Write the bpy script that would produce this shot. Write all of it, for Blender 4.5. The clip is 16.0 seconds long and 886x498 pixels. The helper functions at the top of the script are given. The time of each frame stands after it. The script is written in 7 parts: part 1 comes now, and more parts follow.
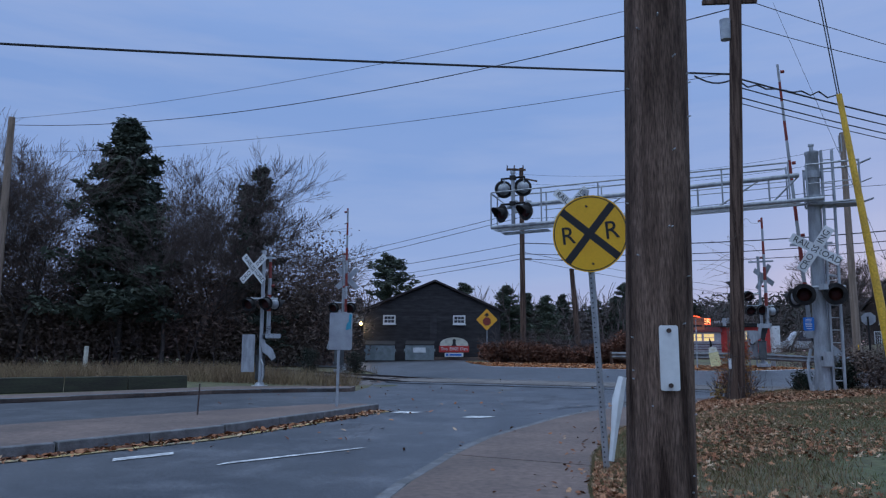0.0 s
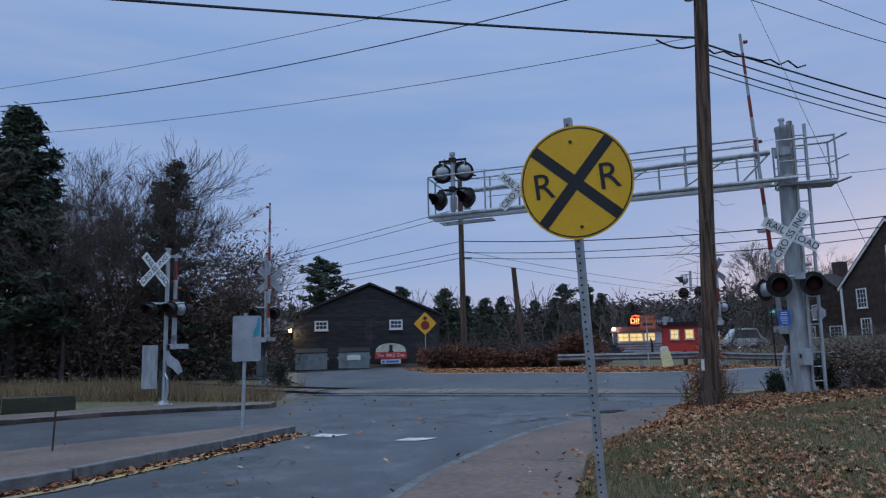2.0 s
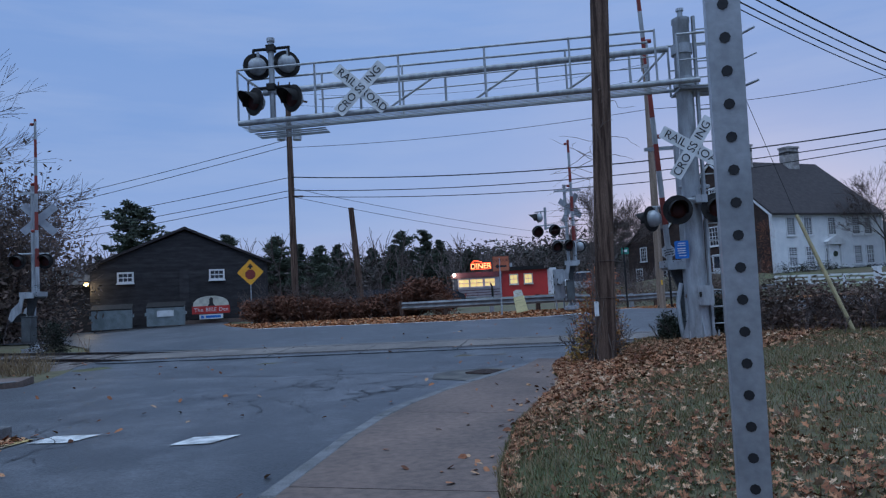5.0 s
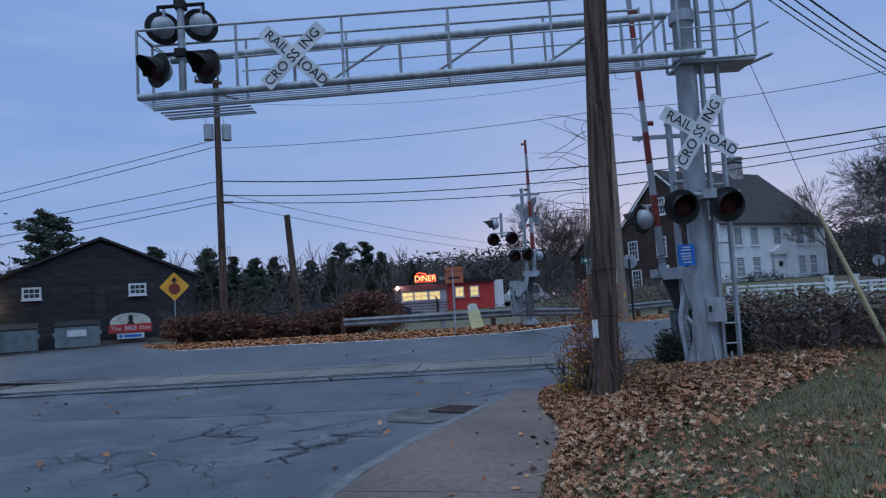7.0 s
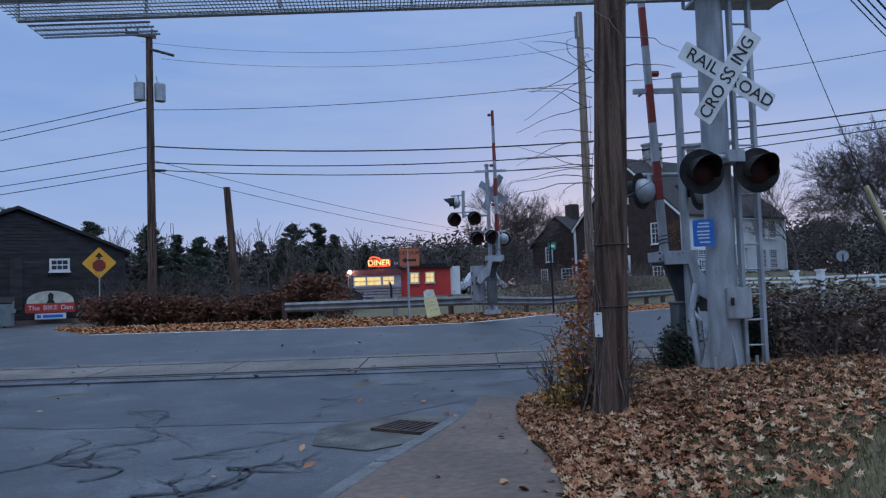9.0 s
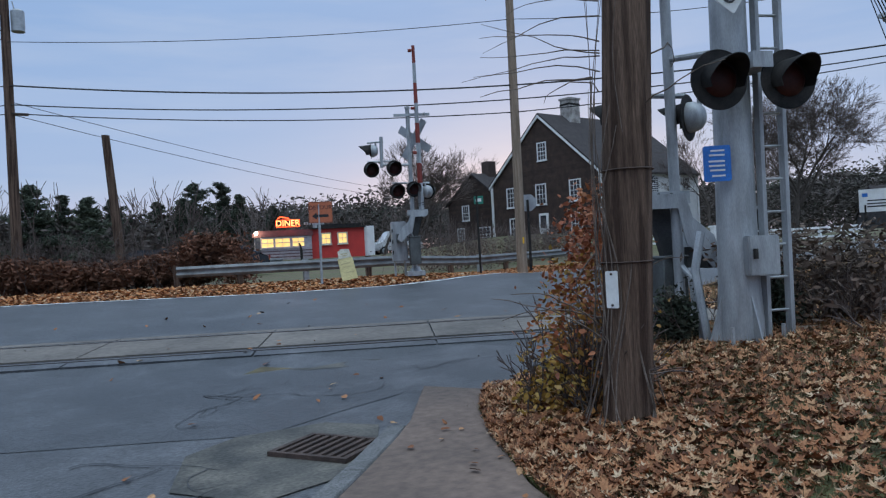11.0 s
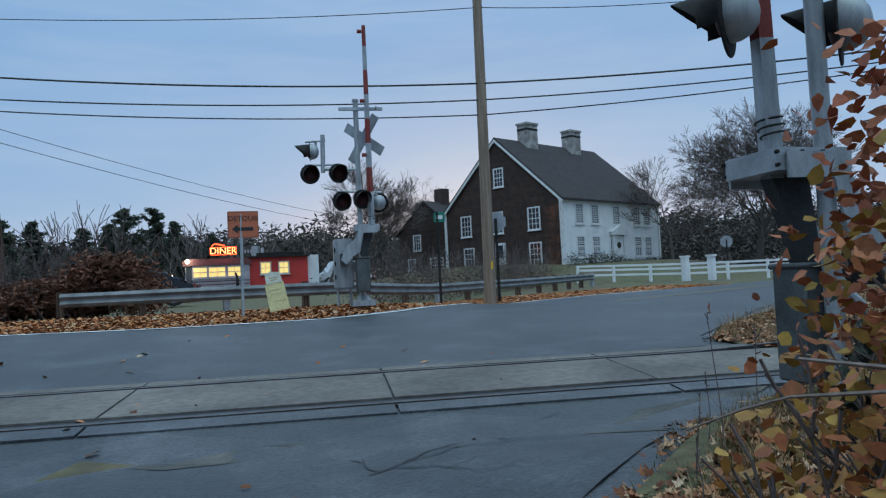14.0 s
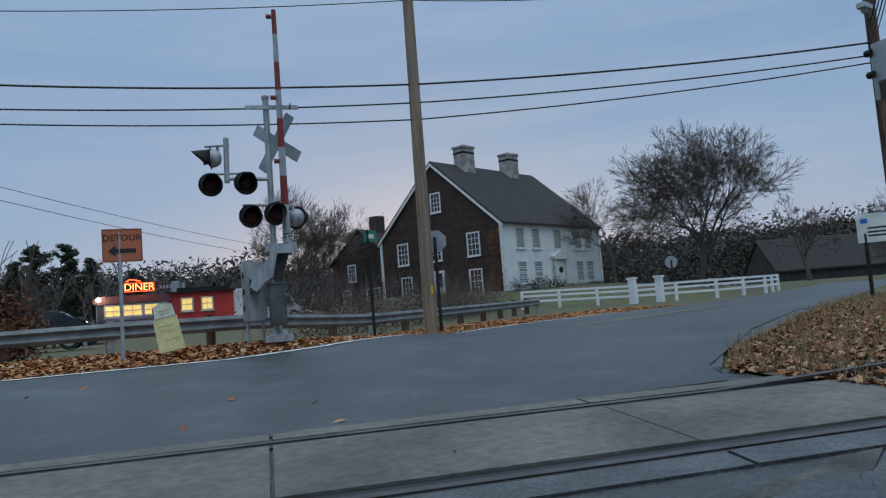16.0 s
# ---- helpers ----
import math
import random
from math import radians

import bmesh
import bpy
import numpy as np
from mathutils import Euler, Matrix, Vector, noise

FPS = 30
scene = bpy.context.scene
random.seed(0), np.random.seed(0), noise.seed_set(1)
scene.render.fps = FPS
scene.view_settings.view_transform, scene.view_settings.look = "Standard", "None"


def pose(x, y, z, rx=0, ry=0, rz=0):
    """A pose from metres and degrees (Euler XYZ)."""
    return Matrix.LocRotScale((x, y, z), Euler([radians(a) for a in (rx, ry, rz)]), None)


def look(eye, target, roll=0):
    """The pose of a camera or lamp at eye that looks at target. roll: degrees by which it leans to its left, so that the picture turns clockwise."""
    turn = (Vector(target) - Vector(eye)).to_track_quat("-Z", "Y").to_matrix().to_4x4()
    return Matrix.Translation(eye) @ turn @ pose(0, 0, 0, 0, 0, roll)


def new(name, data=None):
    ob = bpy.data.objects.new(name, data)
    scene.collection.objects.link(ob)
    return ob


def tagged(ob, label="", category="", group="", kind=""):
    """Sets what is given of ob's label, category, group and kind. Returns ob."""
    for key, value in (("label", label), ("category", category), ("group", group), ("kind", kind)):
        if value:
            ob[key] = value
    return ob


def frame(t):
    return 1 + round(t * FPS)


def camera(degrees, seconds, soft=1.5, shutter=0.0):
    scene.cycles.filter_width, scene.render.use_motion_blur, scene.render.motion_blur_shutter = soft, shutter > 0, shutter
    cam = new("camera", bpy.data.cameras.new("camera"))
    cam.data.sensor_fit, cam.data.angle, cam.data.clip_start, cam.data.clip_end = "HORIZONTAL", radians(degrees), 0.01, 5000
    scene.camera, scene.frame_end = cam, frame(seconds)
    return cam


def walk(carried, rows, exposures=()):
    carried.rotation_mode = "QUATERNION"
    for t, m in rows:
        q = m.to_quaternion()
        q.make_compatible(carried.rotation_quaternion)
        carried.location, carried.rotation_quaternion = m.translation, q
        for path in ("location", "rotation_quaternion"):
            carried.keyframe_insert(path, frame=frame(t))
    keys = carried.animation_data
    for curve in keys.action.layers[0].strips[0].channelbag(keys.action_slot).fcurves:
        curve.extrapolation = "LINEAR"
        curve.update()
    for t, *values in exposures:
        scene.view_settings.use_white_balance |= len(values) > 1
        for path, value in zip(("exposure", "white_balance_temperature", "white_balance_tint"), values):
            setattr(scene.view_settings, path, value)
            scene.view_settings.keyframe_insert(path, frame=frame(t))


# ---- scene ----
cam = camera(63.2, 16.0, soft=1.25)
PATH = [
    (0, (1.303, 1.098, 1.151), (1.132, 3.071, 1.428), 0.2),
    (0.5, (1.31, 1.689, 1.108), (1.048, 3.654, 1.376), -0.6),
    (1, (1.303, 2.406, 1.166), (1.133, 4.373, 1.487), -1.2),
    (1.5, (1.244, 3.026, 1.133), (1.145, 4.997, 1.456), -3.3),
    (2, (1.237, 3.649, 1.18), (1.24, 5.628, 1.47), -1.3),
    (2.5, (1.32, 4.36, 1.17), (1.386, 6.336, 1.475), -0.9),
    (3, (1.271, 4.986, 1.185), (1.381, 6.964, 1.459), -0.1),
    (3.5, (1.296, 5.666, 1.195), (1.582, 7.635, 1.4), -1.6),
    (4, (1.33, 6.311, 1.16), (1.703, 8.27, 1.308), -2.3),
    (4.2, (1.38, 6.597, 1.147), (1.789, 8.549, 1.305), -2.6),
    (6.3, (1.729, 9.342, 1.213), (2.22, 11.279, 1.306), -3.4),
    (6.5, (1.78, 9.602, 1.226), (2.317, 11.525, 1.327), -3.6),
    (7, (1.879, 10.205, 1.243), (2.49, 12.103, 1.405), -3.6),
    (7.5, (2.074, 10.78, 1.233), (2.693, 12.674, 1.401), -4.2),
    (8, (2.269, 11.322, 1.223), (2.965, 13.19, 1.392), -3.4),
    (8.5, (2.472, 11.909, 1.202), (3.21, 13.763, 1.337), -3.6),
    (9, (2.643, 12.523, 1.216), (3.369, 14.383, 1.336), -2.2),
    (9.2, (2.689, 12.745, 1.236), (3.512, 14.565, 1.326), -1.8),
    (11.3, (3.592, 15.238, 1.121), (4.542, 16.998, 1.114), -2.8),
    (11.5, (3.724, 15.505, 1.081), (4.673, 17.265, 1.071), -2.4),
    (12, (3.951, 16.067, 1.098), (4.884, 17.836, 1.137), -1.6),
    (12.5, (4.198, 16.588, 1.062), (5.237, 18.295, 1.136), -2.7),
    (13, (4.442, 17.148, 1.035), (5.537, 18.821, 1.1), -3.1),
    (13.5, (4.721, 17.678, 0.98), (5.856, 19.323, 1.066), -2.7),
    (14, (4.996, 18.156, 0.947), (6.067, 19.842, 1.037), -2.7),
    (14.5, (5.334, 18.646, 0.914), (6.472, 20.283, 1.069), -3.6),
    (15, (5.652, 19.098, 0.888), (6.803, 20.722, 1.076), -3.6),
    (15.5, (6.075, 19.656, 0.83), (7.319, 21.206, 1.045), -2.9),
    (16, (6.421, 20.169, 0.843), (7.635, 21.75, 1.01), -4.5),
]
walk(cam, [(t, look(eye, target, roll)) for t, eye, target, roll in PATH],
     [(0, -0.12, 5650, 13), (1.5, -0.08, 6050, 10), (3.0, -0.12, 5700, 11), (7.0, -0.12, 5500, 10), (9.0, -0.05, 5700, 11), (11.5, 0.24, 6600, 4), (12.5, 0.2, 6650, 1), (13.4, 0.12, 6450, -1), (14.5, 0.03, 5750, -6), (15.0, -0.08, 5700, -4), (15.6, -0.07, 6300, 0), (16, -0.11, 6550, 0)])

# ---- world, sun, exposure ----
world = bpy.data.worlds.new("dusk_sky")
scene.world = world
world.use_nodes = True
wn, wl = world.node_tree.nodes, world.node_tree.links
for n_ in list(wn):
    wn.remove(n_)
w_out = wn.new("ShaderNodeOutputWorld")
w_bg = wn.new("ShaderNodeBackground")
w_bg2 = wn.new("ShaderNodeBackground")
w_add = wn.new("ShaderNodeAddShader")
w_sky = wn.new("ShaderNodeTexSky")
w_sky.sky_type = "NISHITA"
w_sky.sun_disc = False
w_sky.sun_elevation = radians(3.0)
w_sky.sun_rotation = radians(35)
w_bg2.inputs[1].default_value = 0.015
wl.new(w_sky.outputs[0], w_bg2.inputs[0])
w_tc = wn.new("ShaderNodeTexCoord")
w_sep = wn.new("ShaderNodeSeparateXYZ")
wl.new(w_tc.outputs["Generated"], w_sep.inputs[0])
w_map = wn.new("ShaderNodeMapping")
w_map.inputs["Scale"].default_value = (1.0, 1.6, 6.0)
wl.new(w_tc.outputs["Generated"], w_map.inputs[0])
w_noise = wn.new("ShaderNodeTexNoise")
w_noise.inputs["Scale"].default_value = 2.1
w_noise.inputs["Detail"].default_value = 5.0
w_noise.inputs["Roughness"].default_value = 0.5
wl.new(w_map.outputs[0], w_noise.inputs["Vector"])
w_mul = wn.new("ShaderNodeMath")
w_mul.operation = "MULTIPLY_ADD"
w_mul.inputs[1].default_value = 0.26
wl.new(w_noise.outputs[0], w_mul.inputs[0])
wl.new(w_sep.outputs[2], w_mul.inputs[2])
w_ramp = wn.new("ShaderNodeValToRGB")
els = w_ramp.color_ramp.elements
els[0].position, els[0].color = 0.08, (0.47, 0.44, 0.58, 1)
els[1].position, els[1].color = 0.98, (0.82, 1.02, 1.3, 1)
for p_, c_ in ((0.15, (0.40, 0.425, 0.61, 1)), (0.26, (0.30, 0.395, 0.62, 1)), (0.44, (0.24, 0.355, 0.60, 1)), (0.64, (0.30, 0.42, 0.67, 1)), (0.74, (0.74, 0.95, 1.25, 1))):
    e_ = els.new(p_)
    e_.color = c_
wl.new(w_mul.outputs[0], w_ramp.inputs[0])
w_map2 = wn.new("ShaderNodeMapping")
w_map2.inputs["Scale"].default_value = (1.3, 1.0, 9.0)
w_map2.inputs["Rotation"].default_value = (0.06, 0.0, 0.5)
wl.new(w_tc.outputs["Generated"], w_map2.inputs[0])
w_noise2 = wn.new("ShaderNodeTexNoise")
w_noise2.inputs["Scale"].default_value = 2.6
w_noise2.inputs["Detail"].default_value = 7.0
w_noise2.inputs["Roughness"].default_value = 0.55
wl.new(w_map2.outputs[0], w_noise2.inputs["Vector"])
w_rng = wn.new("ShaderNodeMapRange")
w_rng.inputs[1].default_value, w_rng.inputs[2].default_value = 0.42, 0.68
w_rng.inputs[4].default_value = 0.55
wl.new(w_noise2.outputs[0], w_rng.inputs[0])
w_mix = wn.new("ShaderNodeMix")
w_mix.data_type = "RGBA"
w_mix.inputs[7].default_value = (0.36, 0.44, 0.63, 1)
wl.new(w_rng.outputs[0], w_mix.inputs[0])
wl.new(w_ramp.outputs[0], w_mix.inputs[6])
wl.new(w_mix.outputs[2], w_bg.inputs[0])
w_bg.inputs[1].default_value = 1.0
wl.new(w_bg.outputs[0], w_add.inputs[0])
wl.new(w_bg2.outputs[0], w_add.inputs[1])
wl.new(w_add.outputs[0], w_out.inputs[0])

sun = new("sun", bpy.data.lights.new("sun", "SUN"))
sun.data.energy = 0.9
sun.data.angle = radians(60)
sun.data.color = (0.8, 0.92, 1.0)
sun.matrix_world = look((0, 0, 50), (10, 14, 0))

# ---- materials ----


def mat(name, base, rough=0.7, metal=0.0, other=None, scale=4.0, detail=6.0, bump=0.0, bump_scale=None, emit=None,
        strength=0.0, fine=0.25, stretch=(1, 1, 1), space="Object", vary=0.0, lo=0.35, hi=0.65, spec=0.5):
    """Procedural material: two colours mixed by noise at two scales, a fine grain, bump, and variation from piece to piece."""
    m = bpy.data.materials.new(name)
    m.use_nodes = True
    nt = m.node_tree
    nd, lk = nt.nodes, nt.links
    bs = nd["Principled BSDF"]
    bs.inputs["Roughness"].default_value = rough
    bs.inputs["Metallic"].default_value = metal
    bs.inputs["Specular IOR Level"].default_value = spec
    other = other or tuple(c * 0.7 for c in base)
    tc = nd.new("ShaderNodeTexCoord")
    mp = nd.new("ShaderNodeMapping")
    mp.inputs["Scale"].default_value = stretch
    lk.new(tc.outputs[space], mp.inputs[0])
    n1 = nd.new("ShaderNodeTexNoise")
    n1.inputs["Scale"].default_value = scale
    n1.inputs["Detail"].default_value = detail
    lk.new(mp.outputs[0], n1.inputs["Vector"])
    r1 = nd.new("ShaderNodeMapRange")
    r1.inputs[1].default_value, r1.inputs[2].default_value = lo, hi
    lk.new(n1.outputs[0], r1.inputs[0])
    mx = nd.new("ShaderNodeMix")
    mx.data_type = "RGBA"
    mx.inputs[6].default_value = (*base, 1)
    mx.inputs[7].default_value = (*other, 1)
    lk.new(r1.outputs[0], mx.inputs[0])
    n2 = nd.new("ShaderNodeTexNoise")
    n2.inputs["Scale"].default_value = scale * 14
    n2.inputs["Detail"].default_value = 3
    lk.new(mp.outputs[0], n2.inputs["Vector"])
    hv = nd.new("ShaderNodeHueSaturation")
    mr = nd.new("ShaderNodeMapRange")
    mr.inputs[1].default_value, mr.inputs[2].default_value = 0.3, 0.7
    mr.inputs[3].default_value, mr.inputs[4].default_value = 1 - fine, 1 + fine
    lk.new(n2.outputs[0], mr.inputs[0])
    val = mr.outputs[0]
    if vary:
        oi = nd.new("ShaderNodeObjectInfo")
        gm = nd.new("ShaderNodeNewGeometry")
        ad = nd.new("ShaderNodeMath")
        ad.operation = "ADD"
        lk.new(oi.outputs["Random"], ad.inputs[0])
        lk.new(gm.outputs["Random Per Island"], ad.inputs[1])
        v2 = nd.new("ShaderNodeMapRange")
        v2.inputs[2].default_value = 2.0
        v2.inputs[3].default_value, v2.inputs[4].default_value = 1 - vary, 1 + vary
        lk.new(ad.outputs[0], v2.inputs[0])
        mm = nd.new("ShaderNodeMath")
        mm.operation = "MULTIPLY"
        lk.new(val, mm.inputs[0])
        lk.new(v2.outputs[0], mm.inputs[1])
        val = mm.outputs[0]
    lk.new(val, hv.inputs["Value"])
    lk.new(mx.outputs[2], hv.inputs["Color"])
    lk.new(hv.outputs[0], bs.inputs["Base Color"])
    if bump:
        nb = nd.new("ShaderNodeTexNoise")
        nb.inputs["Scale"].default_value = bump_scale or scale * 8
        nb.inputs["Detail"].default_value = 4
        lk.new(mp.outputs[0], nb.inputs["Vector"])
        bp = nd.new("ShaderNodeBump")
        bp.inputs["Strength"].default_value = bump
        bp.inputs["Distance"].default_value = 0.02
        lk.new(nb.outputs[0], bp.inputs["Height"])
        lk.new(bp.outputs[0], bs.inputs["Normal"])
    if emit:
        bs.inputs["Emission Color"].default_value = (*emit, 1)
        bs.inputs["Emission Strength"].default_value = strength
    return m


def asphalt_mat(name, base, other, crack=0.0):
    """Worn asphalt: broad stains, aggregate grain and a net of fine cracks in patches."""
    m = mat(name, base, 0.48, other=other, scale=0.28, detail=8, bump=0.35, bump_scale=45, fine=0.16, lo=0.38, hi=0.62)
    nd, lk = m.node_tree.nodes, m.node_tree.links
    bs = nd["Principled BSDF"]
    src = bs.inputs["Base Color"].links[0].from_socket
    tc = nd.new("ShaderNodeTexCoord")
    wob = nd.new("ShaderNodeTexNoise")
    wob.inputs["Scale"].default_value = 1.2
    wob.inputs["Detail"].default_value = 4
    lk.new(tc.outputs["Object"], wob.inputs["Vector"])
    vm = nd.new("ShaderNodeVectorMath")
    vm.operation = "MULTIPLY_ADD"
    vm.inputs[1].default_value = (1.1, 1.1, 1.1)
    lk.new(wob.outputs["Color"], vm.inputs[0])
    lk.new(tc.outputs["Object"], vm.inputs[2])
    vo = nd.new("ShaderNodeTexVoronoi")
    vo.feature = "DISTANCE_TO_EDGE"
    vo.inputs["Scale"].default_value = 1.5
    lk.new(vm.outputs[0], vo.inputs["Vector"])
    mr = nd.new("ShaderNodeMapRange")
    mr.inputs[1].default_value, mr.inputs[2].default_value = 0.006, 0.026
    mr.inputs[3].default_value, mr.inputs[4].default_value = 1.0, 0.0
    lk.new(vo.outputs["Distance"], mr.inputs[0])
    pn = nd.new("ShaderNodeTexNoise")
    pn.inputs["Scale"].default_value = 0.22
    lk.new(tc.outputs["Object"], pn.inputs["Vector"])
    pr = nd.new("ShaderNodeMapRange")
    pr.inputs[1].default_value, pr.inputs[2].default_value = 0.52, 0.6
    pr.inputs[4].default_value = crack
    lk.new(pn.outputs[0], pr.inputs[0])
    mm = nd.new("ShaderNodeMath")
    mm.operation = "MULTIPLY"
    lk.new(mr.outputs[0], mm.inputs[0])
    lk.new(pr.outputs[0], mm.inputs[1])
    mx = nd.new("ShaderNodeMix")
    mx.data_type = "RGBA"
    mx.inputs[7].default_value = (0.014, 0.014, 0.016, 1)
    lk.new(mm.outputs[0], mx.inputs[0])
    # worn pale scabs and grit, and the speckle of the aggregate
    wn1 = nd.new("ShaderNodeTexNoise")
    wn1.inputs["Scale"].default_value = 1.1
    wn1.inputs["Detail"].default_value = 12
    wn1.inputs["Roughness"].default_value = 0.68
    lk.new(tc.outputs["Object"], wn1.inputs["Vector"])
    wr = nd.new("ShaderNodeMapRange")
    wr.inputs[1].default_value, wr.inputs[2].default_value = 0.49, 0.68
    wr.inputs[4].default_value = 0.8
    lk.new(wn1.outputs[0], wr.inputs[0])
    mw = nd.new("ShaderNodeMix")
    mw.data_type = "RGBA"
    mw.inputs[7].default_value = (*(c * 1.9 for c in other), 1)
    lk.new(wr.outputs[0], mw.inputs[0])
    lk.new(src, mw.inputs[6])
    wn2 = nd.new("ShaderNodeTexNoise")
    wn2.inputs["Scale"].default_value = 38
    wn2.inputs["Detail"].default_value = 2
    lk.new(tc.outputs["Object"], wn2.inputs["Vector"])
    wr2 = nd.new("ShaderNodeMapRange")
    wr2.inputs[1].default_value, wr2.inputs[2].default_value = 0.3, 0.7
    wr2.inputs[3].default_value, wr2.inputs[4].default_value = 0.5, 1.5
    lk.new(wn2.outputs[0], wr2.inputs[0])
    hs = nd.new("ShaderNodeHueSaturation")
    lk.new(wr2.outputs[0], hs.inputs["Value"])
    lk.new(mw.outputs[2], hs.inputs["Color"])
    lk.new(hs.outputs[0], mx.inputs[6])
    lk.new(mx.outputs[2], bs.inputs["Base Color"])
    return m


M = {}


def leaf_mat(name, stops):
    """Dead leaves, each of its own brown, with veins of grain."""
    m = mat(name, (0.2, 0.1, 0.05), 0.85, spec=0.2, scale=5, fine=0.3)
    nt = m.node_tree
    gm = nt.nodes.new("ShaderNodeNewGeometry")
    rp = nt.nodes.new("ShaderNodeValToRGB")
    el = rp.color_ramp.elements
    el[0].position, el[0].color = stops[0][0], (*stops[0][1], 1)
    el[1].position, el[1].color = stops[-1][0], (*stops[-1][1], 1)
    for f, c in stops[1:-1]:
        e = el.new(f)
        e.color = (*c, 1)
    nt.links.new(gm.outputs["Random Per Island"], rp.inputs[0])
    hv = [n for n in nt.nodes if n.type == "HUE_SAT"][0]
    nt.links.new(rp.outputs[0], hv.inputs["Color"])
    return m


M["asphalt"] = asphalt_mat("asphalt", (0.030, 0.034, 0.040), (0.057, 0.059, 0.064), 0.35)
M["asphalt_new"] = asphalt_mat("asphalt_dark", (0.026, 0.030, 0.035), (0.043, 0.046, 0.051), 0.0)
M["asphalt_pale"] = asphalt_mat("asphalt_pale", (0.080, 0.086, 0.094), (0.055, 0.06, 0.066), 1.0)
M["sand"] = mat("sand_and_grit", (0.13, 0.12, 0.105), 0.9, other=(0.05, 0.05, 0.048), scale=2.6, detail=9, bump=0.3, fine=0.3)
M["concrete"] = mat("concrete", (0.150, 0.106, 0.086), 0.85, other=(0.096, 0.070, 0.058), scale=0.9, detail=10, bump=0.25, bump_scale=40, vary=0.08)
M["panel"] = mat("crossing_concrete", (0.168, 0.148, 0.132), 0.85, other=(0.095, 0.085, 0.078), scale=0.9, bump=0.25, bump_scale=30, vary=0.06)
M["granite"] = mat("granite", (0.15, 0.15, 0.155), 0.8, other=(0.085, 0.085, 0.085), scale=6, fine=0.4, bump=0.3, vary=0.12)
M["soil"] = mat("soil_and_thatch", (0.10, 0.075, 0.045), 0.95, other=(0.085, 0.09, 0.035), scale=0.25, bump=0.8, bump_scale=9, fine=0.35)
M["lawn"] = mat("lawn_soil", (0.060, 0.072, 0.026), 0.95, other=(0.105, 0.080, 0.042), scale=0.5, bump=0.9, bump_scale=14, fine=0.4)
M["grass"] = mat("grass_blades", (0.060, 0.085, 0.020), 0.7, other=(0.15, 0.115, 0.045), scale=0.45, vary=0.45, fine=0.2)
M["dry_grass"] = mat("dry_grass", (0.26, 0.19, 0.10), 0.85, other=(0.17, 0.11, 0.06), scale=0.6, vary=0.4)
M["litter_orange"] = leaf_mat("orange_leaves", ((0.0, (0.10, 0.048, 0.03)), (0.25, (0.27, 0.10, 0.042)), (0.55, (0.42, 0.165, 0.06)), (0.8, (0.45, 0.25, 0.12)), (1.0, (0.42, 0.31, 0.21))))
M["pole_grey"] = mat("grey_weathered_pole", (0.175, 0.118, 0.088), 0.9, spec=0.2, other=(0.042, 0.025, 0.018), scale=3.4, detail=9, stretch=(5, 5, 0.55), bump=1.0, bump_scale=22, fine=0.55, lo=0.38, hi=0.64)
M["case"] = mat("weathered_grey_case", (0.105, 0.115, 0.118), 0.65, 0.2, other=(0.055, 0.058, 0.058), scale=3, fine=0.2)
M["machine"] = mat("dark_machine_paint", (0.055, 0.058, 0.06), 0.6, 0.2, other=(0.03, 0.03, 0.03), scale=4)
M["litter"] = leaf_mat("fallen_leaves", ((0.0, (0.07, 0.032, 0.02)), (0.28, (0.19, 0.078, 0.040)), (0.6, (0.33, 0.145, 0.070)), (0.86, (0.40, 0.235, 0.13)), (1.0, (0.46, 0.34, 0.23))))
M["shrub_leaf"] = mat("russet_leaf", (0.27, 0.075, 0.036), 0.6, other=(0.33, 0.12, 0.04), scale=4, vary=0.45)
M["shrub_yellow"] = mat("yellow_leaf", (0.32, 0.205, 0.035), 0.6, other=(0.33, 0.13, 0.03), scale=2.5, vary=0.45)
M["pole"] = mat("weathered_pole", (0.150, 0.100, 0.074), 0.9, spec=0.2, other=(0.052, 0.032, 0.024), scale=3.2, stretch=(6, 6, 0.3), bump=0.9, bump_scale=16, fine=0.4, lo=0.4, hi=0.6)
M["pole_pale"] = mat("pale_pole", (0.30, 0.225, 0.17), 0.85, other=(0.19, 0.14, 0.10), scale=3, stretch=(5, 5, 0.3), bump=0.5, fine=0.3)
M["galv"] = mat("galvanised_steel", (0.44, 0.46, 0.48), 0.5, 0.55, other=(0.30, 0.32, 0.335), scale=5, bump=0.08, fine=0.12)
M["silver"] = mat("aluminium_paint", (0.42, 0.44, 0.46), 0.5, 0.35, other=(0.27, 0.28, 0.29), scale=3, stretch=(3, 3, 0.7), fine=0.12)
M["dark"] = mat("black_enamel", (0.012, 0.012, 0.013), 0.75, spec=0.2, other=(0.035, 0.032, 0.03), scale=7)
M["lens"] = mat("dark_red_lens", (0.050, 0.012, 0.010), 0.55, spec=0.25, other=(0.025, 0.006, 0.006), scale=8)
M["white"] = mat("white_enamel", (0.72, 0.73, 0.73), 0.5, other=(0.58, 0.59, 0.58), scale=3, fine=0.06)
M["sheet"] = mat("sign_back_aluminium", (0.40, 0.42, 0.44), 0.45, 0.6, other=(0.3, 0.31, 0.33), scale=4, fine=0.08)
M["black"] = mat("black_letters_and_gaps", (0.016, 0.016, 0.018), 0.55, scale=9)
M["yellow"] = mat("yellow_sheeting", (0.80, 0.46, 0.012), 0.42, other=(0.74, 0.40, 0.01), scale=3, fine=0.04)
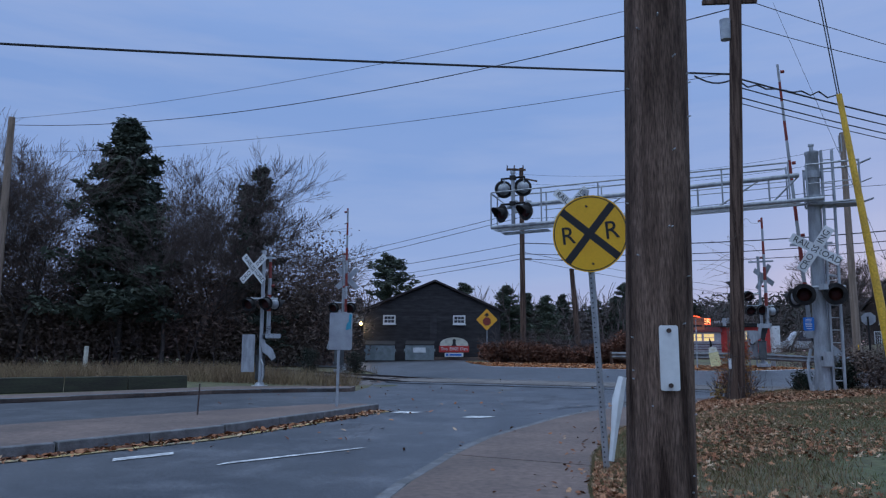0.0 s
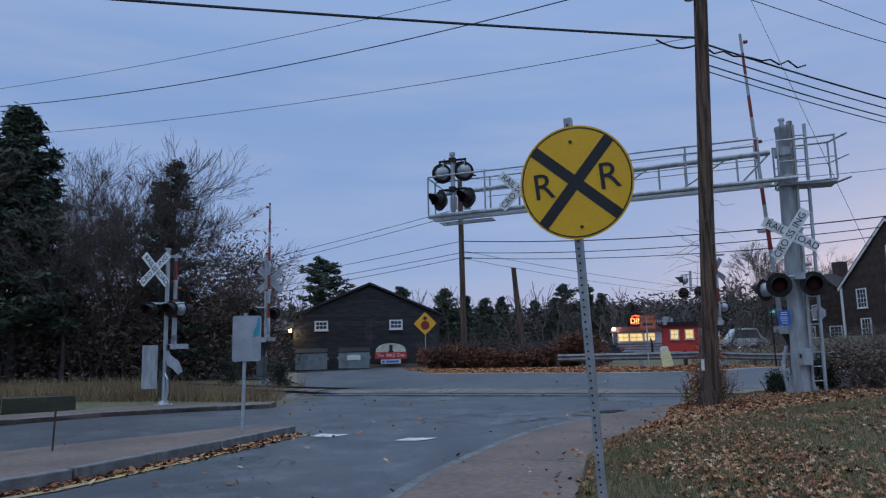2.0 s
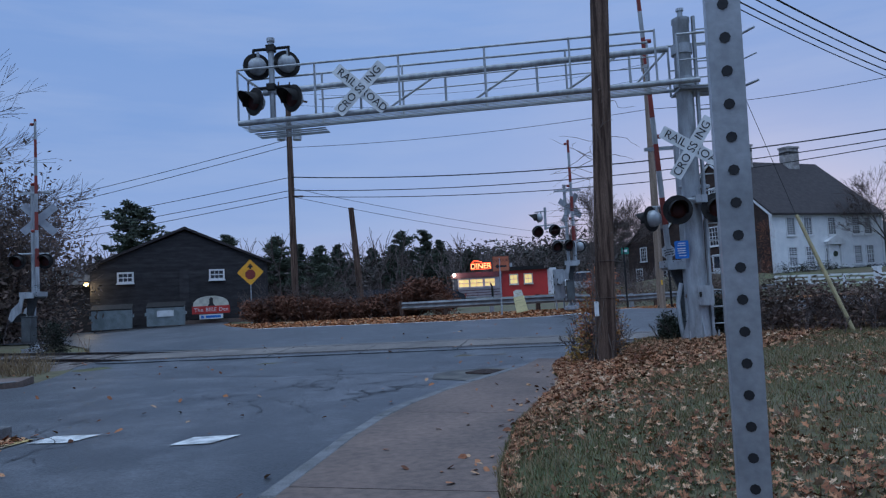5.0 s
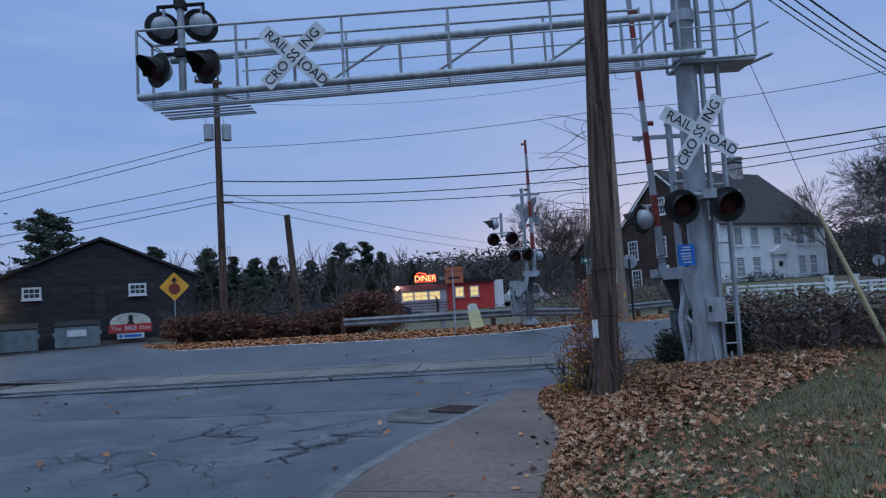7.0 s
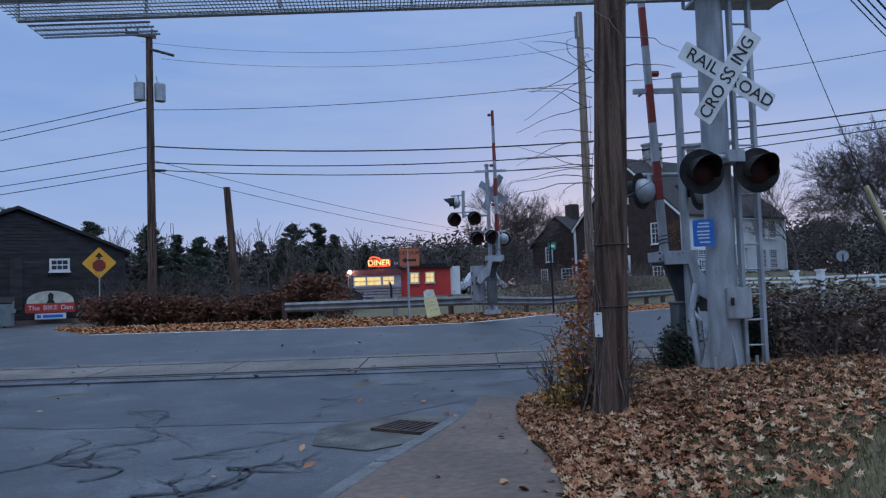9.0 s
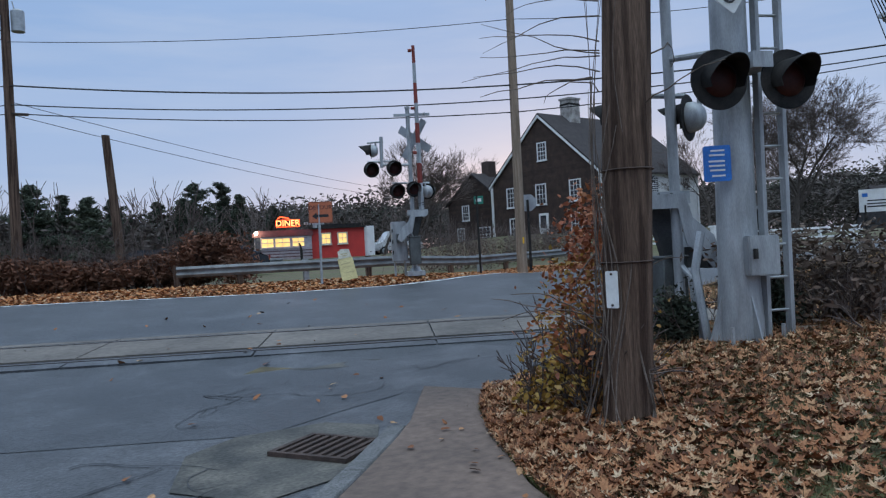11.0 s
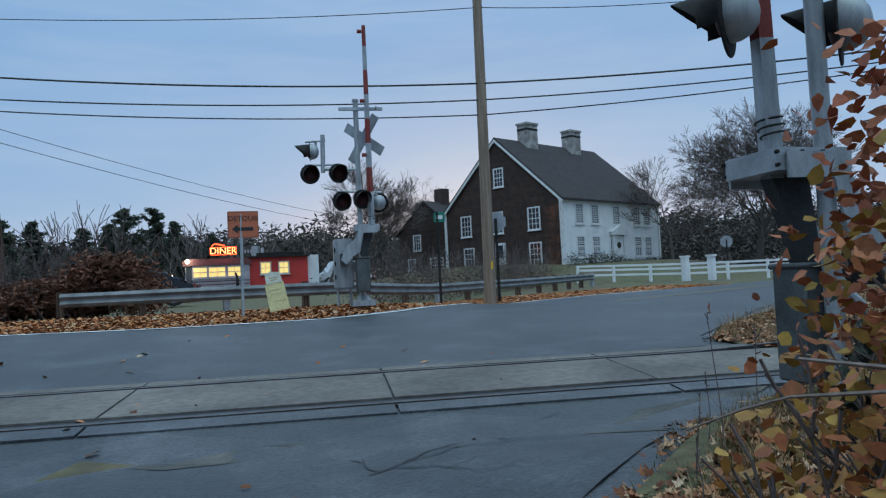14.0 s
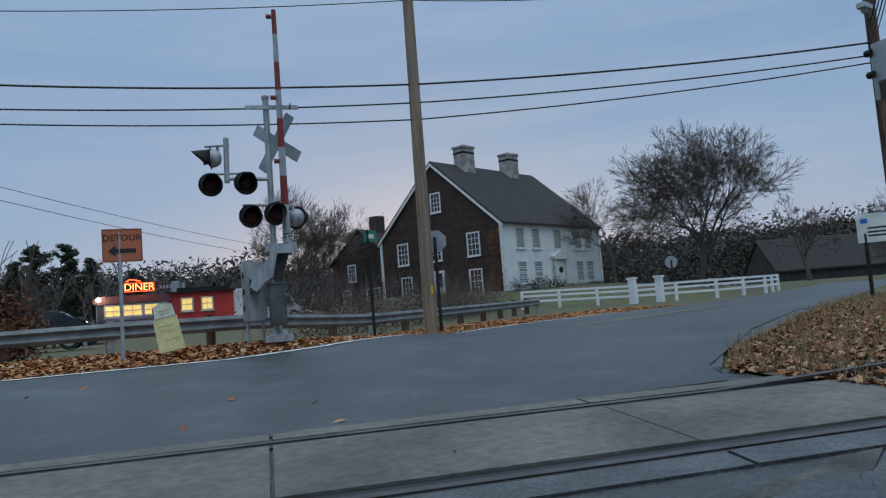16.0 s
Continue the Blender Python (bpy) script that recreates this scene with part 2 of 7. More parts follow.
M["amber"] = mat("amber_sheeting", (0.85, 0.42, 0.02), 0.4, other=(0.8, 0.36, 0.02), scale=3, fine=0.05)
M["red"] = mat("red_sheeting", (0.24, 0.03, 0.02), 0.6, other=(0.17, 0.03, 0.022), scale=4)
M["orange"] = mat("faded_orange_sheeting", (0.50, 0.14, 0.06), 0.5, other=(0.42, 0.12, 0.06), scale=4)
M["blue"] = mat("blue_enamel", (0.02, 0.16, 0.55), 0.45, other=(0.02, 0.13, 0.45), scale=6)
M["green"] = mat("green_sheeting", (0.02, 0.20, 0.14), 0.45, scale=6)
M["paper"] = mat("pale_yellow_board", (0.62, 0.55, 0.28), 0.75, other=(0.52, 0.45, 0.22), scale=3)
M["guard"] = mat("guard_yellow", (0.72, 0.44, 0.03), 0.5, other=(0.5, 0.3, 0.03), scale=4)
M["guard_pale"] = mat("faded_guard", (0.45, 0.38, 0.20), 0.6, other=(0.35, 0.29, 0.16), scale=4)
M["beam"] = mat("dull_galvanised", (0.20, 0.21, 0.22), 0.6, 0.3, other=(0.12, 0.125, 0.13), scale=3, fine=0.15)
M["rail"] = mat("rail_steel", (0.10, 0.095, 0.095), 0.4, 0.7, other=(0.06, 0.042, 0.035), scale=6)
M["tie"] = mat("creosote_tie", (0.045, 0.035, 0.03), 0.9, scale=5, bump=0.5)
M["ballast"] = mat("ballast", (0.17, 0.15, 0.14), 0.95, other=(0.10, 0.08, 0.07), scale=9, bump=1.0, bump_scale=25, fine=0.5)
M["stripe"] = mat("road_paint", (0.62, 0.62, 0.60), 0.7, other=(0.30, 0.30, 0.30), scale=5, detail=9, lo=0.42, hi=0.62)
M["stripe_yellow"] = mat("yellow_road_paint", (0.42, 0.30, 0.10), 0.75, other=(0.20, 0.17, 0.11), scale=4, detail=9)
M["shingle"] = mat("dark_shingle", (0.046, 0.042, 0.046), 0.9, other=(0.022, 0.02, 0.021), scale=1.5, stretch=(1, 1, 4), vary=0.45, bump=0.3)
M["brown"] = mat("brown_shingle", (0.055, 0.032, 0.024), 0.9, other=(0.03, 0.018, 0.014), scale=2, vary=0.35, bump=0.3)
M["clap"] = mat("white_clapboard", (0.76, 0.76, 0.76), 0.6, other=(0.66, 0.67, 0.68), scale=1.5, fine=0.05)
M["roof"] = mat("asphalt_shingle_roof", (0.044, 0.036, 0.037), 0.95, other=(0.030, 0.025, 0.026), scale=3, fine=0.3, bump=0.3)
M["trim"] = mat("white_trim", (0.72, 0.72, 0.72), 0.6, other=(0.62, 0.62, 0.62), scale=4, fine=0.05)
M["glass"] = mat("window_glass", (0.03, 0.035, 0.045), 0.08, other=(0.05, 0.05, 0.06), scale=1)
M["chimney"] = mat("limewashed_brick", (0.42, 0.40, 0.38), 0.85, other=(0.2, 0.18, 0.17), scale=2.5, bump=0.3)
M["redwall"] = mat("red_painted_boards", (0.50, 0.035, 0.028), 0.6, other=(0.42, 0.03, 0.025), scale=2, fine=0.08)
M["steel"] = mat("stainless_panel", (0.50, 0.48, 0.50), 0.35, 0.5, other=(0.38, 0.36, 0.39), scale=4)
M["maroon"] = mat("maroon_enamel", (0.12, 0.04, 0.045), 0.5, scale=4)
M["warm"] = mat("lit_window", (0.6, 0.45, 0.2), 0.3, other=(0.3, 0.2, 0.08), scale=2.2, emit=(1.0, 0.68, 0.22), strength=0.9)
M["neon"] = mat("neon_red", (0.9, 0.1, 0.03), 0.4, emit=(1.0, 0.08, 0.015), strength=3.0)
M["neon_core"] = mat("neon_letter", (1, 0.6, 0.3), 0.4, emit=(1.0, 0.36, 0.10), strength=2.6)
M["bulb"] = mat("lamp_bulb", (1, 0.9, 0.7), 0.4, emit=(1.0, 0.85, 0.6), strength=14.0)
M["bulb_warm"] = mat("sodium_bulb", (1, 0.7, 0.3), 0.4, emit=(1.0, 0.62, 0.2), strength=10.0)
M["bark"] = mat("grey_bark", (0.085, 0.07, 0.06), 0.95, other=(0.05, 0.04, 0.035), scale=5, stretch=(3, 3, 0.6), bump=0.5)
M["creeper_stem"] = mat("creeper_stems", (0.17, 0.135, 0.115), 0.9, other=(0.10, 0.075, 0.06), scale=6, fine=0.3)
M["twig"] = mat("bare_twigs", (0.125, 0.096, 0.088), 0.95, other=(0.085, 0.064, 0.058), scale=1, vary=0.3)
M["needle"] = mat("pine_needles", (0.042, 0.058, 0.040), 0.85, other=(0.062, 0.070, 0.046), scale=0.5, vary=0.45)
M["woods"] = mat("bare_woods", (0.082, 0.066, 0.060), 0.95, other=(0.048, 0.042, 0.036), scale=0.1, vary=0.4)
M["thicket"] = mat("brown_thicket", (0.145, 0.090, 0.070), 0.95, other=(0.100, 0.080, 0.060), scale=0.3, vary=0.45)
M["hedge"] = mat("russet_hedge", (0.20, 0.078, 0.042), 0.9, other=(0.12, 0.055, 0.032), scale=1.2, vary=0.5)
M["evergreen"] = mat("dark_shrub", (0.02, 0.03, 0.018), 0.9, other=(0.035, 0.03, 0.02), scale=1.2, vary=0.4)
M["wire"] = mat("cable_jacket", (0.012, 0.012, 0.013), 0.6, scale=5)
M["wood_wall"] = mat("timber_barrier", (0.045, 0.048, 0.028), 0.9, other=(0.03, 0.028, 0.02), scale=2, stretch=(0.5, 0.5, 3), bump=0.5)
M["dumpster"] = mat("dumpster_green_grey", (0.26, 0.30, 0.31), 0.6, other=(0.18, 0.21, 0.21), scale=3)
M["car_white"] = mat("white_car_paint", (0.65, 0.66, 0.68), 0.25, scale=1, fine=0.02)
M["car_dark"] = mat("dark_car_paint", (0.03, 0.035, 0.045), 0.25, scale=1, fine=0.02)
M["rubber"] = mat("tyre_rubber", (0.02, 0.02, 0.02), 0.85, scale=9)
M["rust"] = mat("rusty_iron", (0.09, 0.06, 0.05), 0.8, 0.3, other=(0.05, 0.035, 0.03), scale=8, bump=0.4)
M["teal"] = mat("teal_vinyl", (0.05, 0.30, 0.42), 0.5, scale=4)
M["cream"] = mat("cream_board", (0.62, 0.60, 0.50), 0.6, scale=4)

# ---- builders ----


def box(bm, c, s, m=None):
    r = bmesh.ops.create_cube(bm, size=1.0, matrix=Matrix.Translation(c) @ (m or Matrix()) @ Matrix.Diagonal((*s, 1)))
    return r["verts"]


def rod(bm, p, q, r0, r1=None, n=10, caps=True):
    p, q = Vector(p), Vector(q)
    d = q - p
    if d.length < 1e-6:
        return
    r1 = r0 if r1 is None else r1
    t = d.to_track_quat("Z", "Y").to_matrix()
    a, b = [], []
    for i in range(n):
        w = 2 * math.pi * i / n
        v = t @ Vector((math.cos(w), math.sin(w), 0))
        a.append(bm.verts.new(p + v * r0))
        b.append(bm.verts.new(q + v * r1))
    for i in range(n):
        j = (i + 1) % n
        bm.faces.new((a[i], a[j], b[j], b[i]))
    if caps:
        bm.faces.new(a[::-1])
        bm.faces.new(b)


def pipe(bm, pts, r, n=8):
    """A bent pipe through the points, one ring of vertices at each."""
    pts = [Vector(p) for p in pts]
    rings = []
    for i, p in enumerate(pts):
        d = (pts[min(i + 1, len(pts) - 1)] - pts[max(i - 1, 0)]).normalized()
        up = Vector((0, 0, 1)) if abs(d.z) < 0.95 else Vector((1, 0, 0))
        x = d.cross(up).normalized()
        y = x.cross(d)
        rr = r[i] if isinstance(r, (list, tuple)) else r
        rings.append([bm.verts.new(p + (x * math.cos(2 * math.pi * k / n) + y * math.sin(2 * math.pi * k / n)) * rr) for k in range(n)])
    for a, b in zip(rings, rings[1:]):
        for k in range(n):
            j = (k + 1) % n
            bm.faces.new((a[k], a[j], b[j], b[k]))
    bm.faces.new(rings[0][::-1])
    bm.faces.new(rings[-1])


def prism(bm, outline, h, m=None):
    """A plate: an outline in x and z, h thick along y."""
    m = m or Matrix()
    a = [bm.verts.new(m @ Vector((x, -h / 2, z))) for x, z in outline]
    b = [bm.verts.new(m @ Vector((x, h / 2, z))) for x, z in outline]
    bm.faces.new(a)
    bm.faces.new(b[::-1])
    for i in range(len(a)):
        j = (i + 1) % len(a)
        bm.faces.new((a[j], a[i], b[i], b[j]))


def disc(r, n=32):
    return [(r * math.cos(2 * math.pi * i / n), r * math.sin(2 * math.pi * i / n)) for i in range(n)]


def rounded(w, h, r, n=5):
    out = []
    for cx, cz, a0 in ((w / 2 - r, h / 2 - r, 0), (-w / 2 + r, h / 2 - r, 90), (-w / 2 + r, -h / 2 + r, 180), (w / 2 - r, -h / 2 + r, 270)):
        for i in range(n):
            a = radians(a0 + 90 * i / (n - 1))
            out.append((cx + r * math.cos(a), cz + r * math.sin(a)))
    return out


def mesh_of(name, bm, material):
    bmesh.ops.recalc_face_normals(bm, faces=bm.faces)
    me = bpy.data.meshes.new(name)
    bm.to_mesh(me)
    bm.free()
    me.materials.append(material)
    me.shade_smooth()
    me.set_sharp_from_angle(angle=radians(38))
    return me


def part(name, bm, material, parent, label=""):
    ob = new(name, mesh_of(name, bm, material))
    ob.parent = parent
    if label:
        ob["label"] = label
    return ob


def solo(name, bm, material, label, category, group="", kind="", m=None):
    ob = new(name, mesh_of(name, bm, material))
    if m is not None:
        ob.matrix_world = m
    return tagged(ob, label, category, group, kind)


def thing(name, m, label, category, group="", kind=""):
    ob = new(name)
    ob.empty_display_size = 0.2
    ob.matrix_world = m
    return tagged(ob, label, category, group, kind)


def raw(name, verts, faces, material, smooth=False):
    me = bpy.data.meshes.new(name)
    me.from_pydata(verts, [], faces)
    me.materials.append(material)
    if smooth:
        me.shade_smooth()
    return me


def lettering(text, size, depth=0.003):
    """A flat mesh of text, centred, standing in the xz plane and facing -y."""
    cu = bpy.data.curves.new("lettering", "FONT")
    cu.body, cu.size, cu.align_x, cu.align_y, cu.extrude = text, size, "CENTER", "CENTER", depth
    cu.resolution_u = 3
    ob = bpy.data.objects.new("lettering", cu)
    scene.collection.objects.link(ob)
    me = bpy.data.meshes.new_from_object(ob.evaluated_get(bpy.context.evaluated_depsgraph_get()))
    bpy.data.objects.remove(ob)
    bpy.data.curves.remove(cu)
    me.transform(Matrix.Rotation(radians(90), 4, "X"))
    return me


def text_part(name, text, size, material, parent, m, label=""):
    me = lettering(text, size)
    me.transform(m)
    me.materials.clear()
    me.materials.append(material)
    ob = new(name, me)
    ob.parent = parent
    if label:
        ob["label"] = label
    return ob


# ---- the lie of the land ----
TD = Vector((0.917, -0.399))     # along the railway
TN = Vector((0.399, 0.917))      # across it
TC = Vector((9.40, 23.57))        # a point on its centre line


WALK_R = [(1.35, -12), (1.55, 0), (1.75, 5), (2.05, 8.0), (2.32, 10.0), (2.95, 12.6), (3.7, 14.4), (4.4, 15.6), (4.95, 16.5), (5.33, 17.3), (5.55, 18.0), (5.85, 18.9), (6.2, 19.6), (6.66, 20.3)]


def lerp_list(v, xs, ys):
    if v <= xs[0]:
        return ys[0]
    for k in range(1, len(xs)):
        if v < xs[k]:
            return ys[k - 1] + (ys[k] - ys[k - 1]) * (v - xs[k - 1]) / (xs[k] - xs[k - 1])
    return ys[-1]


WALK_X, WALK_Y = [p[0] for p in WALK_R], [p[1] for p in WALK_R]


def ground_z(x, y):
    s = (x - TC.x) * TN.x + (y - TC.y) * TN.y
    if s <= 7.5:
        g = lerp_list(s, [-1.7, -0.95, 0.76, 2.0, 7.5], [-0.15, -0.05, 0.03, 0.06, 0.33])
        if x > 1.3 and s < -1.8:
            rise = lerp_list(x - lerp_list(y, WALK_Y, WALK_X), [0, 1.7, 4.0], [0.0, 0.2, 0.32])
            g += rise * lerp_list(s, [-3.2, -1.8], [1, 0])
    else:
        a = lerp_list(s, [7.5, 10, 16, 36, 42, 120], [0.33, 0.5, 0.45, 0.5, 0.98, 1.1])
        b = lerp_list(s, [7.5, 12, 28, 60], [0.28, 0.28, 0.42, 0.9])
        w = lerp_list(x, [12.5, 16.5], [0, 1])
        w2 = lerp_list(y, [44, 60], [1, 0])
        g = a * (1 - w * w2) + b * w * w2
    left = lerp_list(x, [-9, -3], [1, 0])
    g = g * (1 - left) + left * lerp_list(y, [15, 20, 24, 31, 60], [-0.15, -0.13, -0.03, 0.2, 0.35])
    d = math.hypot(x - 42, y - 60)
    g += lerp_list(d, [9, 17], [1.0, 0.0])
    return g


def sheet(name, outline, material, lift, step=1.0, slab=0.0):
    """A polygon of the plan laid on the land, cut into a grid so that it follows it."""
    bm = bmesh.new()
    vs = [bm.verts.new((x, y, 0)) for x, y in outline]
    bm.faces.new(vs)
    xs, ys = [p[0] for p in outline], [p[1] for p in outline]
    for lo_, hi_, n in ((min(xs), max(xs), (1, 0, 0)), (min(ys), max(ys), (0, 1, 0))):
        k = math.floor(lo_) + step
        while k < hi_:
            bmesh.ops.bisect_plane(bm, geom=bm.verts[:] + bm.edges[:] + bm.faces[:], plane_co=Vector(n) * k, plane_no=n)
            k += step
    bmesh.ops.triangulate(bm, faces=[f for f in bm.faces if len(f.verts) > 4])
    for v in bm.verts:
        v.co.z = ground_z(v.co.x, v.co.y) + lift
    for f in bm.faces:
        if f.normal.z < 0:
            f.normal_flip()
    me = bpy.data.meshes.new(name)
    bm.normal_update()
    for f in bm.faces:
        if f.normal.z < 0:
            f.normal_flip()
    bm.to_mesh(me)
    bm.free()
    me.materials.append(material)
    me.shade_smooth()
    return new(name, me)


# ground, one sheet to the horizon
gx = sorted(set([-2000, -1000, -500, -250, -150, -110] + list(range(-90, 91, 2)) + [110, 150, 250, 500, 1000, 2000]))
gy = sorted(set([-2000, -1000, -500, -200, -100, -60] + list(range(-40, 111, 2)) + [130, 160, 250, 500, 1000, 2500]))
gv = [(x, y, ground_z(x, y) - 0.05) for y in gy for x in gx]
gf = [(j * len(gx) + i, j * len(gx) + i + 1, (j + 1) * len(gx) + i + 1, (j + 1) * len(gx) + i) for j in range(len(gy) - 1) for i in range(len(gx) - 1)]
tagged(new("ground", raw("ground", gv, gf, M["soil"], True)), "brown autumn ground with thatch and dirt", "ground", kind="structure")

KERB = [(-0.3, -12), (-0.25, 0), (-0.02, 5), (0.25, 8), (0.58, 10), (0.95, 11.6), (1.33, 12.7), (2.05, 14.6), (2.5, 15.6), (3.0, 16.5), (3.69, 17.5), (4.16, 18.1), (4.79, 18.83), (5.45, 19.65), (6.2, 20.9)]
FAR_EDGE = [(60, 45), (45, 40), (37, 37.3), (30, 35.6), (24, 35.0), (20.5, 34.6), (16.3, 33.4), (14, 32.2), (12.2, 31.5), (10.5, 31.4), (7.7, 32.4), (4, 34.5), (0.6, 36.2), (-0.6, 38.5), (-0.9, 42)]
ROAD = KERB[:-1] + [(5.62, 19.58), (6.34, 20.8), (6.75, 20.2), (7.3, 20.2), (8.2, 20.5), (9.5, 21.1), (11.0, 21.3), (12.4, 22.3), (12.35, 23.4), (12.8, 24.2), (14, 24.9), (16.4, 25.6), (21, 27.0), (25, 28.3), (34, 31.5), (45, 35), (60, 40)] + FAR_EDGE + \
    [(-1.2, 50.5), (-13, 50.5), (-13, 42), (-6.5, 37), (-4.7, 33.4), (-3.9, 31), (-3.55, 28), (-3.4, 25.7), (-3.4, 23.4), (-7.0, 21.3), (-9.5, 18.55), (-14.1, 14.05), (-22.7, 6.1), (-40, -9), (-43, -12)]
tagged(sheet("road", ROAD, M["asphalt"], 0.0), "worn grey asphalt road with cracks and patches", "road", kind="structure")

# road patches of darker asphalt, between the rails and the far verge
tagged(sheet("road_far", [(-3.2, 31.2), (2, 27.4), (8.0, 25.25), (12.1, 23.7), (12.9, 24.4), (16.4, 25.9), (21, 27.3), (34, 31.8), (44, 35.3), (43, 39), (30, 35.3), (24, 34.7), (16.3, 33.1), (12.2, 31.2), (10.5, 31.1), (7.7, 32.1), (4, 34.2), (0.3, 36.0)], M["asphalt_new"], 0.012), "dark smooth asphalt of the through road", "road", kind="structure")
tagged(sheet("gravel_bank", [(11.0, 21.6), (12.45, 22.25), (12.4, 23.4), (12.85, 24.15), (14, 24.85), (16.4, 25.5), (21, 26.9), (25, 28.2), (34, 31.4), (45, 34.9), (60, 39.8), (60, 20), (30, 13.8), (13, 21.0)], M["soil"], 0.012), "leaf-strewn gravel bank beside the bend", "bank", kind="structure")
tagged(sheet("lawn", WALK_R + [(7.2, 20.35), (8.2, 20.75), (9.5, 21.4), (11.0, 21.6), (13, 21.2), (30, 14), (30, -12)], M["lawn"], 0.06), "patchy green lawn under fallen leaves", "lawn", kind="structure")

# patches in the road: pale worn lane, dark mends, grit at the gutter and by the rails
PATCHES = (("dark_mend", [(-3.2, 24.8), (-1.05, 23.47), (0.86, 22.25), (1.53, 21.7), (3.08, 20.97), (4.07, 20.53), (4.7, 20.24), (5.5, 20.65), (6.18, 20.95), (6.75, 20.45), (8.2, 21.05), (9.5, 21.7), (10.5, 22.0), (-3.0, 27.6)], "asphalt_new", "darker later asphalt before the rails, with a clear seam"),
           ("grit_patch", [(3.9, 19.25), (4.1, 20.0), (4.5, 20.3), (5.2, 20.3), (5.5, 19.95), (5.3, 19.5), (4.8, 18.9), (4.3, 18.75)], "sand", "sandy grit round the drain"),
           ("grit_streak", [(5.6, 23.3), (6.5, 23.12), (7.4, 22.72), (7.35, 22.5), (6.6, 22.72), (5.9, 22.95)], "sand", "thin streak of pale grit before the rails"),
           ("gravel_apron", [(8.3, 21.75), (9.2, 22.1), (10.4, 21.95), (11.3, 22.0), (10.6, 21.9), (9.5, 21.62), (8.6, 21.3)], "sand", "pale gravel washed out beside the lawn's end"))
for nm, pts, mt, lb in PATCHES:
    tagged(sheet(nm, pts, M[mt], 0.008 if mt == "sand" else 0.004, 0.5), lb, "road patch", "road patches", "structure")

# cracked lane before the drain: branching open cracks
rc = random.Random(77)
bm = bmesh.new()


def crack(x, y, ang, length, w, depth):
    prev = None
    n = max(3, int(length / 0.09))
    for i in range(n + 1):
        ww = w * (1 - 0.7 * i / n) * rc.uniform(0.5, 1.3)
        nx, ny = -math.sin(ang) * ww / 2, math.cos(ang) * ww / 2
        z = ground_z(x, y) + 0.011
        cur = (bm.verts.new((x + nx, y + ny, z)), bm.verts.new((x - nx, y - ny, z)))
        if prev:
            bm.faces.new((prev[0], prev[1], cur[1], cur[0]))
        prev = cur
        if depth and rc.random() < 0.16:
            crack(x, y, ang + rc.choice((-1, 1)) * rc.uniform(0.6, 1.4), length * rc.uniform(0.25, 0.5), w * 0.7, depth - 1)
        ang += rc.gauss(0, 0.32)
        x += math.cos(ang) * 0.09
        y += math.sin(ang) * 0.09


for x, y, ang, ln, w in ((2.0, 18.9, -0.2, 1.9, 0.051), (2.4, 18.2, 0.1, 1.5, 0.054), (2.7, 19.35, -0.3, 1.4, 0.045), (2.3, 17.6, 0.7, 1.5, 0.051), (1.2, 17.0, 0.9, 2.2, 0.024), (3.1, 18.7, -0.6, 0.9, 0.051), (1.3, 19.6, 0.1, 2.0, 0.042), (-0.5, 18.9, 0.2, 2.4, 0.022), (-1.0, 15.2, 1.0, 3.0, 0.018), (3.4, 20.2, 0.3, 1.2, 0.024), (2.2, 22.6, -0.45, 3.4, 0.026), (4.6, 22.2, -0.35, 2.6, 0.026), (6.8, 21.9, -0.3, 2.0, 0.022), (-1.5, 24.2, -0.4, 3.6, 0.024), (10.8, 24.7, -0.5, 2.2, 0.05), (-2.0, 13.2, 0.8, 2.6, 0.016), (0.9, 18.2, 0.3, 2.4, 0.022), (3.6, 18.4, 0.9, 1.0, 0.022)):
    crack(x, y, ang, ln, w, 2)
tagged(solo("road_cracks", bm, M["black"], "open branching cracks in the old asphalt", "road crack", kind="stuff"))

# markings
for pts in ([(-1.96, 9.2), (-0.65, 10.7), (-0.56, 10.89), (-1.88, 9.46)], [(-3.25, 9.34), (-2.8, 9.95), (-2.9, 10.15), (-3.35, 9.54)],
            [(-1.12, 16.2), (-0.95, 16.55), (-0.42, 16.4), (-0.68, 16.02)], [(0.42, 15.3), (0.62, 15.65), (1.1, 15.55), (0.82, 15.2)]):
    tagged(sheet("road_marking", pts, M["stripe"], 0.010, 0.5), "worn white paint on the asphalt", "road marking", "road markings", "structure")
FE2 = [(x, y - 0.28) for x, y in FAR_EDGE[4:13]]
FE3 = [(x, y - 0.42) for x, y in FAR_EDGE[4:13]]
tagged(sheet("edge_line", FE2 + FE3[::-1], M["stripe"], 0.024, 0.5), "thin white edge line along the verge", "road marking", kind="structure")
tagged(sheet("centre_line", [(17.5, 30.3), (22, 31.3), (30, 33.2), (30, 33.32), (22, 31.42), (17.5, 30.42)], M["stripe_yellow"], 0.024, 0.5), "faded yellow centre line", "road marking", kind="structure")
YL = [(-6.88, 6.15), (-4.29, 9.5), (-2.95, 11.55), (-2.09, 14.05), (-1.59, 15.74), (-1.24, 16.53)]
tagged(sheet("island_line", YL + [(x + 0.12, y - 0.1) for x, y in YL[::-1]], M["stripe_yellow"], 0.012, 0.5), "faded yellow line along the island", "road marking", kind="structure")


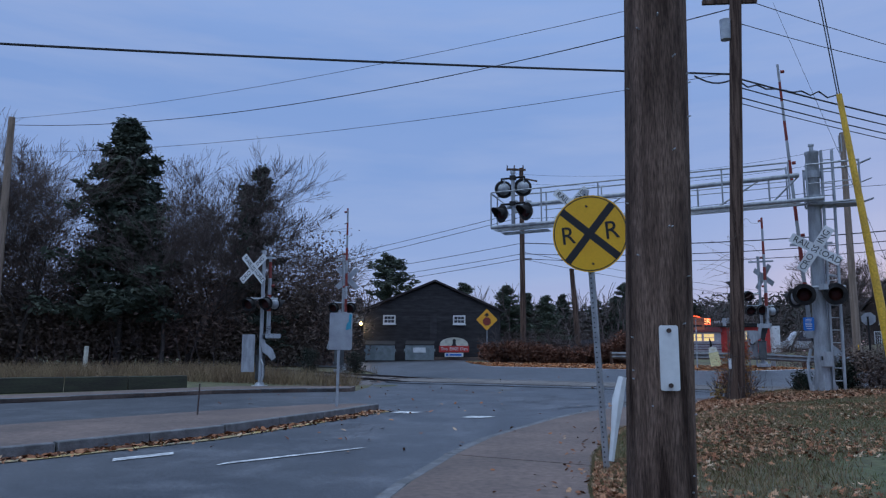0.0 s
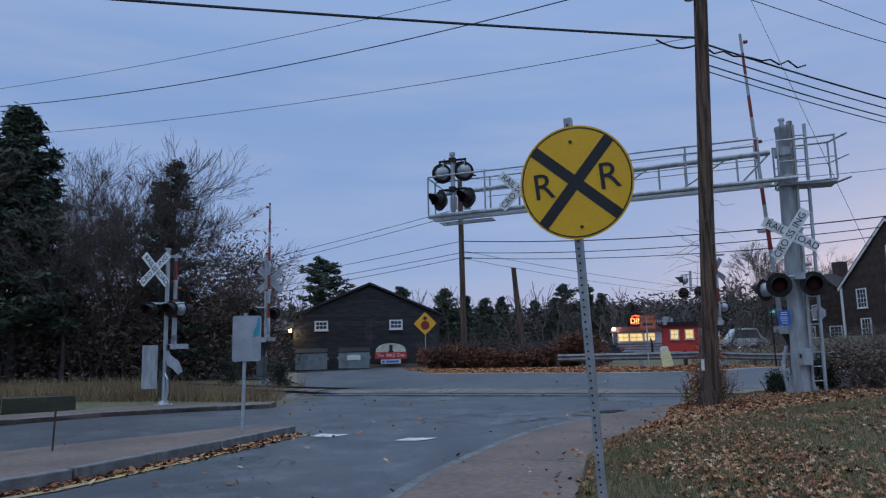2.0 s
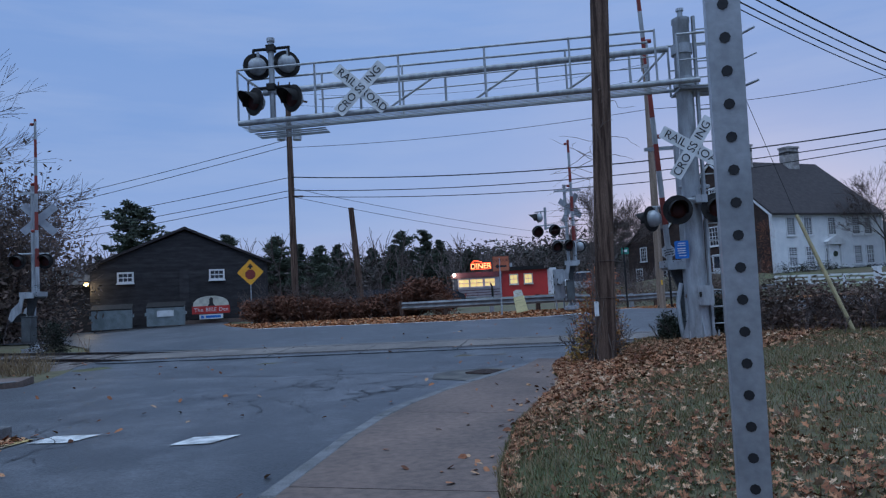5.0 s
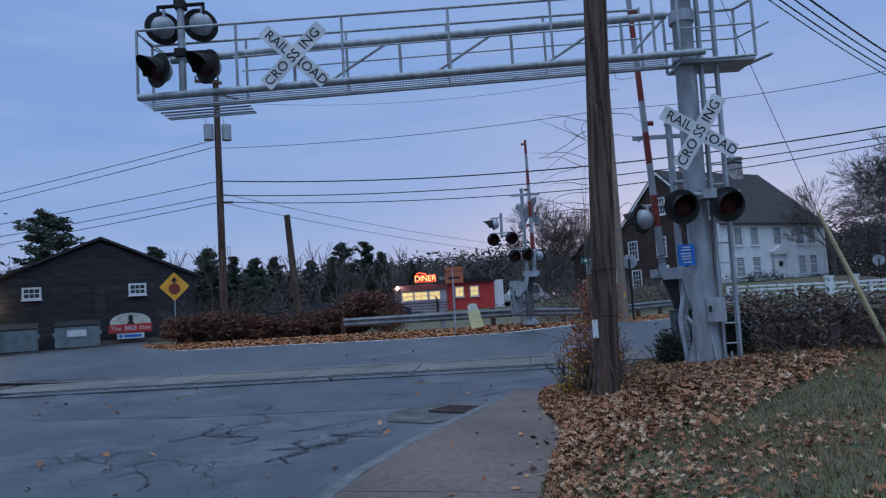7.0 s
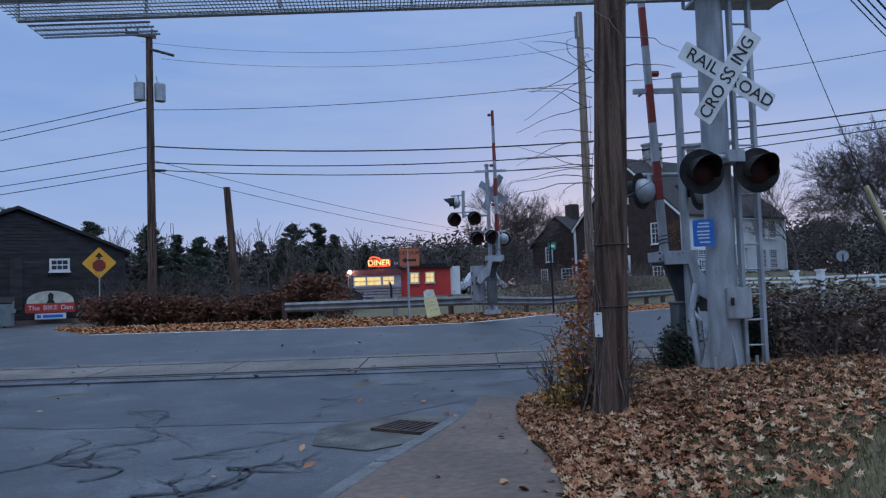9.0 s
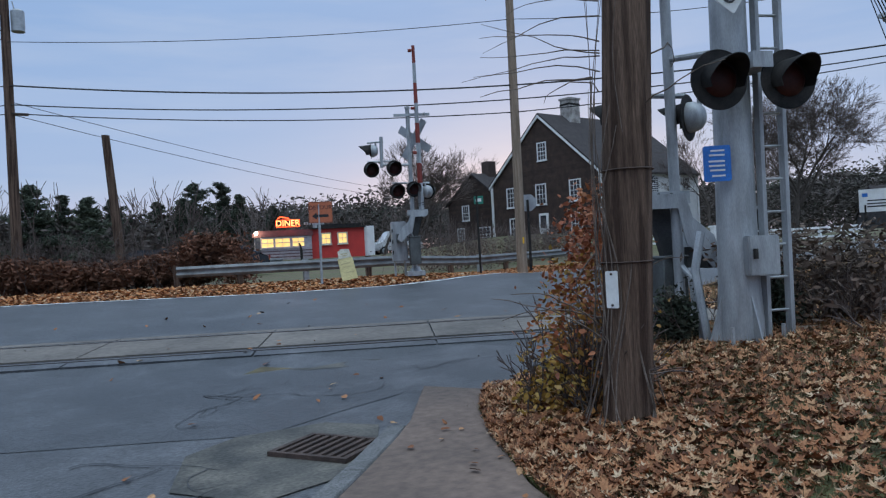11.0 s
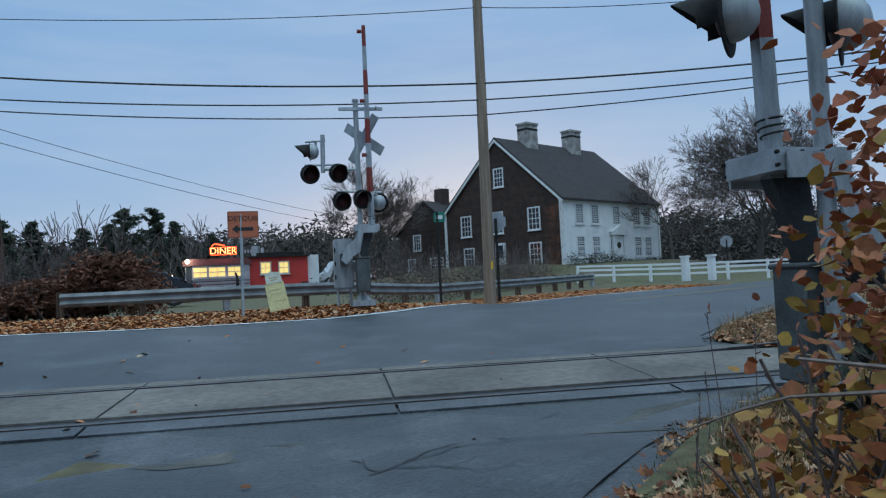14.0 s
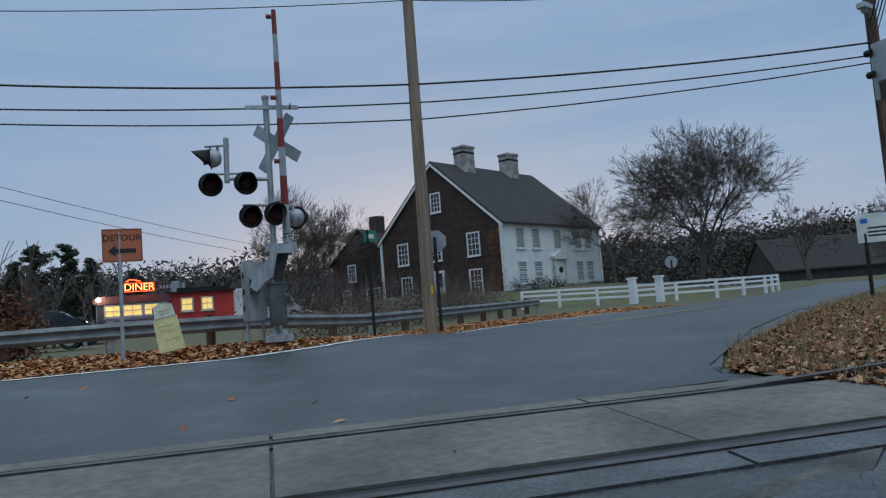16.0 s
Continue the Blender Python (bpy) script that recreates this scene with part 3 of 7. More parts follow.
def raised(name, outline, h, material, label):
    """A low kerbed body with upright sides, its top following the land."""
    bm = bmesh.new()
    b = [bm.verts.new((x, y, ground_z(x, y) - 0.04)) for x, y in outline]
    t = [bm.verts.new((x, y, ground_z(x, y) + h)) for x, y in outline]
    for i in range(len(b)):
        j = (i + 1) % len(b)
        bm.faces.new((b[i], b[j], t[j], t[i]))
    f = bm.faces.new(t)
    bmesh.ops.triangulate(bm, faces=[f])
    return solo(name, bm, material, label, "pavement", kind="structure")


def kerb_run(name, line, h, w, parent_label, group):
    """Kerb stones along a line, each a stone of its own."""
    run = thing(name, Matrix(), parent_label, "kerb", kind="structure")
    for (x0, y0), (x1, y1) in zip(line, line[1:]):
        L_ = math.hypot(x1 - x0, y1 - y0)
        k = max(1, round(L_ / 1.6))
        for i in range(k):
            a, b = (i + 0.006) / k, (i + 0.994) / k
            p = Vector((x0 + (x1 - x0) * a, y0 + (y1 - y0) * a, 0))
            q = Vector((x0 + (x1 - x0) * b, y0 + (y1 - y0) * b, 0))
            n = Vector((-(y1 - y0), x1 - x0, 0)).normalized() * -w
            bm = bmesh.new()
            vs = []
            for z in (-0.1, h + random.uniform(-0.012, 0.008)):
                for c in (p, q, q + n, p + n):
                    vs.append(bm.verts.new((c.x, c.y, ground_z(c.x, c.y) + z)))
            for f in ((0, 1, 2, 3), (4, 5, 6, 7), (0, 1, 5, 4), (1, 2, 6, 5), (2, 3, 7, 6), (3, 0, 4, 7)):
                bm.faces.new([vs[i_] for i_ in f])
            bmesh.ops.recalc_face_normals(bm, faces=bm.faces)
            bmesh.ops.bevel(bm, geom=[e for e in bm.edges], offset=0.012, segments=1, affect="EDGES")
            part("kerb_stone", bm, M["granite"], run)
    return run


def resample(line, step):
    out, acc = [line[0]], 0.0
    for (x0, y0), (x1, y1) in zip(line, line[1:]):
        L_ = math.hypot(x1 - x0, y1 - y0)
        d = step - acc
        while d <= L_:
            out.append((x0 + (x1 - x0) * d / L_, y0 + (y1 - y0) * d / L_))
            d += step
        acc = L_ - (d - step)
    return out


def along(line, f):
    """The point at the fraction f of a line of points."""
    ls = [math.dist(a, b) for a, b in zip(line, line[1:])]
    d = f * sum(ls)
    for (a, b), l_ in zip(zip(line, line[1:]), ls):
        if d <= l_ + 1e-9:
            return (a[0] + (b[0] - a[0]) * d / l_, a[1] + (b[1] - a[1]) * d / l_)
        d -= l_
    return line[-1]


# sidewalk of concrete slabs behind the kerb
kerb_run("kerb", KERB[1:-1], 0.07, 0.14, "low grey granite kerb beside the sidewalk", "kerbs")
KI = []
for i, (x, y) in enumerate(KERB):
    (xa, ya), (xb, yb) = KERB[max(i - 1, 0)], KERB[min(i + 1, len(KERB) - 1)]
    l_ = math.hypot(xb - xa, yb - ya)
    KI.append((x + (yb - ya) / l_ * 0.15, y - (xb - xa) / l_ * 0.15))
pavement = thing("pavement", Matrix(), "brown-grey concrete sidewalk with leaves along it", "pavement", kind="structure")
N_SLAB, SUB = 11, 7
for i in range(N_SLAB):
    bm = bmesh.new()
    tilt = random.uniform(-0.006, 0.006)
    rows_ = []
    for k in range(SUB + 1):
        f = (i + 0.004 + 0.992 * k / SUB) / N_SLAB
        (x0, y0), (x1, y1) = along(KI, f), along(WALK_R, f)
        x1 += 0.05 * noise.noise((y1 * 1.3, 0, 0))
        rows_.append([bm.verts.new((x0, y0, ground_z(x0, y0) - 0.06)), bm.verts.new((x0, y0, ground_z(x0, y0) + 0.072 + tilt)), bm.verts.new((x1, y1, ground_z(x1, y1) + 0.075 + tilt)), bm.verts.new((x1, y1, ground_z(x1, y1) - 0.06))])
    for a, b in zip(rows_, rows_[1:]):
        for k in range(4):
            bm.faces.new((a[k], a[(k + 1) % 4], b[(k + 1) % 4], b[k]))
    bm.faces.new(rows_[0])
    bm.faces.new(rows_[-1][::-1])
    part("paving_slab", bm, M["concrete"], pavement)

# island and the far sidewalk
ISL = [(-1.55, 16.75), (-1.85, 15.67), (-2.2, 14.56), (-3.09, 12.1), (-4.36, 9.9), (-6.82, 6.68), (-12.5, -0.5), (-15.5, 2), (-9.65, 7.57), (-6.39, 12.11), (-4.17, 15.21), (-2.73, 16.81), (-1.9, 17.1)]
raised("traffic_island", ISL, 0.12, M["concrete"], "long concrete traffic island tapering to a nose")
kerb_run("island_kerb", ISL[:7], 0.15, -0.14, "dark worn kerb of the traffic island", "kerbs")
raised("far_sidewalk", [(-3.5, 23.4), (-7.01, 21.21), (-9.48, 18.47), (-14.07, 13.96), (-22.7, 6.02), (-23.2, 7.33), (-14.48, 15.89), (-9.98, 20.3), (-7.4, 22.9), (-3.6, 24.7)], 0.10, M["concrete"], "pale concrete sidewalk across the road")
kerb_run("far_kerb", [(-3.5, 23.4), (-7.01, 21.21), (-9.48, 18.47), (-14.07, 13.96), (-22.7, 6.02)], 0.12, 0.14, "grey granite kerb across the road", "kerbs")

# storm drain in the gutter
drain = thing("storm_drain", Matrix.Translation((4.95, 19.53, ground_z(4.95, 19.53) + 0.024)) @ Matrix.Rotation(radians(-54), 4, "Z") @ Matrix.Diagonal((1.0, 0.84, 1.0, 1.0)), "rusty cast-iron drain grate in the gutter", "drain")
bm = bmesh.new()
for c, s in (((0, 0.28, 0), (0.62, 0.04, 0.03)), ((0, -0.28, 0), (0.62, 0.04, 0.03)), ((0.29, 0, 0), (0.04, 0.52, 0.03)), ((-0.29, 0, 0), (0.04, 0.52, 0.03))):
    box(bm, c, s)
part("frame", bm, M["rust"], drain)
for i in range(7):
    bm = bmesh.new()
    box(bm, (-0.225 + 0.075 * i, 0, 0), (0.032, 0.52, 0.025))
    part("bar", bm, M["rust"], drain)
# flat black plate under the bars, its colour standing in for the shade below
bm = bmesh.new()
box(bm, (0, 0, -0.008), (0.54, 0.52, 0.004))
part("pit_shade", bm, M["black"], drain)

# railway
RZ = 0.125


def track_pt(u, off, z=0.0):
    p = TC + TD * u + TN * off
    return Vector((p.x, p.y, ground_z(p.x, p.y) + z))


railway = thing("railway", Matrix(), "single railway track let into the road crossing", "railway", kind="structure")
for side in (-0.755, 0.755):
    bm = bmesh.new()
    prof = [(-0.035, 0.0), (0.035, 0.0), (0.036, -0.03), (0.012, -0.045), (0.012, -0.12), (0.065, -0.135), (0.065, -0.15), (-0.065, -0.15), (-0.065, -0.135), (-0.012, -0.12), (-0.012, -0.045), (-0.036, -0.03)]
    rings = []
    for u in list(range(-70, 71, 2)):
        z0 = 0.022 if -13.5 < u < 3.6 else 0.10
        rings.append([bm.verts.new(track_pt(u, side + a, z0 + b)) for a, b in prof])
    for a, b in zip(rings, rings[1:]):
        for k in range(len(prof)):
            j = (k + 1) % len(prof)
            bm.faces.new((a[k], a[j], b[j], b[k]))
    part("rail", bm, M["rail"], railway)


def bar_on_track(bm, u0, u1, o0, o1, zt, zb, n=3):
    rows_ = []
    for i in range(n + 1):
        u = u0 + (u1 - u0) * i / n
        rows_.append([bm.verts.new(track_pt(u, o, z)) for o, z in ((o0, zb), (o1, zb), (o1, zt), (o0, zt))])
    for a, b in zip(rows_, rows_[1:]):
        for k in range(4):
            bm.faces.new((a[k], a[(k + 1) % 4], b[(k + 1) % 4], b[k]))
    bm.faces.new(rows_[0])
    bm.faces.new(rows_[-1][::-1])


U0, U1, PL = -13.2, 3.35, 2.36
for i in range(7):
    a = U0 + PL * i
    bm = bmesh.new()
    bar_on_track(bm, a + 0.012, a + PL - 0.012, -0.605, 0.605, 0.030 + random.uniform(-0.004, 0.004), -0.1)
    part("crossing_panel", bm, M["panel"], railway)
    for o in (0.84, -1.08):
        bm = bmesh.new()
        bar_on_track(bm, a + 0.012, a + PL - 0.012, o, o + 0.24, 0.020 + random.uniform(-0.004, 0.004), -0.1)
        part("side_panel", bm, M["panel"] if o > 0 else M["asphalt"], railway)
bm = bmesh.new()
for o, w in ((-0.80, 0.035), (-0.66, 0.06), (0.66, 0.06), (0.80, 0.035)):
    bar_on_track(bm, U0, U1, o - w, o + w, 0.013, 0.006, 8)
part("flangeway", bm, M["black"], railway)
for u0, u1 in ((-70, -13.4), (3.5, 70)):
    bm = bmesh.new()
    rows_ = []
    for u in np.linspace(u0, u1, 24):
        rows_.append([bm.verts.new(track_pt(u, o, z)) for o, z in ((-2.2, -0.06), (-1.3, 0.03), (1.3, 0.03), (2.2, -0.06))])
    for a, b in zip(rows_, rows_[1:]):
        for k in range(3):
            bm.faces.new((a[k], a[k + 1], b[k + 1], b[k]))
    part("ballast", bm, M["ballast"], railway)
for u in np.arange(-45, -13.4, 0.6).tolist() + np.arange(3.7, 30, 0.6).tolist():
    bm = bmesh.new()
    bar_on_track(bm, u, u + 0.22, -1.25, 1.25, 0.045, -0.1, 1)
    part("tie", bm, M["tie"], railway)

# ---- poles and wires ----


def utility_pole(x, y, top, r0, r1, material, label, lean=(0, 0), base=None, group="utility poles"):
    z = (ground_z(x, y) if base is None else base) - 0.05
    t = thing("utility_pole", Matrix.Translation((x, y, z)), label, "utility pole", group)
    bm = bmesh.new()
    h = top - z
    n, k = 20, 14
    rings = []
    for i in range(k + 1):
        f = i / k
        rr = r0 + (r1 - r0) * f
        rings.append([bm.verts.new((lean[0] * f + rr * math.cos(2 * math.pi * j / n) * (1 + 0.03 * noise.noise((j * 1.3, f * 2, x))), lean[1] * f + rr * math.sin(2 * math.pi * j / n) * (1 + 0.03 * noise.noise((j * 1.7, f * 2, y))), h * f)) for j in range(n)])
    for a, b in zip(rings, rings[1:]):
        for j in range(n):
            bm.faces.new((a[j], a[(j + 1) % n], b[(j + 1) % n], b[j]))
    bm.faces.new(rings[-1])
    part("pole", bm, material, t)
    return t


def tag_plate(parent, x, y, z, w, h, ang, mat_="white", name="tag_plate"):
    bm = bmesh.new()
    prism(bm, rounded(w, h, min(w, h) * 0.12), 0.006, Matrix.Translation((x, y, z)) @ Matrix.Rotation(ang, 4, "Z"))
    part(name, bm, M[mat_], parent, "blank pale metal tag nailed to the pole")
    for dz in (h * 0.42, -h * 0.42):
        bm = bmesh.new()
        rod(bm, (x, y, z + dz), Vector((x, y, z + dz)) + Matrix.Rotation(ang, 3, "Z") @ Vector((0, -0.012, 0)), 0.008, n=8)
        part("nail", bm, M["rust"], parent)


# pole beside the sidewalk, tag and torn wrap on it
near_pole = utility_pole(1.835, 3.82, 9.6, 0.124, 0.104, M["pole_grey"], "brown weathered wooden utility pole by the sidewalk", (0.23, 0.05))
tag_plate(near_pole, 0.036, -0.128, 1.31, 0.066, 0.225, radians(2), "white")
bm = bmesh.new()
pipe(bm, [(-0.115, -0.05, 1.24), (-0.135, -0.06, 1.16), (-0.15, -0.07, 1.06), (-0.165, -0.07, 0.95)], [0.016, 0.022, 0.014, 0.010], 6)
part("torn_wrap", bm, M["white"], near_pole, "torn strip of white plastic")
bm = bmesh.new()
for i in range(36):
    a, z = random.uniform(3.3, 6.1), random.uniform(0.6, 3.6)
    rod(bm, (0.10 * math.cos(a) + 0.024 * z, 0.10 * math.sin(a), z), (0.125 * math.cos(a) + 0.024 * z, 0.125 * math.sin(a), z + 0.004), 0.003, n=5)
tagged(part("staples", bm, M["galv"], near_pole), kind="stuff")

# pole wrapped in creeper, beside the crossing
vine_pole = utility_pole(6.56, 18.37, 11.0, 0.158, 0.135, M["pole"], "dark wooden utility pole wrapped in bare creeper", (0.42, -0.3))
tag_plate(vine_pole, -0.142, -0.082, 0.955, 0.078, 0.23, radians(-60), "white")
bm = bmesh.new()
for k in range(19):
    a0, turns, z1 = random.uniform(0, 6.28), random.uniform(-0.7, 0.7), random.uniform(1.4, 3.6)
    pts = []
    for i in range(16):
        f = i / 15
        a = a0 + turns * f * 3 + 0.35 * math.sin(f * 9 + k)
        rr = 0.158 + 0.012 * math.sin(f * 14 + k) + (0.16 * (1 - f) ** 8)
        pts.append((rr * math.cos(a) + 0.03 * f, rr * math.sin(a), 0.02 + z1 * f))
    pipe(bm, pts, [(0.0075 if k < 6 else 0.0045) * (1 - 0.6 * i / 15) for i in range(16)], 5)
for k in range(22):
    a, z = random.uniform(0, 6.28), random.uniform(0.3, 4.6)
    p = Vector((0.17 * math.cos(a) + 0.035 * z, 0.17 * math.sin(a), z))
    pts = [p]
    d = Vector((math.cos(a), math.sin(a), random.uniform(-0.2, 0.9)))
    for i in range(7):
        d += Vector((random.uniform(-0.5, 0.5), random.uniform(-0.5, 0.5), random.uniform(-0.45, 0.25)))
        p = p + d.normalized() * random.uniform(0.07, 0.14)
        pts.append(p)
    pipe(bm, pts, [0.006, 0.005, 0.005, 0.004, 0.004, 0.003, 0.003, 0.002], 4)
for k in range(11):
    z = random.uniform(2.1, 3.5)
    p = Vector((-0.12 + 0.038 * z, 0.05, z))
    d = Vector((-0.75, random.uniform(0.2, 1.0), random.uniform(-0.1, 0.7)))
    pts = [p]
    for i in range(7):
        d += Vector((random.uniform(-0.25, 0.2), random.uniform(-0.2, 0.25), random.uniform(-0.28, 0.16)))
        p = p + d.normalized() * random.uniform(0.08, 0.15)
        pts.append(p)
    pipe(bm, pts, [0.005 - 0.0005 * i for i in range(8)], 4)
part("creeper", bm, M["creeper_stem"], vine_pole, "bare grey creeper stems")
for z in (1.12, 1.7):
    bm = bmesh.new()
    for i in range(16):
        a, b = 2 * math.pi * i / 16, 2 * math.pi * (i + 1) / 16
        rod(bm, (0.038 * z + 0.163 * math.cos(a), -0.027 * z + 0.163 * math.sin(a), z), (0.038 * z + 0.163 * math.cos(b), -0.027 * z + 0.163 * math.sin(b), z), 0.006, n=4)
    part("steel_band", bm, M["rust"], vine_pole)
bm = bmesh.new()
box(bm, (0.3, -0.02, 9.75), (1.3, 0.09, 0.1))
for x in (-0.3, 0.1, 0.5, 0.8):
    rod(bm, (x, -0.02, 9.77), (x, -0.02, 9.95), 0.04, 0.05, 8)
part("crossarm", bm, M["pole"], vine_pole)
bm = bmesh.new()
rod(bm, (0.08, -0.3, 8.65), (0.08, -0.3, 9.15), 0.12, 0.13, 12)
part("transformer", bm, M["galv"], vine_pole)
bm = bmesh.new()
pipe(bm, [(0.32, -0.23, 7.9), (0.33, -0.23, 8.9), (0.34, -0.23, 10.2)], 0.03, 6)
part("conduit", bm, M["dark"], vine_pole)

# poles across the road
pole_b = utility_pole(2.28, 41.5, 11.45, 0.17, 0.12, M["pole"], "tall grey utility pole with two transformers", base=0.45)
for dx in (-0.36, 0.36):
    bm = bmesh.new()
    rod(bm, (dx, -0.1, 8.45), (dx, -0.1, 9.1), 0.2, 0.2, 14)
    rod(bm, (dx, -0.1, 9.1), (dx, -0.1, 9.16), 0.2, 0.12, 14)
    rod(bm, (dx - 0.08, -0.1, 9.16), (dx - 0.14, -0.1, 9.42), 0.025, 0.015, 6)
    part("transformer", bm, M["galv"], pole_b, "grey pole transformer")
bm = bmesh.new()
box(bm, (-0.3, -0.1, 10.95), (1.1, 0.1, 0.11), Matrix.Rotation(radians(3), 4, "Y"))
for x in (-0.8, -0.4, 0.1):
    rod(bm, (x, -0.1, 10.9), (x, -0.1, 11.2), 0.04, 0.03, 8)
part("crossarm", bm, M["pole"], pole_b)
bm = bmesh.new()
box(bm, (0.45, -0.1, 10.35), (0.9, 0.08, 0.08), Matrix.Rotation(radians(12), 4, "Y"))
part("crossarm", bm, M["pole"], pole_b)
bm = bmesh.new()
box(bm, (0.25, -0.1, 5.8), (0.55, 0.08, 0.08))
part("crossarm", bm, M["pole"], pole_b)
stub = utility_pole(5.4, 41.9, 5.68, 0.17, 0.13, M["pole"], "short dark leaning pole stub", (-0.36, 0.0), base=0.5)
pole_c = utility_pole(16.4, 33.85, 10.85, 0.165, 0.115, M["pole_pale"], "pale brown utility pole at the verge", (0.02, -0.05), base=0.27)
bm = bmesh.new()
for k in range(3):
    rod(bm, (0.12 * math.cos(k * 2.1), 0.12 * math.sin(k * 2.1), 9.75), (0.12 * math.cos(k * 2.1), 0.12 * math.sin(k * 2.1), 10.55), 0.035, n=8)
part("antenna", bm, M["galv"], pole_c)
bm = bmesh.new()
box(bm, (-0.02, -0.17, 1.1), (0.05, 0.02, 0.2))
part("yellow_tag", bm, M["yellow"], pole_c, "small yellow tag")
pole_d = utility_pole(25.9, 27.3, 9.5, 0.16, 0.12, M["pole"], "dark utility pole with a street light", (0.0, 0.0))
bm = bmesh.new()
pipe(bm, [(0, 0, 6.95), (-0.4, -0.1, 7.05), (-0.75, -0.2, 7.05)], 0.025, 6)
part("lamp_arm", bm, M["galv"], pole_d)
bm = bmesh.new()
box(bm, (-0.95, -0.25, 7.02), (0.45, 0.2, 0.12))
rod(bm, (-0.98, -0.25, 6.96), (-0.98, -0.25, 6.86), 0.1, 0.06, 10)
part("lamp_head", bm, M["galv"], pole_d, "grey street lamp head")
for z in (6.3, 3.3):
    bm = bmesh.new()
    box(bm, (0, -0.1, z), (0.9, 0.08, 0.09))
    part("crossarm", bm, M["pole"], pole_d)
pole_l = utility_pole(-21.2, 31.2, 11.65, 0.18, 0.14, M["pole_pale"], "grey utility pole in front of the trees", base=0.0)

# guy guards
g1 = thing("guy_wire", Matrix(), "slack guy wire with a yellow plastic guard", "guy wire", "guy wires")
bm = bmesh.new()
rod(bm, (5.15, 8.5, -0.05), (4.77, 8.6, 3.79), 0.048, 0.028, 10)
part("guard", bm, M["guard"], g1, "bright yellow plastic guard")
bm = bmesh.new()
for d in (-0.012, 0.012):
    rod(bm, (4.77 + d, 8.6, 3.75), (4.3 + d * 2, 8.9, 9.5), 0.006, n=5)
part("strand", bm, M["wire"], g1)
g2 = thing("guy_wire", Matrix(), "guy wire with a faded yellow guard", "guy wire", "guy wires")
bm = bmesh.new()
rod(bm, (11.1, 18.15, 0.08), (10.55, 18.7, 2.3), 0.04, 0.03, 10)
part("guard", bm, M["guard_pale"], g2, "faded yellow plastic guard")
bm = bmesh.new()
rod(bm, (10.55, 18.7, 2.28), (8.6, 20.2, 10.5), 0.005, n=5)
part("strand", bm, M["wire"], g2)


def wire(p, q, sag, r=0.012, mat_="wire", label="black overhead cable strung between wooden poles"):
    p, q = Vector(p), Vector(q)
    bm = bmesh.new()
    n = 24
    pts = [p.lerp(q, i / n) - Vector((0, 0, 4 * sag * (i / n) * (1 - i / n))) for i in range(n + 1)]
    pipe(bm, pts, r, 5)
    return solo("overhead_wire", bm, M[mat_], label, "cable", "overhead wires")


wire((6.95, 18.25, 7.75), (-13.0, 12.4, 6.95), 0.1, 0.026, label="thick black overhead cable bundle")
wire((6.95, 18.42, 7.72), (25.9, 27.3, 7.2), 0.35, 0.022, label="thick black overhead cable bundle")
wire((6.95, 18.42, 7.5), (25.9, 27.3, 7.0), 0.4, 0.016)
wire((6.95, 18.42, 7.25), (25.9, 27.3, 6.8), 0.4, 0.016)
wire((6.95, 18.42, 7.1), (25.9, 27.3, 6.6), 0.4, 0.012)
wire((7.3, 18.4, 9.7), (25.9, 27.3, 9.2), 0.4, 0.010)
wire((7.0, 18.5, 9.2), (25.9, 27.3, 9.4), 0.5, 0.010)
wire((6.95, 18.25, 9.45), (-21.2, 31.2, 11.3), 0.9, 0.014)
wire((6.8, 18.25, 10.0), (-21.2, 31.2, 11.6), 0.5, 0.008)
wire((6.85, 18.25, 7.8), (-21.2, 31.2, 10.0), 0.5, 0.008)
bm = bmesh.new()
pipe(bm, [(6.95 - 0.15 * i, 18.4 - 0.028 * i, 7.72 - 0.16 * math.sin(i * math.pi / 7)) for i in range(8)], 0.02, 6)
pipe(bm, [(7.0 + 0.25 * i, 18.44 + 0.1 * i, 7.66 - 0.14 * abs(math.sin(i * 1.4))) for i in range(12)], 0.02, 6)
solo("cable_loop", bm, M["wire"], "slack loops of black cable at the pole", "cable")
for za, zb, zc, r in ((7.11, 6.25, 6.61, 0.026), (6.5, 5.8, 6.29, 0.02), (6.22, 5.39, 6.11, 0.018), (8.5, 8.34, 8.6, 0.012)):
    wire((2.28, 41.4, za), (16.4, 33.75, zb), 0.25, r)
    wire((16.4, 33.75, zb), (25.9, 27.25, zc), 0.12 if r > 0.013 else 0.3, r)
for za, zb in ((8.9, 7.0), (8.6, 6.55), (7.11, 5.9), (6.5, 5.35), (6.22, 4.9)):
    wire((2.28, 41.4, za), (-17.0, 54.6, zb), 0.12, 0.016)
wire((2.0, 41.4, 11.1), (16.4, 33.7, 10.2), 0.6, 0.007)
wire((2.7, 41.4, 10.5), (16.4, 33.7, 9.6), 0.5, 0.007)
wire((2.28, 41.4, 6.6), (60, 100, 9.0), 1.6, 0.012)
wire((2.28, 41.4, 6.2), (60, 100, 8.4), 1.7, 0.012)

# ---- crossing signals ----


def facing(p, ang, tilt=0.0):
    """Local frame at p whose -y faces the heading ang (degrees, 0 faces -y of the world, counterclockwise from above)."""
    return Matrix.Translation(p) @ Matrix.Rotation(radians(ang), 4, "Z") @ Matrix.Rotation(radians(tilt), 4, "X")


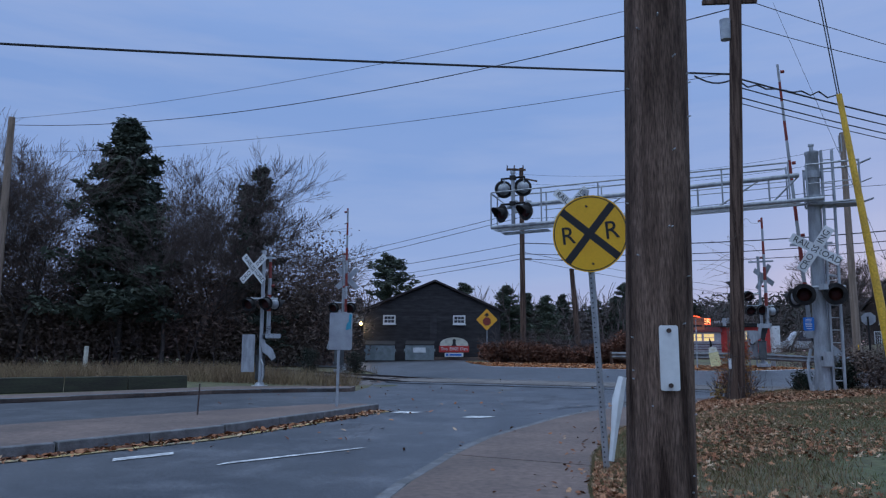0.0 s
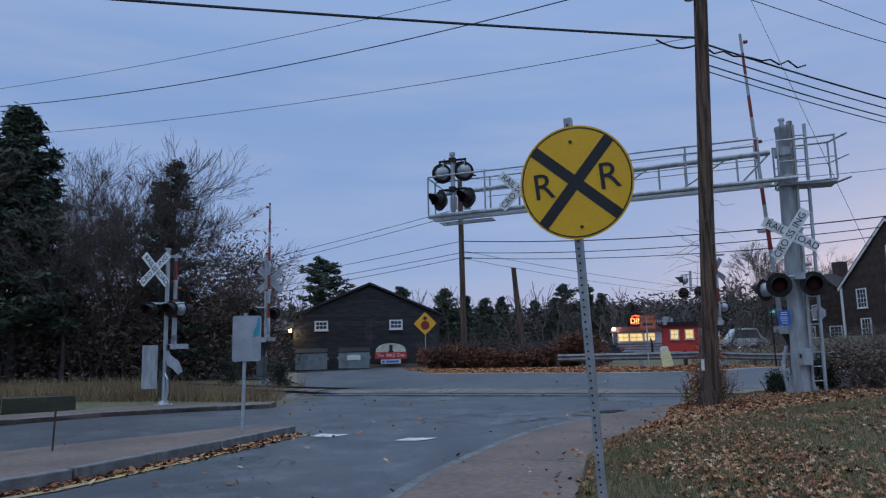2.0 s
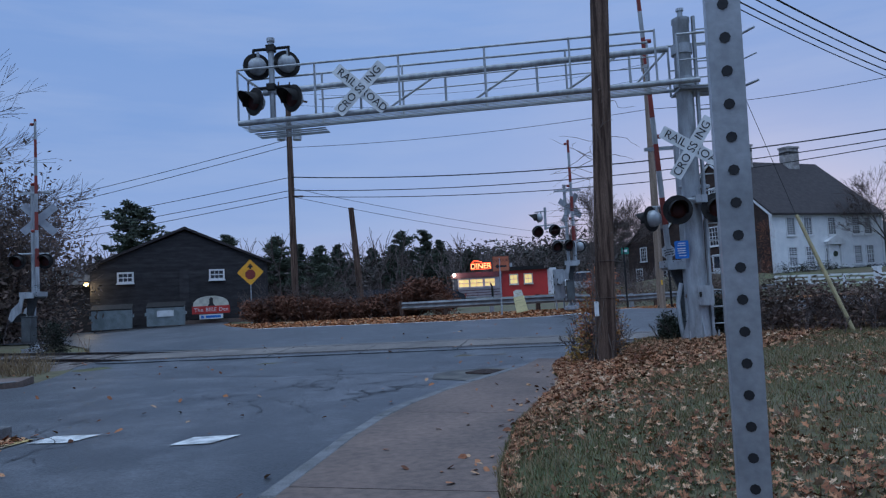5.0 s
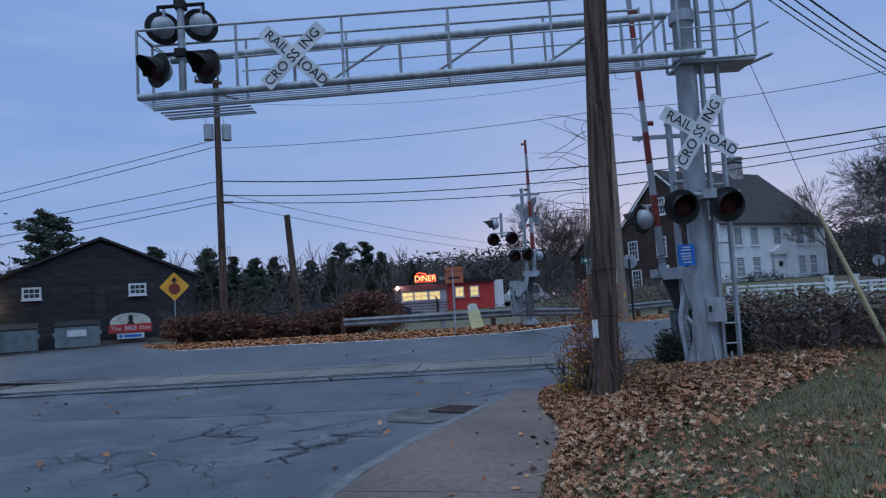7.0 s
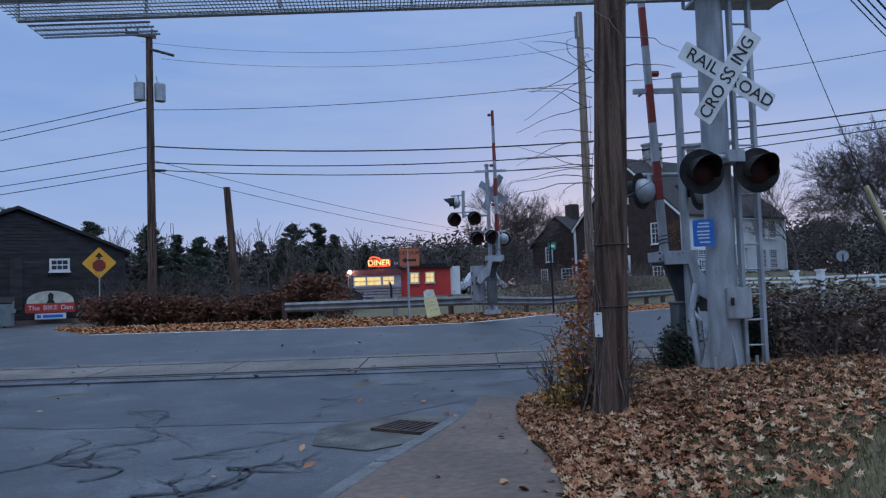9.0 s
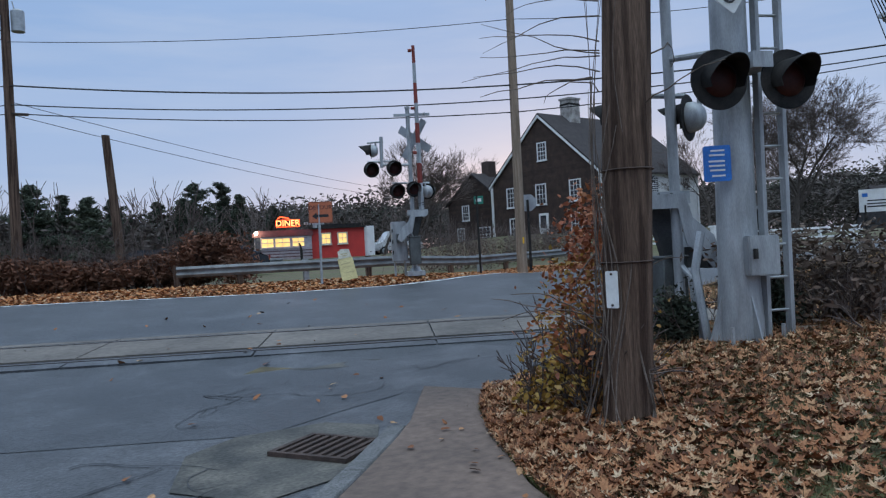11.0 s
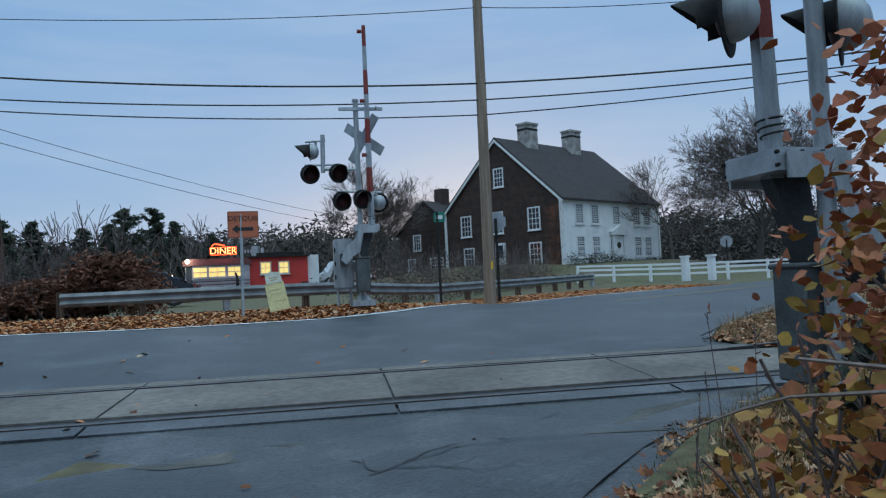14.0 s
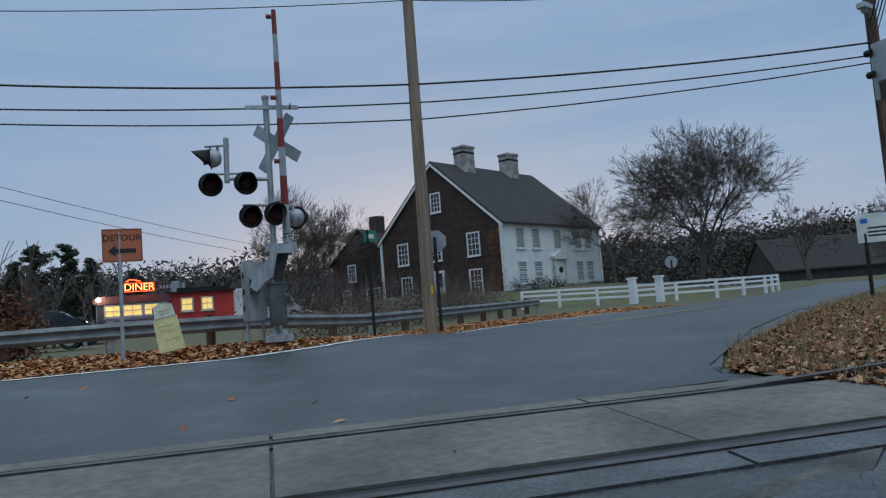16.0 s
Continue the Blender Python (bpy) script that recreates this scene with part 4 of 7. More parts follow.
def lamp(parent, p, ang, r=0.255, tilt=0.0):
    """A flashing light: black target disc, lens, hood and silver housing behind."""
    m = facing(p, ang, tilt)
    bm = bmesh.new()
    prism(bm, disc(r, 36), 0.012, m)
    for i in range(36):
        a, b = 2 * math.pi * i / 36, 2 * math.pi * (i + 1) / 36
        rod(bm, m @ Vector((r * math.cos(a), 0, r * math.sin(a))), m @ Vector((r * math.cos(b), 0, r * math.sin(b))), 0.009, n=5, caps=False)
    back = part("target_disc", bm, M["dark"], parent, "black round target disc")
    bm = bmesh.new()
    rings = []
    for rr, y in ((0.155, -0.012), (0.14, -0.035), (0.1, -0.055), (0.05, -0.066), (0.004, -0.07)):
        rings.append([bm.verts.new(m @ Vector((rr * math.cos(2 * math.pi * i / 24), y, rr * math.sin(2 * math.pi * i / 24)))) for i in range(24)])
    for a, b in zip(rings, rings[1:]):
        for i in range(24):
            bm.faces.new((a[i], a[(i + 1) % 24], b[(i + 1) % 24], b[i]))
    part("lens", bm, M["lens"], back, "unlit dark red lens")
    bm = bmesh.new()
    pr, pf = [], []
    for i in range(19):
        a = radians(-25 + 230 * i / 18)
        ext = 0.34 * (0.45 + 0.55 * max(0, math.sin(a)))
        pr.append((bm.verts.new(m @ Vector((0.165 * math.cos(a), -0.01, 0.165 * math.sin(a)))), bm.verts.new(m @ Vector((0.16 * math.cos(a), -ext, 0.16 * math.sin(a) - 0.02)))))
        pf.append((bm.verts.new(m @ Vector((0.172 * math.cos(a), -0.01, 0.172 * math.sin(a)))), bm.verts.new(m @ Vector((0.167 * math.cos(a), -ext, 0.167 * math.sin(a) - 0.02)))))
    for i in range(18):
        bm.faces.new((pr[i][0], pr[i + 1][0], pr[i + 1][1], pr[i][1]))
        bm.faces.new((pf[i][0], pf[i][1], pf[i + 1][1], pf[i + 1][0]))
        bm.faces.new((pr[i][1], pr[i + 1][1], pf[i + 1][1], pf[i][1]))
    part("hood", bm, M["dark"], back)
    bm = bmesh.new()
    rings = []
    for rr, y in ((0.175, 0.008), (0.17, 0.07), (0.14, 0.14), (0.09, 0.18), (0.03, 0.195)):
        rings.append([bm.verts.new(m @ Vector((rr * math.cos(2 * math.pi * i / 20), y, rr * math.sin(2 * math.pi * i / 20)))) for i in range(20)])
    for a, b in zip(rings, rings[1:]):
        for i in range(20):
            bm.faces.new((a[i], a[(i + 1) % 20], b[(i + 1) % 20], b[i]))
    bm.faces.new(rings[-1])
    rod(bm, m @ Vector((0, 0.13, 0.1)), m @ Vector((0, 0.13, 0.24)), 0.03, 0.025, 8)
    part("housing", bm, M["silver"], back, "silver painted housing")
    return back


def crossbuck(parent, p, ang, twist=0.0, front=True):
    """Two crossed white blades with black letters."""
    for k, (a, txts) in enumerate(((-43 + twist, (("RAIL", -0.33), ("ROAD", 0.33))), (45 + twist, (("CROSSING", 0.0),)))):
        m = facing(p, ang) @ Matrix.Translation((0, -0.012 * (k - 0.5) * 2, 0)) @ Matrix.Rotation(radians(-a), 4, "Y")
        bm = bmesh.new()
        prism(bm, rounded(1.22, 0.228, 0.02, 3), 0.006, m)
        blade = part("blade", bm, M["white"] if front else M["sheet"], parent, "white crossbuck blade" if front else "bare aluminium back of a crossbuck blade")
        if front:
            for s, x in txts:
                if len(s) == 4:
                    text_part("lettering", s, 0.205, M["black"], blade, m @ Matrix.Translation((x, -0.006, 0)), "black capital letters")
                else:
                    for half, xx in (("CRO", -0.36), ("SS", 0.0), ("ING", 0.35)):
                        text_part("lettering", half, 0.205, M["black"], blade, m @ Matrix.Translation((xx, -0.006, 0)), "black capital letters")


UV = Vector((0.959, -0.282, 0))
NV = Vector((0.282, 0.959, 0))
cant = thing("crossing_cantilever", Matrix(), "silver steel cantilever carrying railroad crossing lights over the road", "crossing signal")
MX, MY = 8.92, 19.42
bm = bmesh.new()
mast_pts = [(0.03, 0.21), (0.25, 0.205), (0.6, 0.185), (1.5, 0.172), (3.0, 0.162), (5.9, 0.15), (5.92, 0.165), (6.0, 0.165)]
rings = [[bm.verts.new((MX + r * math.cos(2 * math.pi * i / 28) + 0.08 * z / 6, MY + r * math.sin(2 * math.pi * i / 28), z)) for i in range(28)] for z, r in [(z + 0.1, r) for z, r in mast_pts]]
for a, b in zip(rings, rings[1:]):
    for i in range(28):
        bm.faces.new((a[i], a[(i + 1) % 28], b[(i + 1) % 28], b[i]))
bm.faces.new(rings[-1])
part("mast", bm, M["silver"], cant, "thick silver painted mast")
bm = bmesh.new()
rod(bm, (MX + 0.08, MY, 6.0), (MX + 0.08, MY, 6.25), 0.05, n=12)
rod(bm, (MX + 0.08, MY, 6.25), (MX + 0.08, MY, 6.3), 0.07, n=12)
part("finial", bm, M["galv"], cant)
bm = bmesh.new()
box(bm, (MX, MY, 0.13), (0.62, 0.62, 0.04), Matrix.Rotation(radians(-16), 4, "Z"))
for k in range(4):
    a = radians(-16 + 90 * k)
    prism(bm, [(0.15, 0.14), (0.32, 0.14), (0.32, 0.2), (0.18, 0.62)], 0.016, Matrix.Translation((MX, MY, 0)) @ Matrix.Rotation(a, 4, "Z"))
part("base_plate", bm, M["silver"], cant)
for k in range(4):
    a = radians(29 + 90 * k)
    bm = bmesh.new()
    x, y = MX + 0.36 * math.cos(a), MY + 0.36 * math.sin(a)
    rod(bm, (x, y, 0.1), (x, y, 0.34), 0.018, n=8)
    rod(bm, (x, y, 0.15), (x, y, 0.19), 0.036, n=6)
    part("anchor_bolt", bm, M["galv"], cant)
bm = bmesh.new()
box(bm, (MX, MY, 0.03), (0.85, 0.85, 0.17), Matrix.Rotation(radians(-16), 4, "Z"))
bmesh.ops.bevel(bm, geom=bm.edges[:], offset=0.02, segments=1, affect="EDGES")
part("footing", bm, M["concrete"], cant)


def arm_pt(u, n, z):
    """u metres from the outer end of the arm, n behind its front, z above its bottom chord."""
    p = Vector((0.92, 21.45, 4.61)) + UV * u + NV * n
    return (p.x, p.y, p.z + 0.028 * u + z)


AL = 8.0
for n_, lab in ((0.0, "front"), (0.62, "back")):
    bm = bmesh.new()
    rod(bm, arm_pt(0, n_, 0), arm_pt(AL + 0.5, n_, 0), 0.052 if n_ == 0 else 0.035, n=12)
    part("bottom_chord", bm, M["silver"], cant)
bm = bmesh.new()
rod(bm, arm_pt(0.45, 0.14, 0.58), arm_pt(AL, 0.14, 0.66), 0.06, n=14)
part("top_chord", bm, M["silver"], cant)
for n_ in (0.0, 0.62):
    bm = bmesh.new()
    rod(bm, arm_pt(0, n_, 1.02), arm_pt(AL - 0.25, n_, 0.98), 0.022, n=8)
    part("handrail", bm, M["silver"], cant)
    bm = bmesh.new()
    rod(bm, arm_pt(1.4, n_, 0.5), arm_pt(AL - 0.25, n_, 0.5), 0.012, n=6)
    part("mid_rail", bm, M["silver"], cant)
for u in (0.0, 1.47, 3.05, 4.65, 6.2, 7.75):
    for n_ in (0.0, 0.62):
        bm = bmesh.new()
        rod(bm, arm_pt(u, n_, 0), arm_pt(u, n_, 1.01), 0.021, n=8)
        part("rail_post", bm, M["silver"], cant)
for u in (2.3, 3.9, 5.6, 7.3):
    bm = bmesh.new()
    rod(bm, arm_pt(u, 0.14, 0), arm_pt(u, 0.14, 0.62), 0.024, n=8)
    part("truss_post", bm, M["silver"], cant)
for u0, u1 in ((2.75, 3.75), (4.35, 5.35), (6.05, 7.05), (7.35, 7.95)):
    bm = bmesh.new()
    rod(bm, arm_pt(u0, 0.14, 0.02), arm_pt(u1, 0.14, 0.6), 0.022, n=8)
    part("diagonal", bm, M["silver"], cant)
bm = bmesh.new()
for i in range(int(AL / 0.045)):
    u = 0.05 + i * 0.045
    rod(bm, arm_pt(u, 0.03, -0.02), arm_pt(u, 0.6, -0.02), 0.006, n=4)
for n_ in np.linspace(0.08, 0.56, 6):
    rod(bm, arm_pt(0, n_, -0.03), arm_pt(AL, n_, -0.03), 0.008, n=4)
part("grating", bm, M["galv"], cant, "open steel walkway grating")
bm = bmesh.new()
for i in range(28):
    u = 0.1 + i * 0.05
    rod(bm, arm_pt(u, 0.62, -0.06), arm_pt(u, 1.05, -0.06), 0.006, n=4)
for n_ in (0.65, 0.8, 0.95, 1.05):
    rod(bm, arm_pt(0.1, n_, -0.06), arm_pt(1.5, n_, -0.06), 0.014, n=5)
part("end_platform", bm, M["galv"], cant)
for n_ in (0.0, 0.62):
    bm = bmesh.new()
    rod(bm, arm_pt(0, n_, 0.98), arm_pt(0.45, 0.14, 0.62), 0.015, n=6)
    rod(bm, arm_pt(0, 0.0, 1.0), arm_pt(0, 0.62, 1.0), 0.015, n=6)
    rod(bm, arm_pt(0, 0.0, 0.5), arm_pt(0, 0.62, 0.5), 0.012, n=6)
    part("end_rail", bm, M["silver"], cant)
# mast platform with its cage and ladder
for a, b in (((8.5, 0.05), (9.9, 0.05)), ((8.5, 0.68), (9.9, 0.68)), ((9.9, 0.05), (9.9, 0.68))):
    for z in (0.0, 0.5, 0.98):
        bm = bmesh.new()
        rod(bm, arm_pt(a[0] - 0.35, a[1], z - 0.1), arm_pt(b[0] - 0.6, b[1], z - 0.1), 0.024 if z != 0.5 else 0.014, n=6)
        part("cage_rail", bm, M["silver"], cant)
for u in (8.15, 9.3):
    for n_ in (0.05, 0.68):
        bm = bmesh.new()
        rod(bm, arm_pt(u, n_, -0.1), arm_pt(u, n_, 0.9), 0.024, n=6)
        part("cage_post", bm, M["silver"], cant)
bm = bmesh.new()
box(bm, arm_pt(8.72, 0.36, -0.13), (1.15, 0.62, 0.03), Matrix.Rotation(radians(-16.4), 4, "Z"))
part("mast_platform", bm, M["galv"], cant)
bm = bmesh.new()
for dz in (0.0, 0.62):
    bm = bmesh.new()
    rod(bm, (MX + 0.06, MY, 4.62 + dz + 0.18), (MX + 0.06, MY, 4.8 + dz + 0.18), 0.19, n=20)
    part("clamp", bm, M["silver"], cant)
LX, LY = MX + 0.27, MY - 0.20
for dx in (-0.12, 0.12):
    bm = bmesh.new()
    q = UV * dx
    box(bm, (LX + q.x + 0.04, LY + q.y, 3.15), (0.05, 0.06, 5.9), Matrix.Rotation(radians(0.8), 4, "Y"))
    part("ladder_stile", bm, M["silver"], cant)
for i in range(19):
    bm = bmesh.new()
    z = 0.45 + 0.3 * i
    rod(bm, (LX + 0.04 - UV.x * 0.12 + (z - 3.15) * 0.014, LY - UV.y * 0.12, z), (LX + 0.04 + UV.x * 0.12 + (z - 3.15) * 0.014, LY + UV.y * 0.12, z), 0.013, n=6)
    part("rung", bm, M["silver"], cant)
# lamps on the arm end
post_u = 0.62
bm = bmesh.new()
rod(bm, arm_pt(post_u, 0.14, 0.0), arm_pt(post_u, 0.14, 1.55), 0.055, n=12)
rod(bm, arm_pt(post_u, 0.14, 1.55), arm_pt(post_u, 0.14, 1.62), 0.075, n=12)
part("lamp_post", bm, M["silver"], cant)
for z, y0 in ((1.42, 0.14), (0.66, 0.1)):
    bm = bmesh.new()
    rod(bm, arm_pt(post_u - 0.34, y0, z), arm_pt(post_u + 0.34, y0, z), 0.03, n=8)
    box(bm, arm_pt(post_u, y0, z), (0.16, 0.16, 0.12), Matrix.Rotation(radians(-16), 4, "Z"))
    for d in (-0.34, 0.34):
        rod(bm, arm_pt(post_u + d, y0, z + 0.02), arm_pt(post_u + d, y0, z - 0.18), 0.025, n=6)
    part("lamp_bracket", bm, M["dark"], cant)
for d in (-0.36, 0.36):
    lamp(cant, arm_pt(post_u + d * 0.8 - 0.03, 0.26, 1.14), 164 + 28)
    lamp(cant, arm_pt(post_u + d + 0.08, -0.08, 0.36), -50, 0.25)
crossbuck(cant, arm_pt(2.33, -0.07, 0.42), -16, 0.0)
# crossbuck, lamps, boxes and sign on the mast
crossbuck(cant, (8.72, 18.90, 3.57), -16, 11.0)
bm = bmesh.new()
rod(bm, (8.54, 19.23, 2.68), (9.39, 18.98, 2.68), 0.035, n=10)
box(bm, (8.95, 19.17, 2.68), (0.2, 0.3, 0.14), Matrix.Rotation(radians(-16), 4, "Z"))
part("lamp_bracket", bm, M["silver"], cant)
for z in (3.62, 3.45):
    bm = bmesh.new()
    rod(bm, (8.76, 18.95, z), (8.92, 19.38, z), 0.025, n=6)
    part("crossbuck_bracket", bm, M["silver"], cant)
lamp(cant, (8.50, 19.16, 2.50), -20)
lamp(cant, (9.14, 18.96, 2.50), -20)
bm = bmesh.new()
box(bm, (8.93, 19.17, 0.96), (0.27, 0.17, 0.36), Matrix.Rotation(radians(-30), 4, "Z"))
bmesh.ops.bevel(bm, geom=bm.edges[:], offset=0.012, segments=2, affect="EDGES")
jb = part("junction_box", bm, M["silver"], cant, "grey junction box")
bm = bmesh.new()
box(bm, (8.80, 19.12, 0.98), (0.03, 0.03, 0.09))
part("latch", bm, M["dark"], jb)
bm = bmesh.new()
m = facing((8.63, 19.34, 1.80), -34)
prism(bm, rounded(0.24, 0.32, 0.02, 3), 0.005, m)
bs_ = part("notice", bm, M["blue"], cant, "small blue emergency notice")
bm = bmesh.new()
for i, (w, z) in enumerate(((0.13, 0.115), (0.16, 0.075), (0.17, 0.02), (0.17, -0.02), (0.15, -0.06), (0.12, -0.11))):
    box(bm, m @ Vector((0.01, -0.005, z)), (w, 0.003, 0.016), Matrix.Rotation(radians(-30), 4, "Z"))
part("text_bar", bm, M["white"], bs_)
bm = bmesh.new()
pipe(bm, [(8.71, 19.61, 0.1), (8.69, 19.66, 0.5), (8.71, 19.73, 0.85), (8.79, 19.71, 1.2)], 0.04, 8)
part("conduit", bm, M["galv"], cant)


def gate(bx, by, gz, heading, tip, label, tilt=(0.0, 0.0), mast_h=3.5, group="crossing gates", detail=True, arm_off=0.42):
    """A crossing gate at rest: mast, machine, upright striped arm, counterweight and brackets."""
    g = thing("crossing_gate", Matrix.Translation((bx, by, gz)) @ Matrix.Rotation(radians(heading), 4, "Z"), label, "crossing gate", group)
    bm = bmesh.new()
    rod(bm, (0, 0, 0.1), (0, 0, mast_h), 0.058, n=14)
    rod(bm, (0, 0, mast_h), (0, 0, mast_h + 0.05), 0.075, n=14)
    part("mast", bm, M["silver"], g, "silver pipe mast")
    bm = bmesh.new()
    rod(bm, (0, 0, 0), (0, 0, 0.16), 0.2, 0.12, 12)
    box(bm, (0, 0, 0.0), (0.5, 0.5, 0.12))
    part("base", bm, M["silver"], g)
    # gate machine and counterweight arms
    bm = bmesh.new()
    box(bm, (0.0, 0.22, 0.62), (0.3, 0.3, 0.75))
    box(bm, (0.0, 0.22, 1.0), (0.34, 0.34, 0.04))
    bmesh.ops.bevel(bm, geom=bm.edges[:], offset=0.015, segments=1, affect="EDGES")
    part("machine_case", bm, M["case"], g, "grey gate machine case")
    for y in (-0.10, 0.46):
        bm = bmesh.new()
        prism(bm, [(-arm_off - 0.1, 1.56), (-arm_off - 0.1, 1.72), (0.06, 1.72), (0.14, 1.45), (0.38, 1.25), (0.48, 0.98), (0.36, 0.88), (0.22, 1.05), (0.06, 1.15), (-0.03, 1.56)], 0.02, Matrix.Translation((0, y, -0.02)))
        part("counterweight_arm", bm, M["silver"], g)
    bm = bmesh.new()
    box(bm, (0.4, 0.18, 0.98), (0.17, 0.5, 0.24))
    part("counterweight", bm, M["machine"], g)
    bm = bmesh.new()
    prism(bm, [(-arm_off - 0.02, 1.58), (0.0, 1.58), (0.05, 1.1), (-0.06, 0.9), (-0.14, 1.2)], 0.12, Matrix.Translation((0, 0.2, 0)))
    part("arm_bracket", bm, M["machine"], g, "dark cast bracket")
    bm = bmesh.new()
    box(bm, (-arm_off + 0.12, 0.17, 1.66), (0.55, 0.5, 0.14))
    part("arm_saddle", bm, M["galv"], g, "bolted galvanised saddle")
    for x in (-0.28, -0.1, 0.05):
        for z in (1.62, 1.70):
            for y in (-0.1, 0.415):
                bm = bmesh.new()
                rod(bm, (x - arm_off + 0.12, y, z), (x - arm_off + 0.12, y + 0.025, z), 0.013, n=6)
                part("bolt", bm, M["dark"], g)
    bm = bmesh.new()
    pipe(bm, [(0.02, -0.03, 0.9), (0.08, -0.12, 0.75), (0.1, -0.12, 0.4), (0.04, -0.1, 0.1)], 0.035, 8)
    part("conduit", bm, M["galv"], g)
    bm = bmesh.new()
    for k in range(3):
        pts = [(-arm_off + 0.09 * math.cos(a), 0.12 + 0.07 * math.sin(a) + 0.02 * k, 1.80 + 0.012 * a + 0.05 * k) for a in np.linspace(0.5, 6.0, 12)]
        pipe(bm, pts, 0.008, 4)
    part("cable_coil", bm, M["wire"], g)
    # arm, in bands
    p, q = Vector((-arm_off, 0.16, 1.72)), Vector((-arm_off + tilt[0], 0.16 + tilt[1], tip))
    L_ = (q - p).length
    a_ob = None
    z = 0.0
    k = 0
    widths = lambda f: 0.062 * (1 - f) + 0.036 * f
    bm = bmesh.new()
    rod(bm, p - Vector((0, 0, 0.15)), p + (q - p) * 0.02, 0.07, n=4)
    arm = part("gate_arm", bm, M["silver"], g, "red and white striped gate arm")
    while z < L_ - 0.02:
        e = min(L_, z + (0.55 if z > 0 else 0.75))
        bm = bmesh.new()
        rod(bm, p.lerp(q, z / L_), p.lerp(q, e / L_), widths(z / L_) * 1.2, widths(e / L_) * 1.2, 4)
        part("band", bm, M["red" if k % 2 else "silver"], arm, "red band" if k % 2 else "white band")
        z = e
        k += 1
    for f in (0.35, 0.62, 0.97):
        c = p.lerp(q, f)
        bm = bmesh.new()
        rod(bm, c + Vector((0.05, 0, 0)), c + Vector((0.15, 0, 0)), 0.045, n=8)
        part("arm_lamp", bm, M["red"], arm)
    # keeper bracket near the top of the mast
    bm = bmesh.new()
    box(bm, (-arm_off * 0.45, 0.05, mast_h - 0.18), (arm_off + 0.75, 0.05, 0.07))
    rod(bm, (-arm_off - 0.2, 0.05, mast_h - 0.18), (-arm_off - 0.2, 0.28, mast_h - 0.18), 0.02, n=6)
    part("arm_keeper", bm, M["galv"], g)
    return g


# gate next to the cantilever, its lamps turned to the far road
ga = gate(9.49, 20.68, -0.06, -18, 9.0, "silver crossing gate with its striped arm raised", (-0.4, -0.35), 4.2, arm_off=0.26)
bm = bmesh.new()
rod(bm, ga.matrix_world.inverted() @ Vector((9.00, 21.02, 2.78)), ga.matrix_world.inverted() @ Vector((9.78, 20.72, 2.76)), 0.03, n=8)
rod(bm, (0, 0, 3.2), (0.3, -1.0, 3.05), 0.035, n=8)
part("lamp_bracket", bm, M["silver"], ga)
lamp(ga, ga.matrix_world.inverted() @ Vector((8.98, 20.95, 2.54)), 205 + 18)
lamp(ga, ga.matrix_world.inverted() @ Vector((9.74, 20.66, 2.50)), 205 + 18)

# gate and signal across the road, beside the guardrail
gb = gate(12.1, 32.75, 0.55, 158, 6.25, "silver crossing gate and lights across the road", (0.0, 0.0), 4.55, arm_off=0.24)


def loc(parent, p):
    return parent.matrix_world.inverted() @ Vector(p)


crossbuck(gb, loc(gb, (12.32, 32.85, 4.28)), -158 - 62, 8.0, front=False)
for p, a in (((11.05, 33.0, 3.44), -12), ((11.64, 32.8, 3.46), -12), ((11.68, 32.75, 2.83), -12), ((12.10, 32.58, 2.86), -12), ((12.55, 32.66, 2.80), 128)):
    lamp(gb, loc(gb, p), -158 + a, 0.21)
lamp(gb, loc(gb, (11.15, 33.2, 3.98)), -158 - 115, 0.2)
bm = bmesh.new()
rod(bm, loc(gb, (12.1, 32.75, 3.55)), loc(gb, (11.38, 33.05, 3.58)), 0.04, n=8)
rod(bm, loc(gb, (11.38, 33.05, 3.5)), loc(gb, (11.40, 33.05, 4.35)), 0.05, n=10)
rod(bm, loc(gb, (11.0, 33.15, 3.66)), loc(gb, (11.7, 32.95, 3.68)), 0.025, n=8)
rod(bm, loc(gb, (11.05, 33.22, 4.2)), loc(gb, (11.45, 33.03, 4.22)), 0.025, n=8)
rod(bm, loc(gb, (11.6, 32.92, 3.06)), loc(gb, (12.6, 32.62, 3.04)), 0.025, n=8)
part("lamp_bracket", bm, M["silver"], gb)
cab = thing("signal_cabinet", Matrix.Translation((11.78, 33.05, 0.55)) @ Matrix.Rotation(radians(-20), 4, "Z"), "grey steel relay cabinet on the signal mast", "cabinet")
bm = bmesh.new()
box(bm, (0, 0, 0.9), (0.42, 0.35, 1.1))
bmesh.ops.bevel(bm, geom=bm.edges[:], offset=0.02, segments=2, affect="EDGES")
part("body", bm, M["silver"], cab)
for x in (-0.14, 0.14):
    bm = bmesh.new()
    rod(bm, (x, 0, -0.05), (x, 0, 0.36), 0.03, n=8)
    part("leg", bm, M["silver"], cab)
for z in (0.6, 0.9, 1.2):
    bm = bmesh.new()
    box(bm, (-0.19, -0.18, z), (0.03, 0.02, 0.1))
    part("hinge", bm, M["dark"], cab)

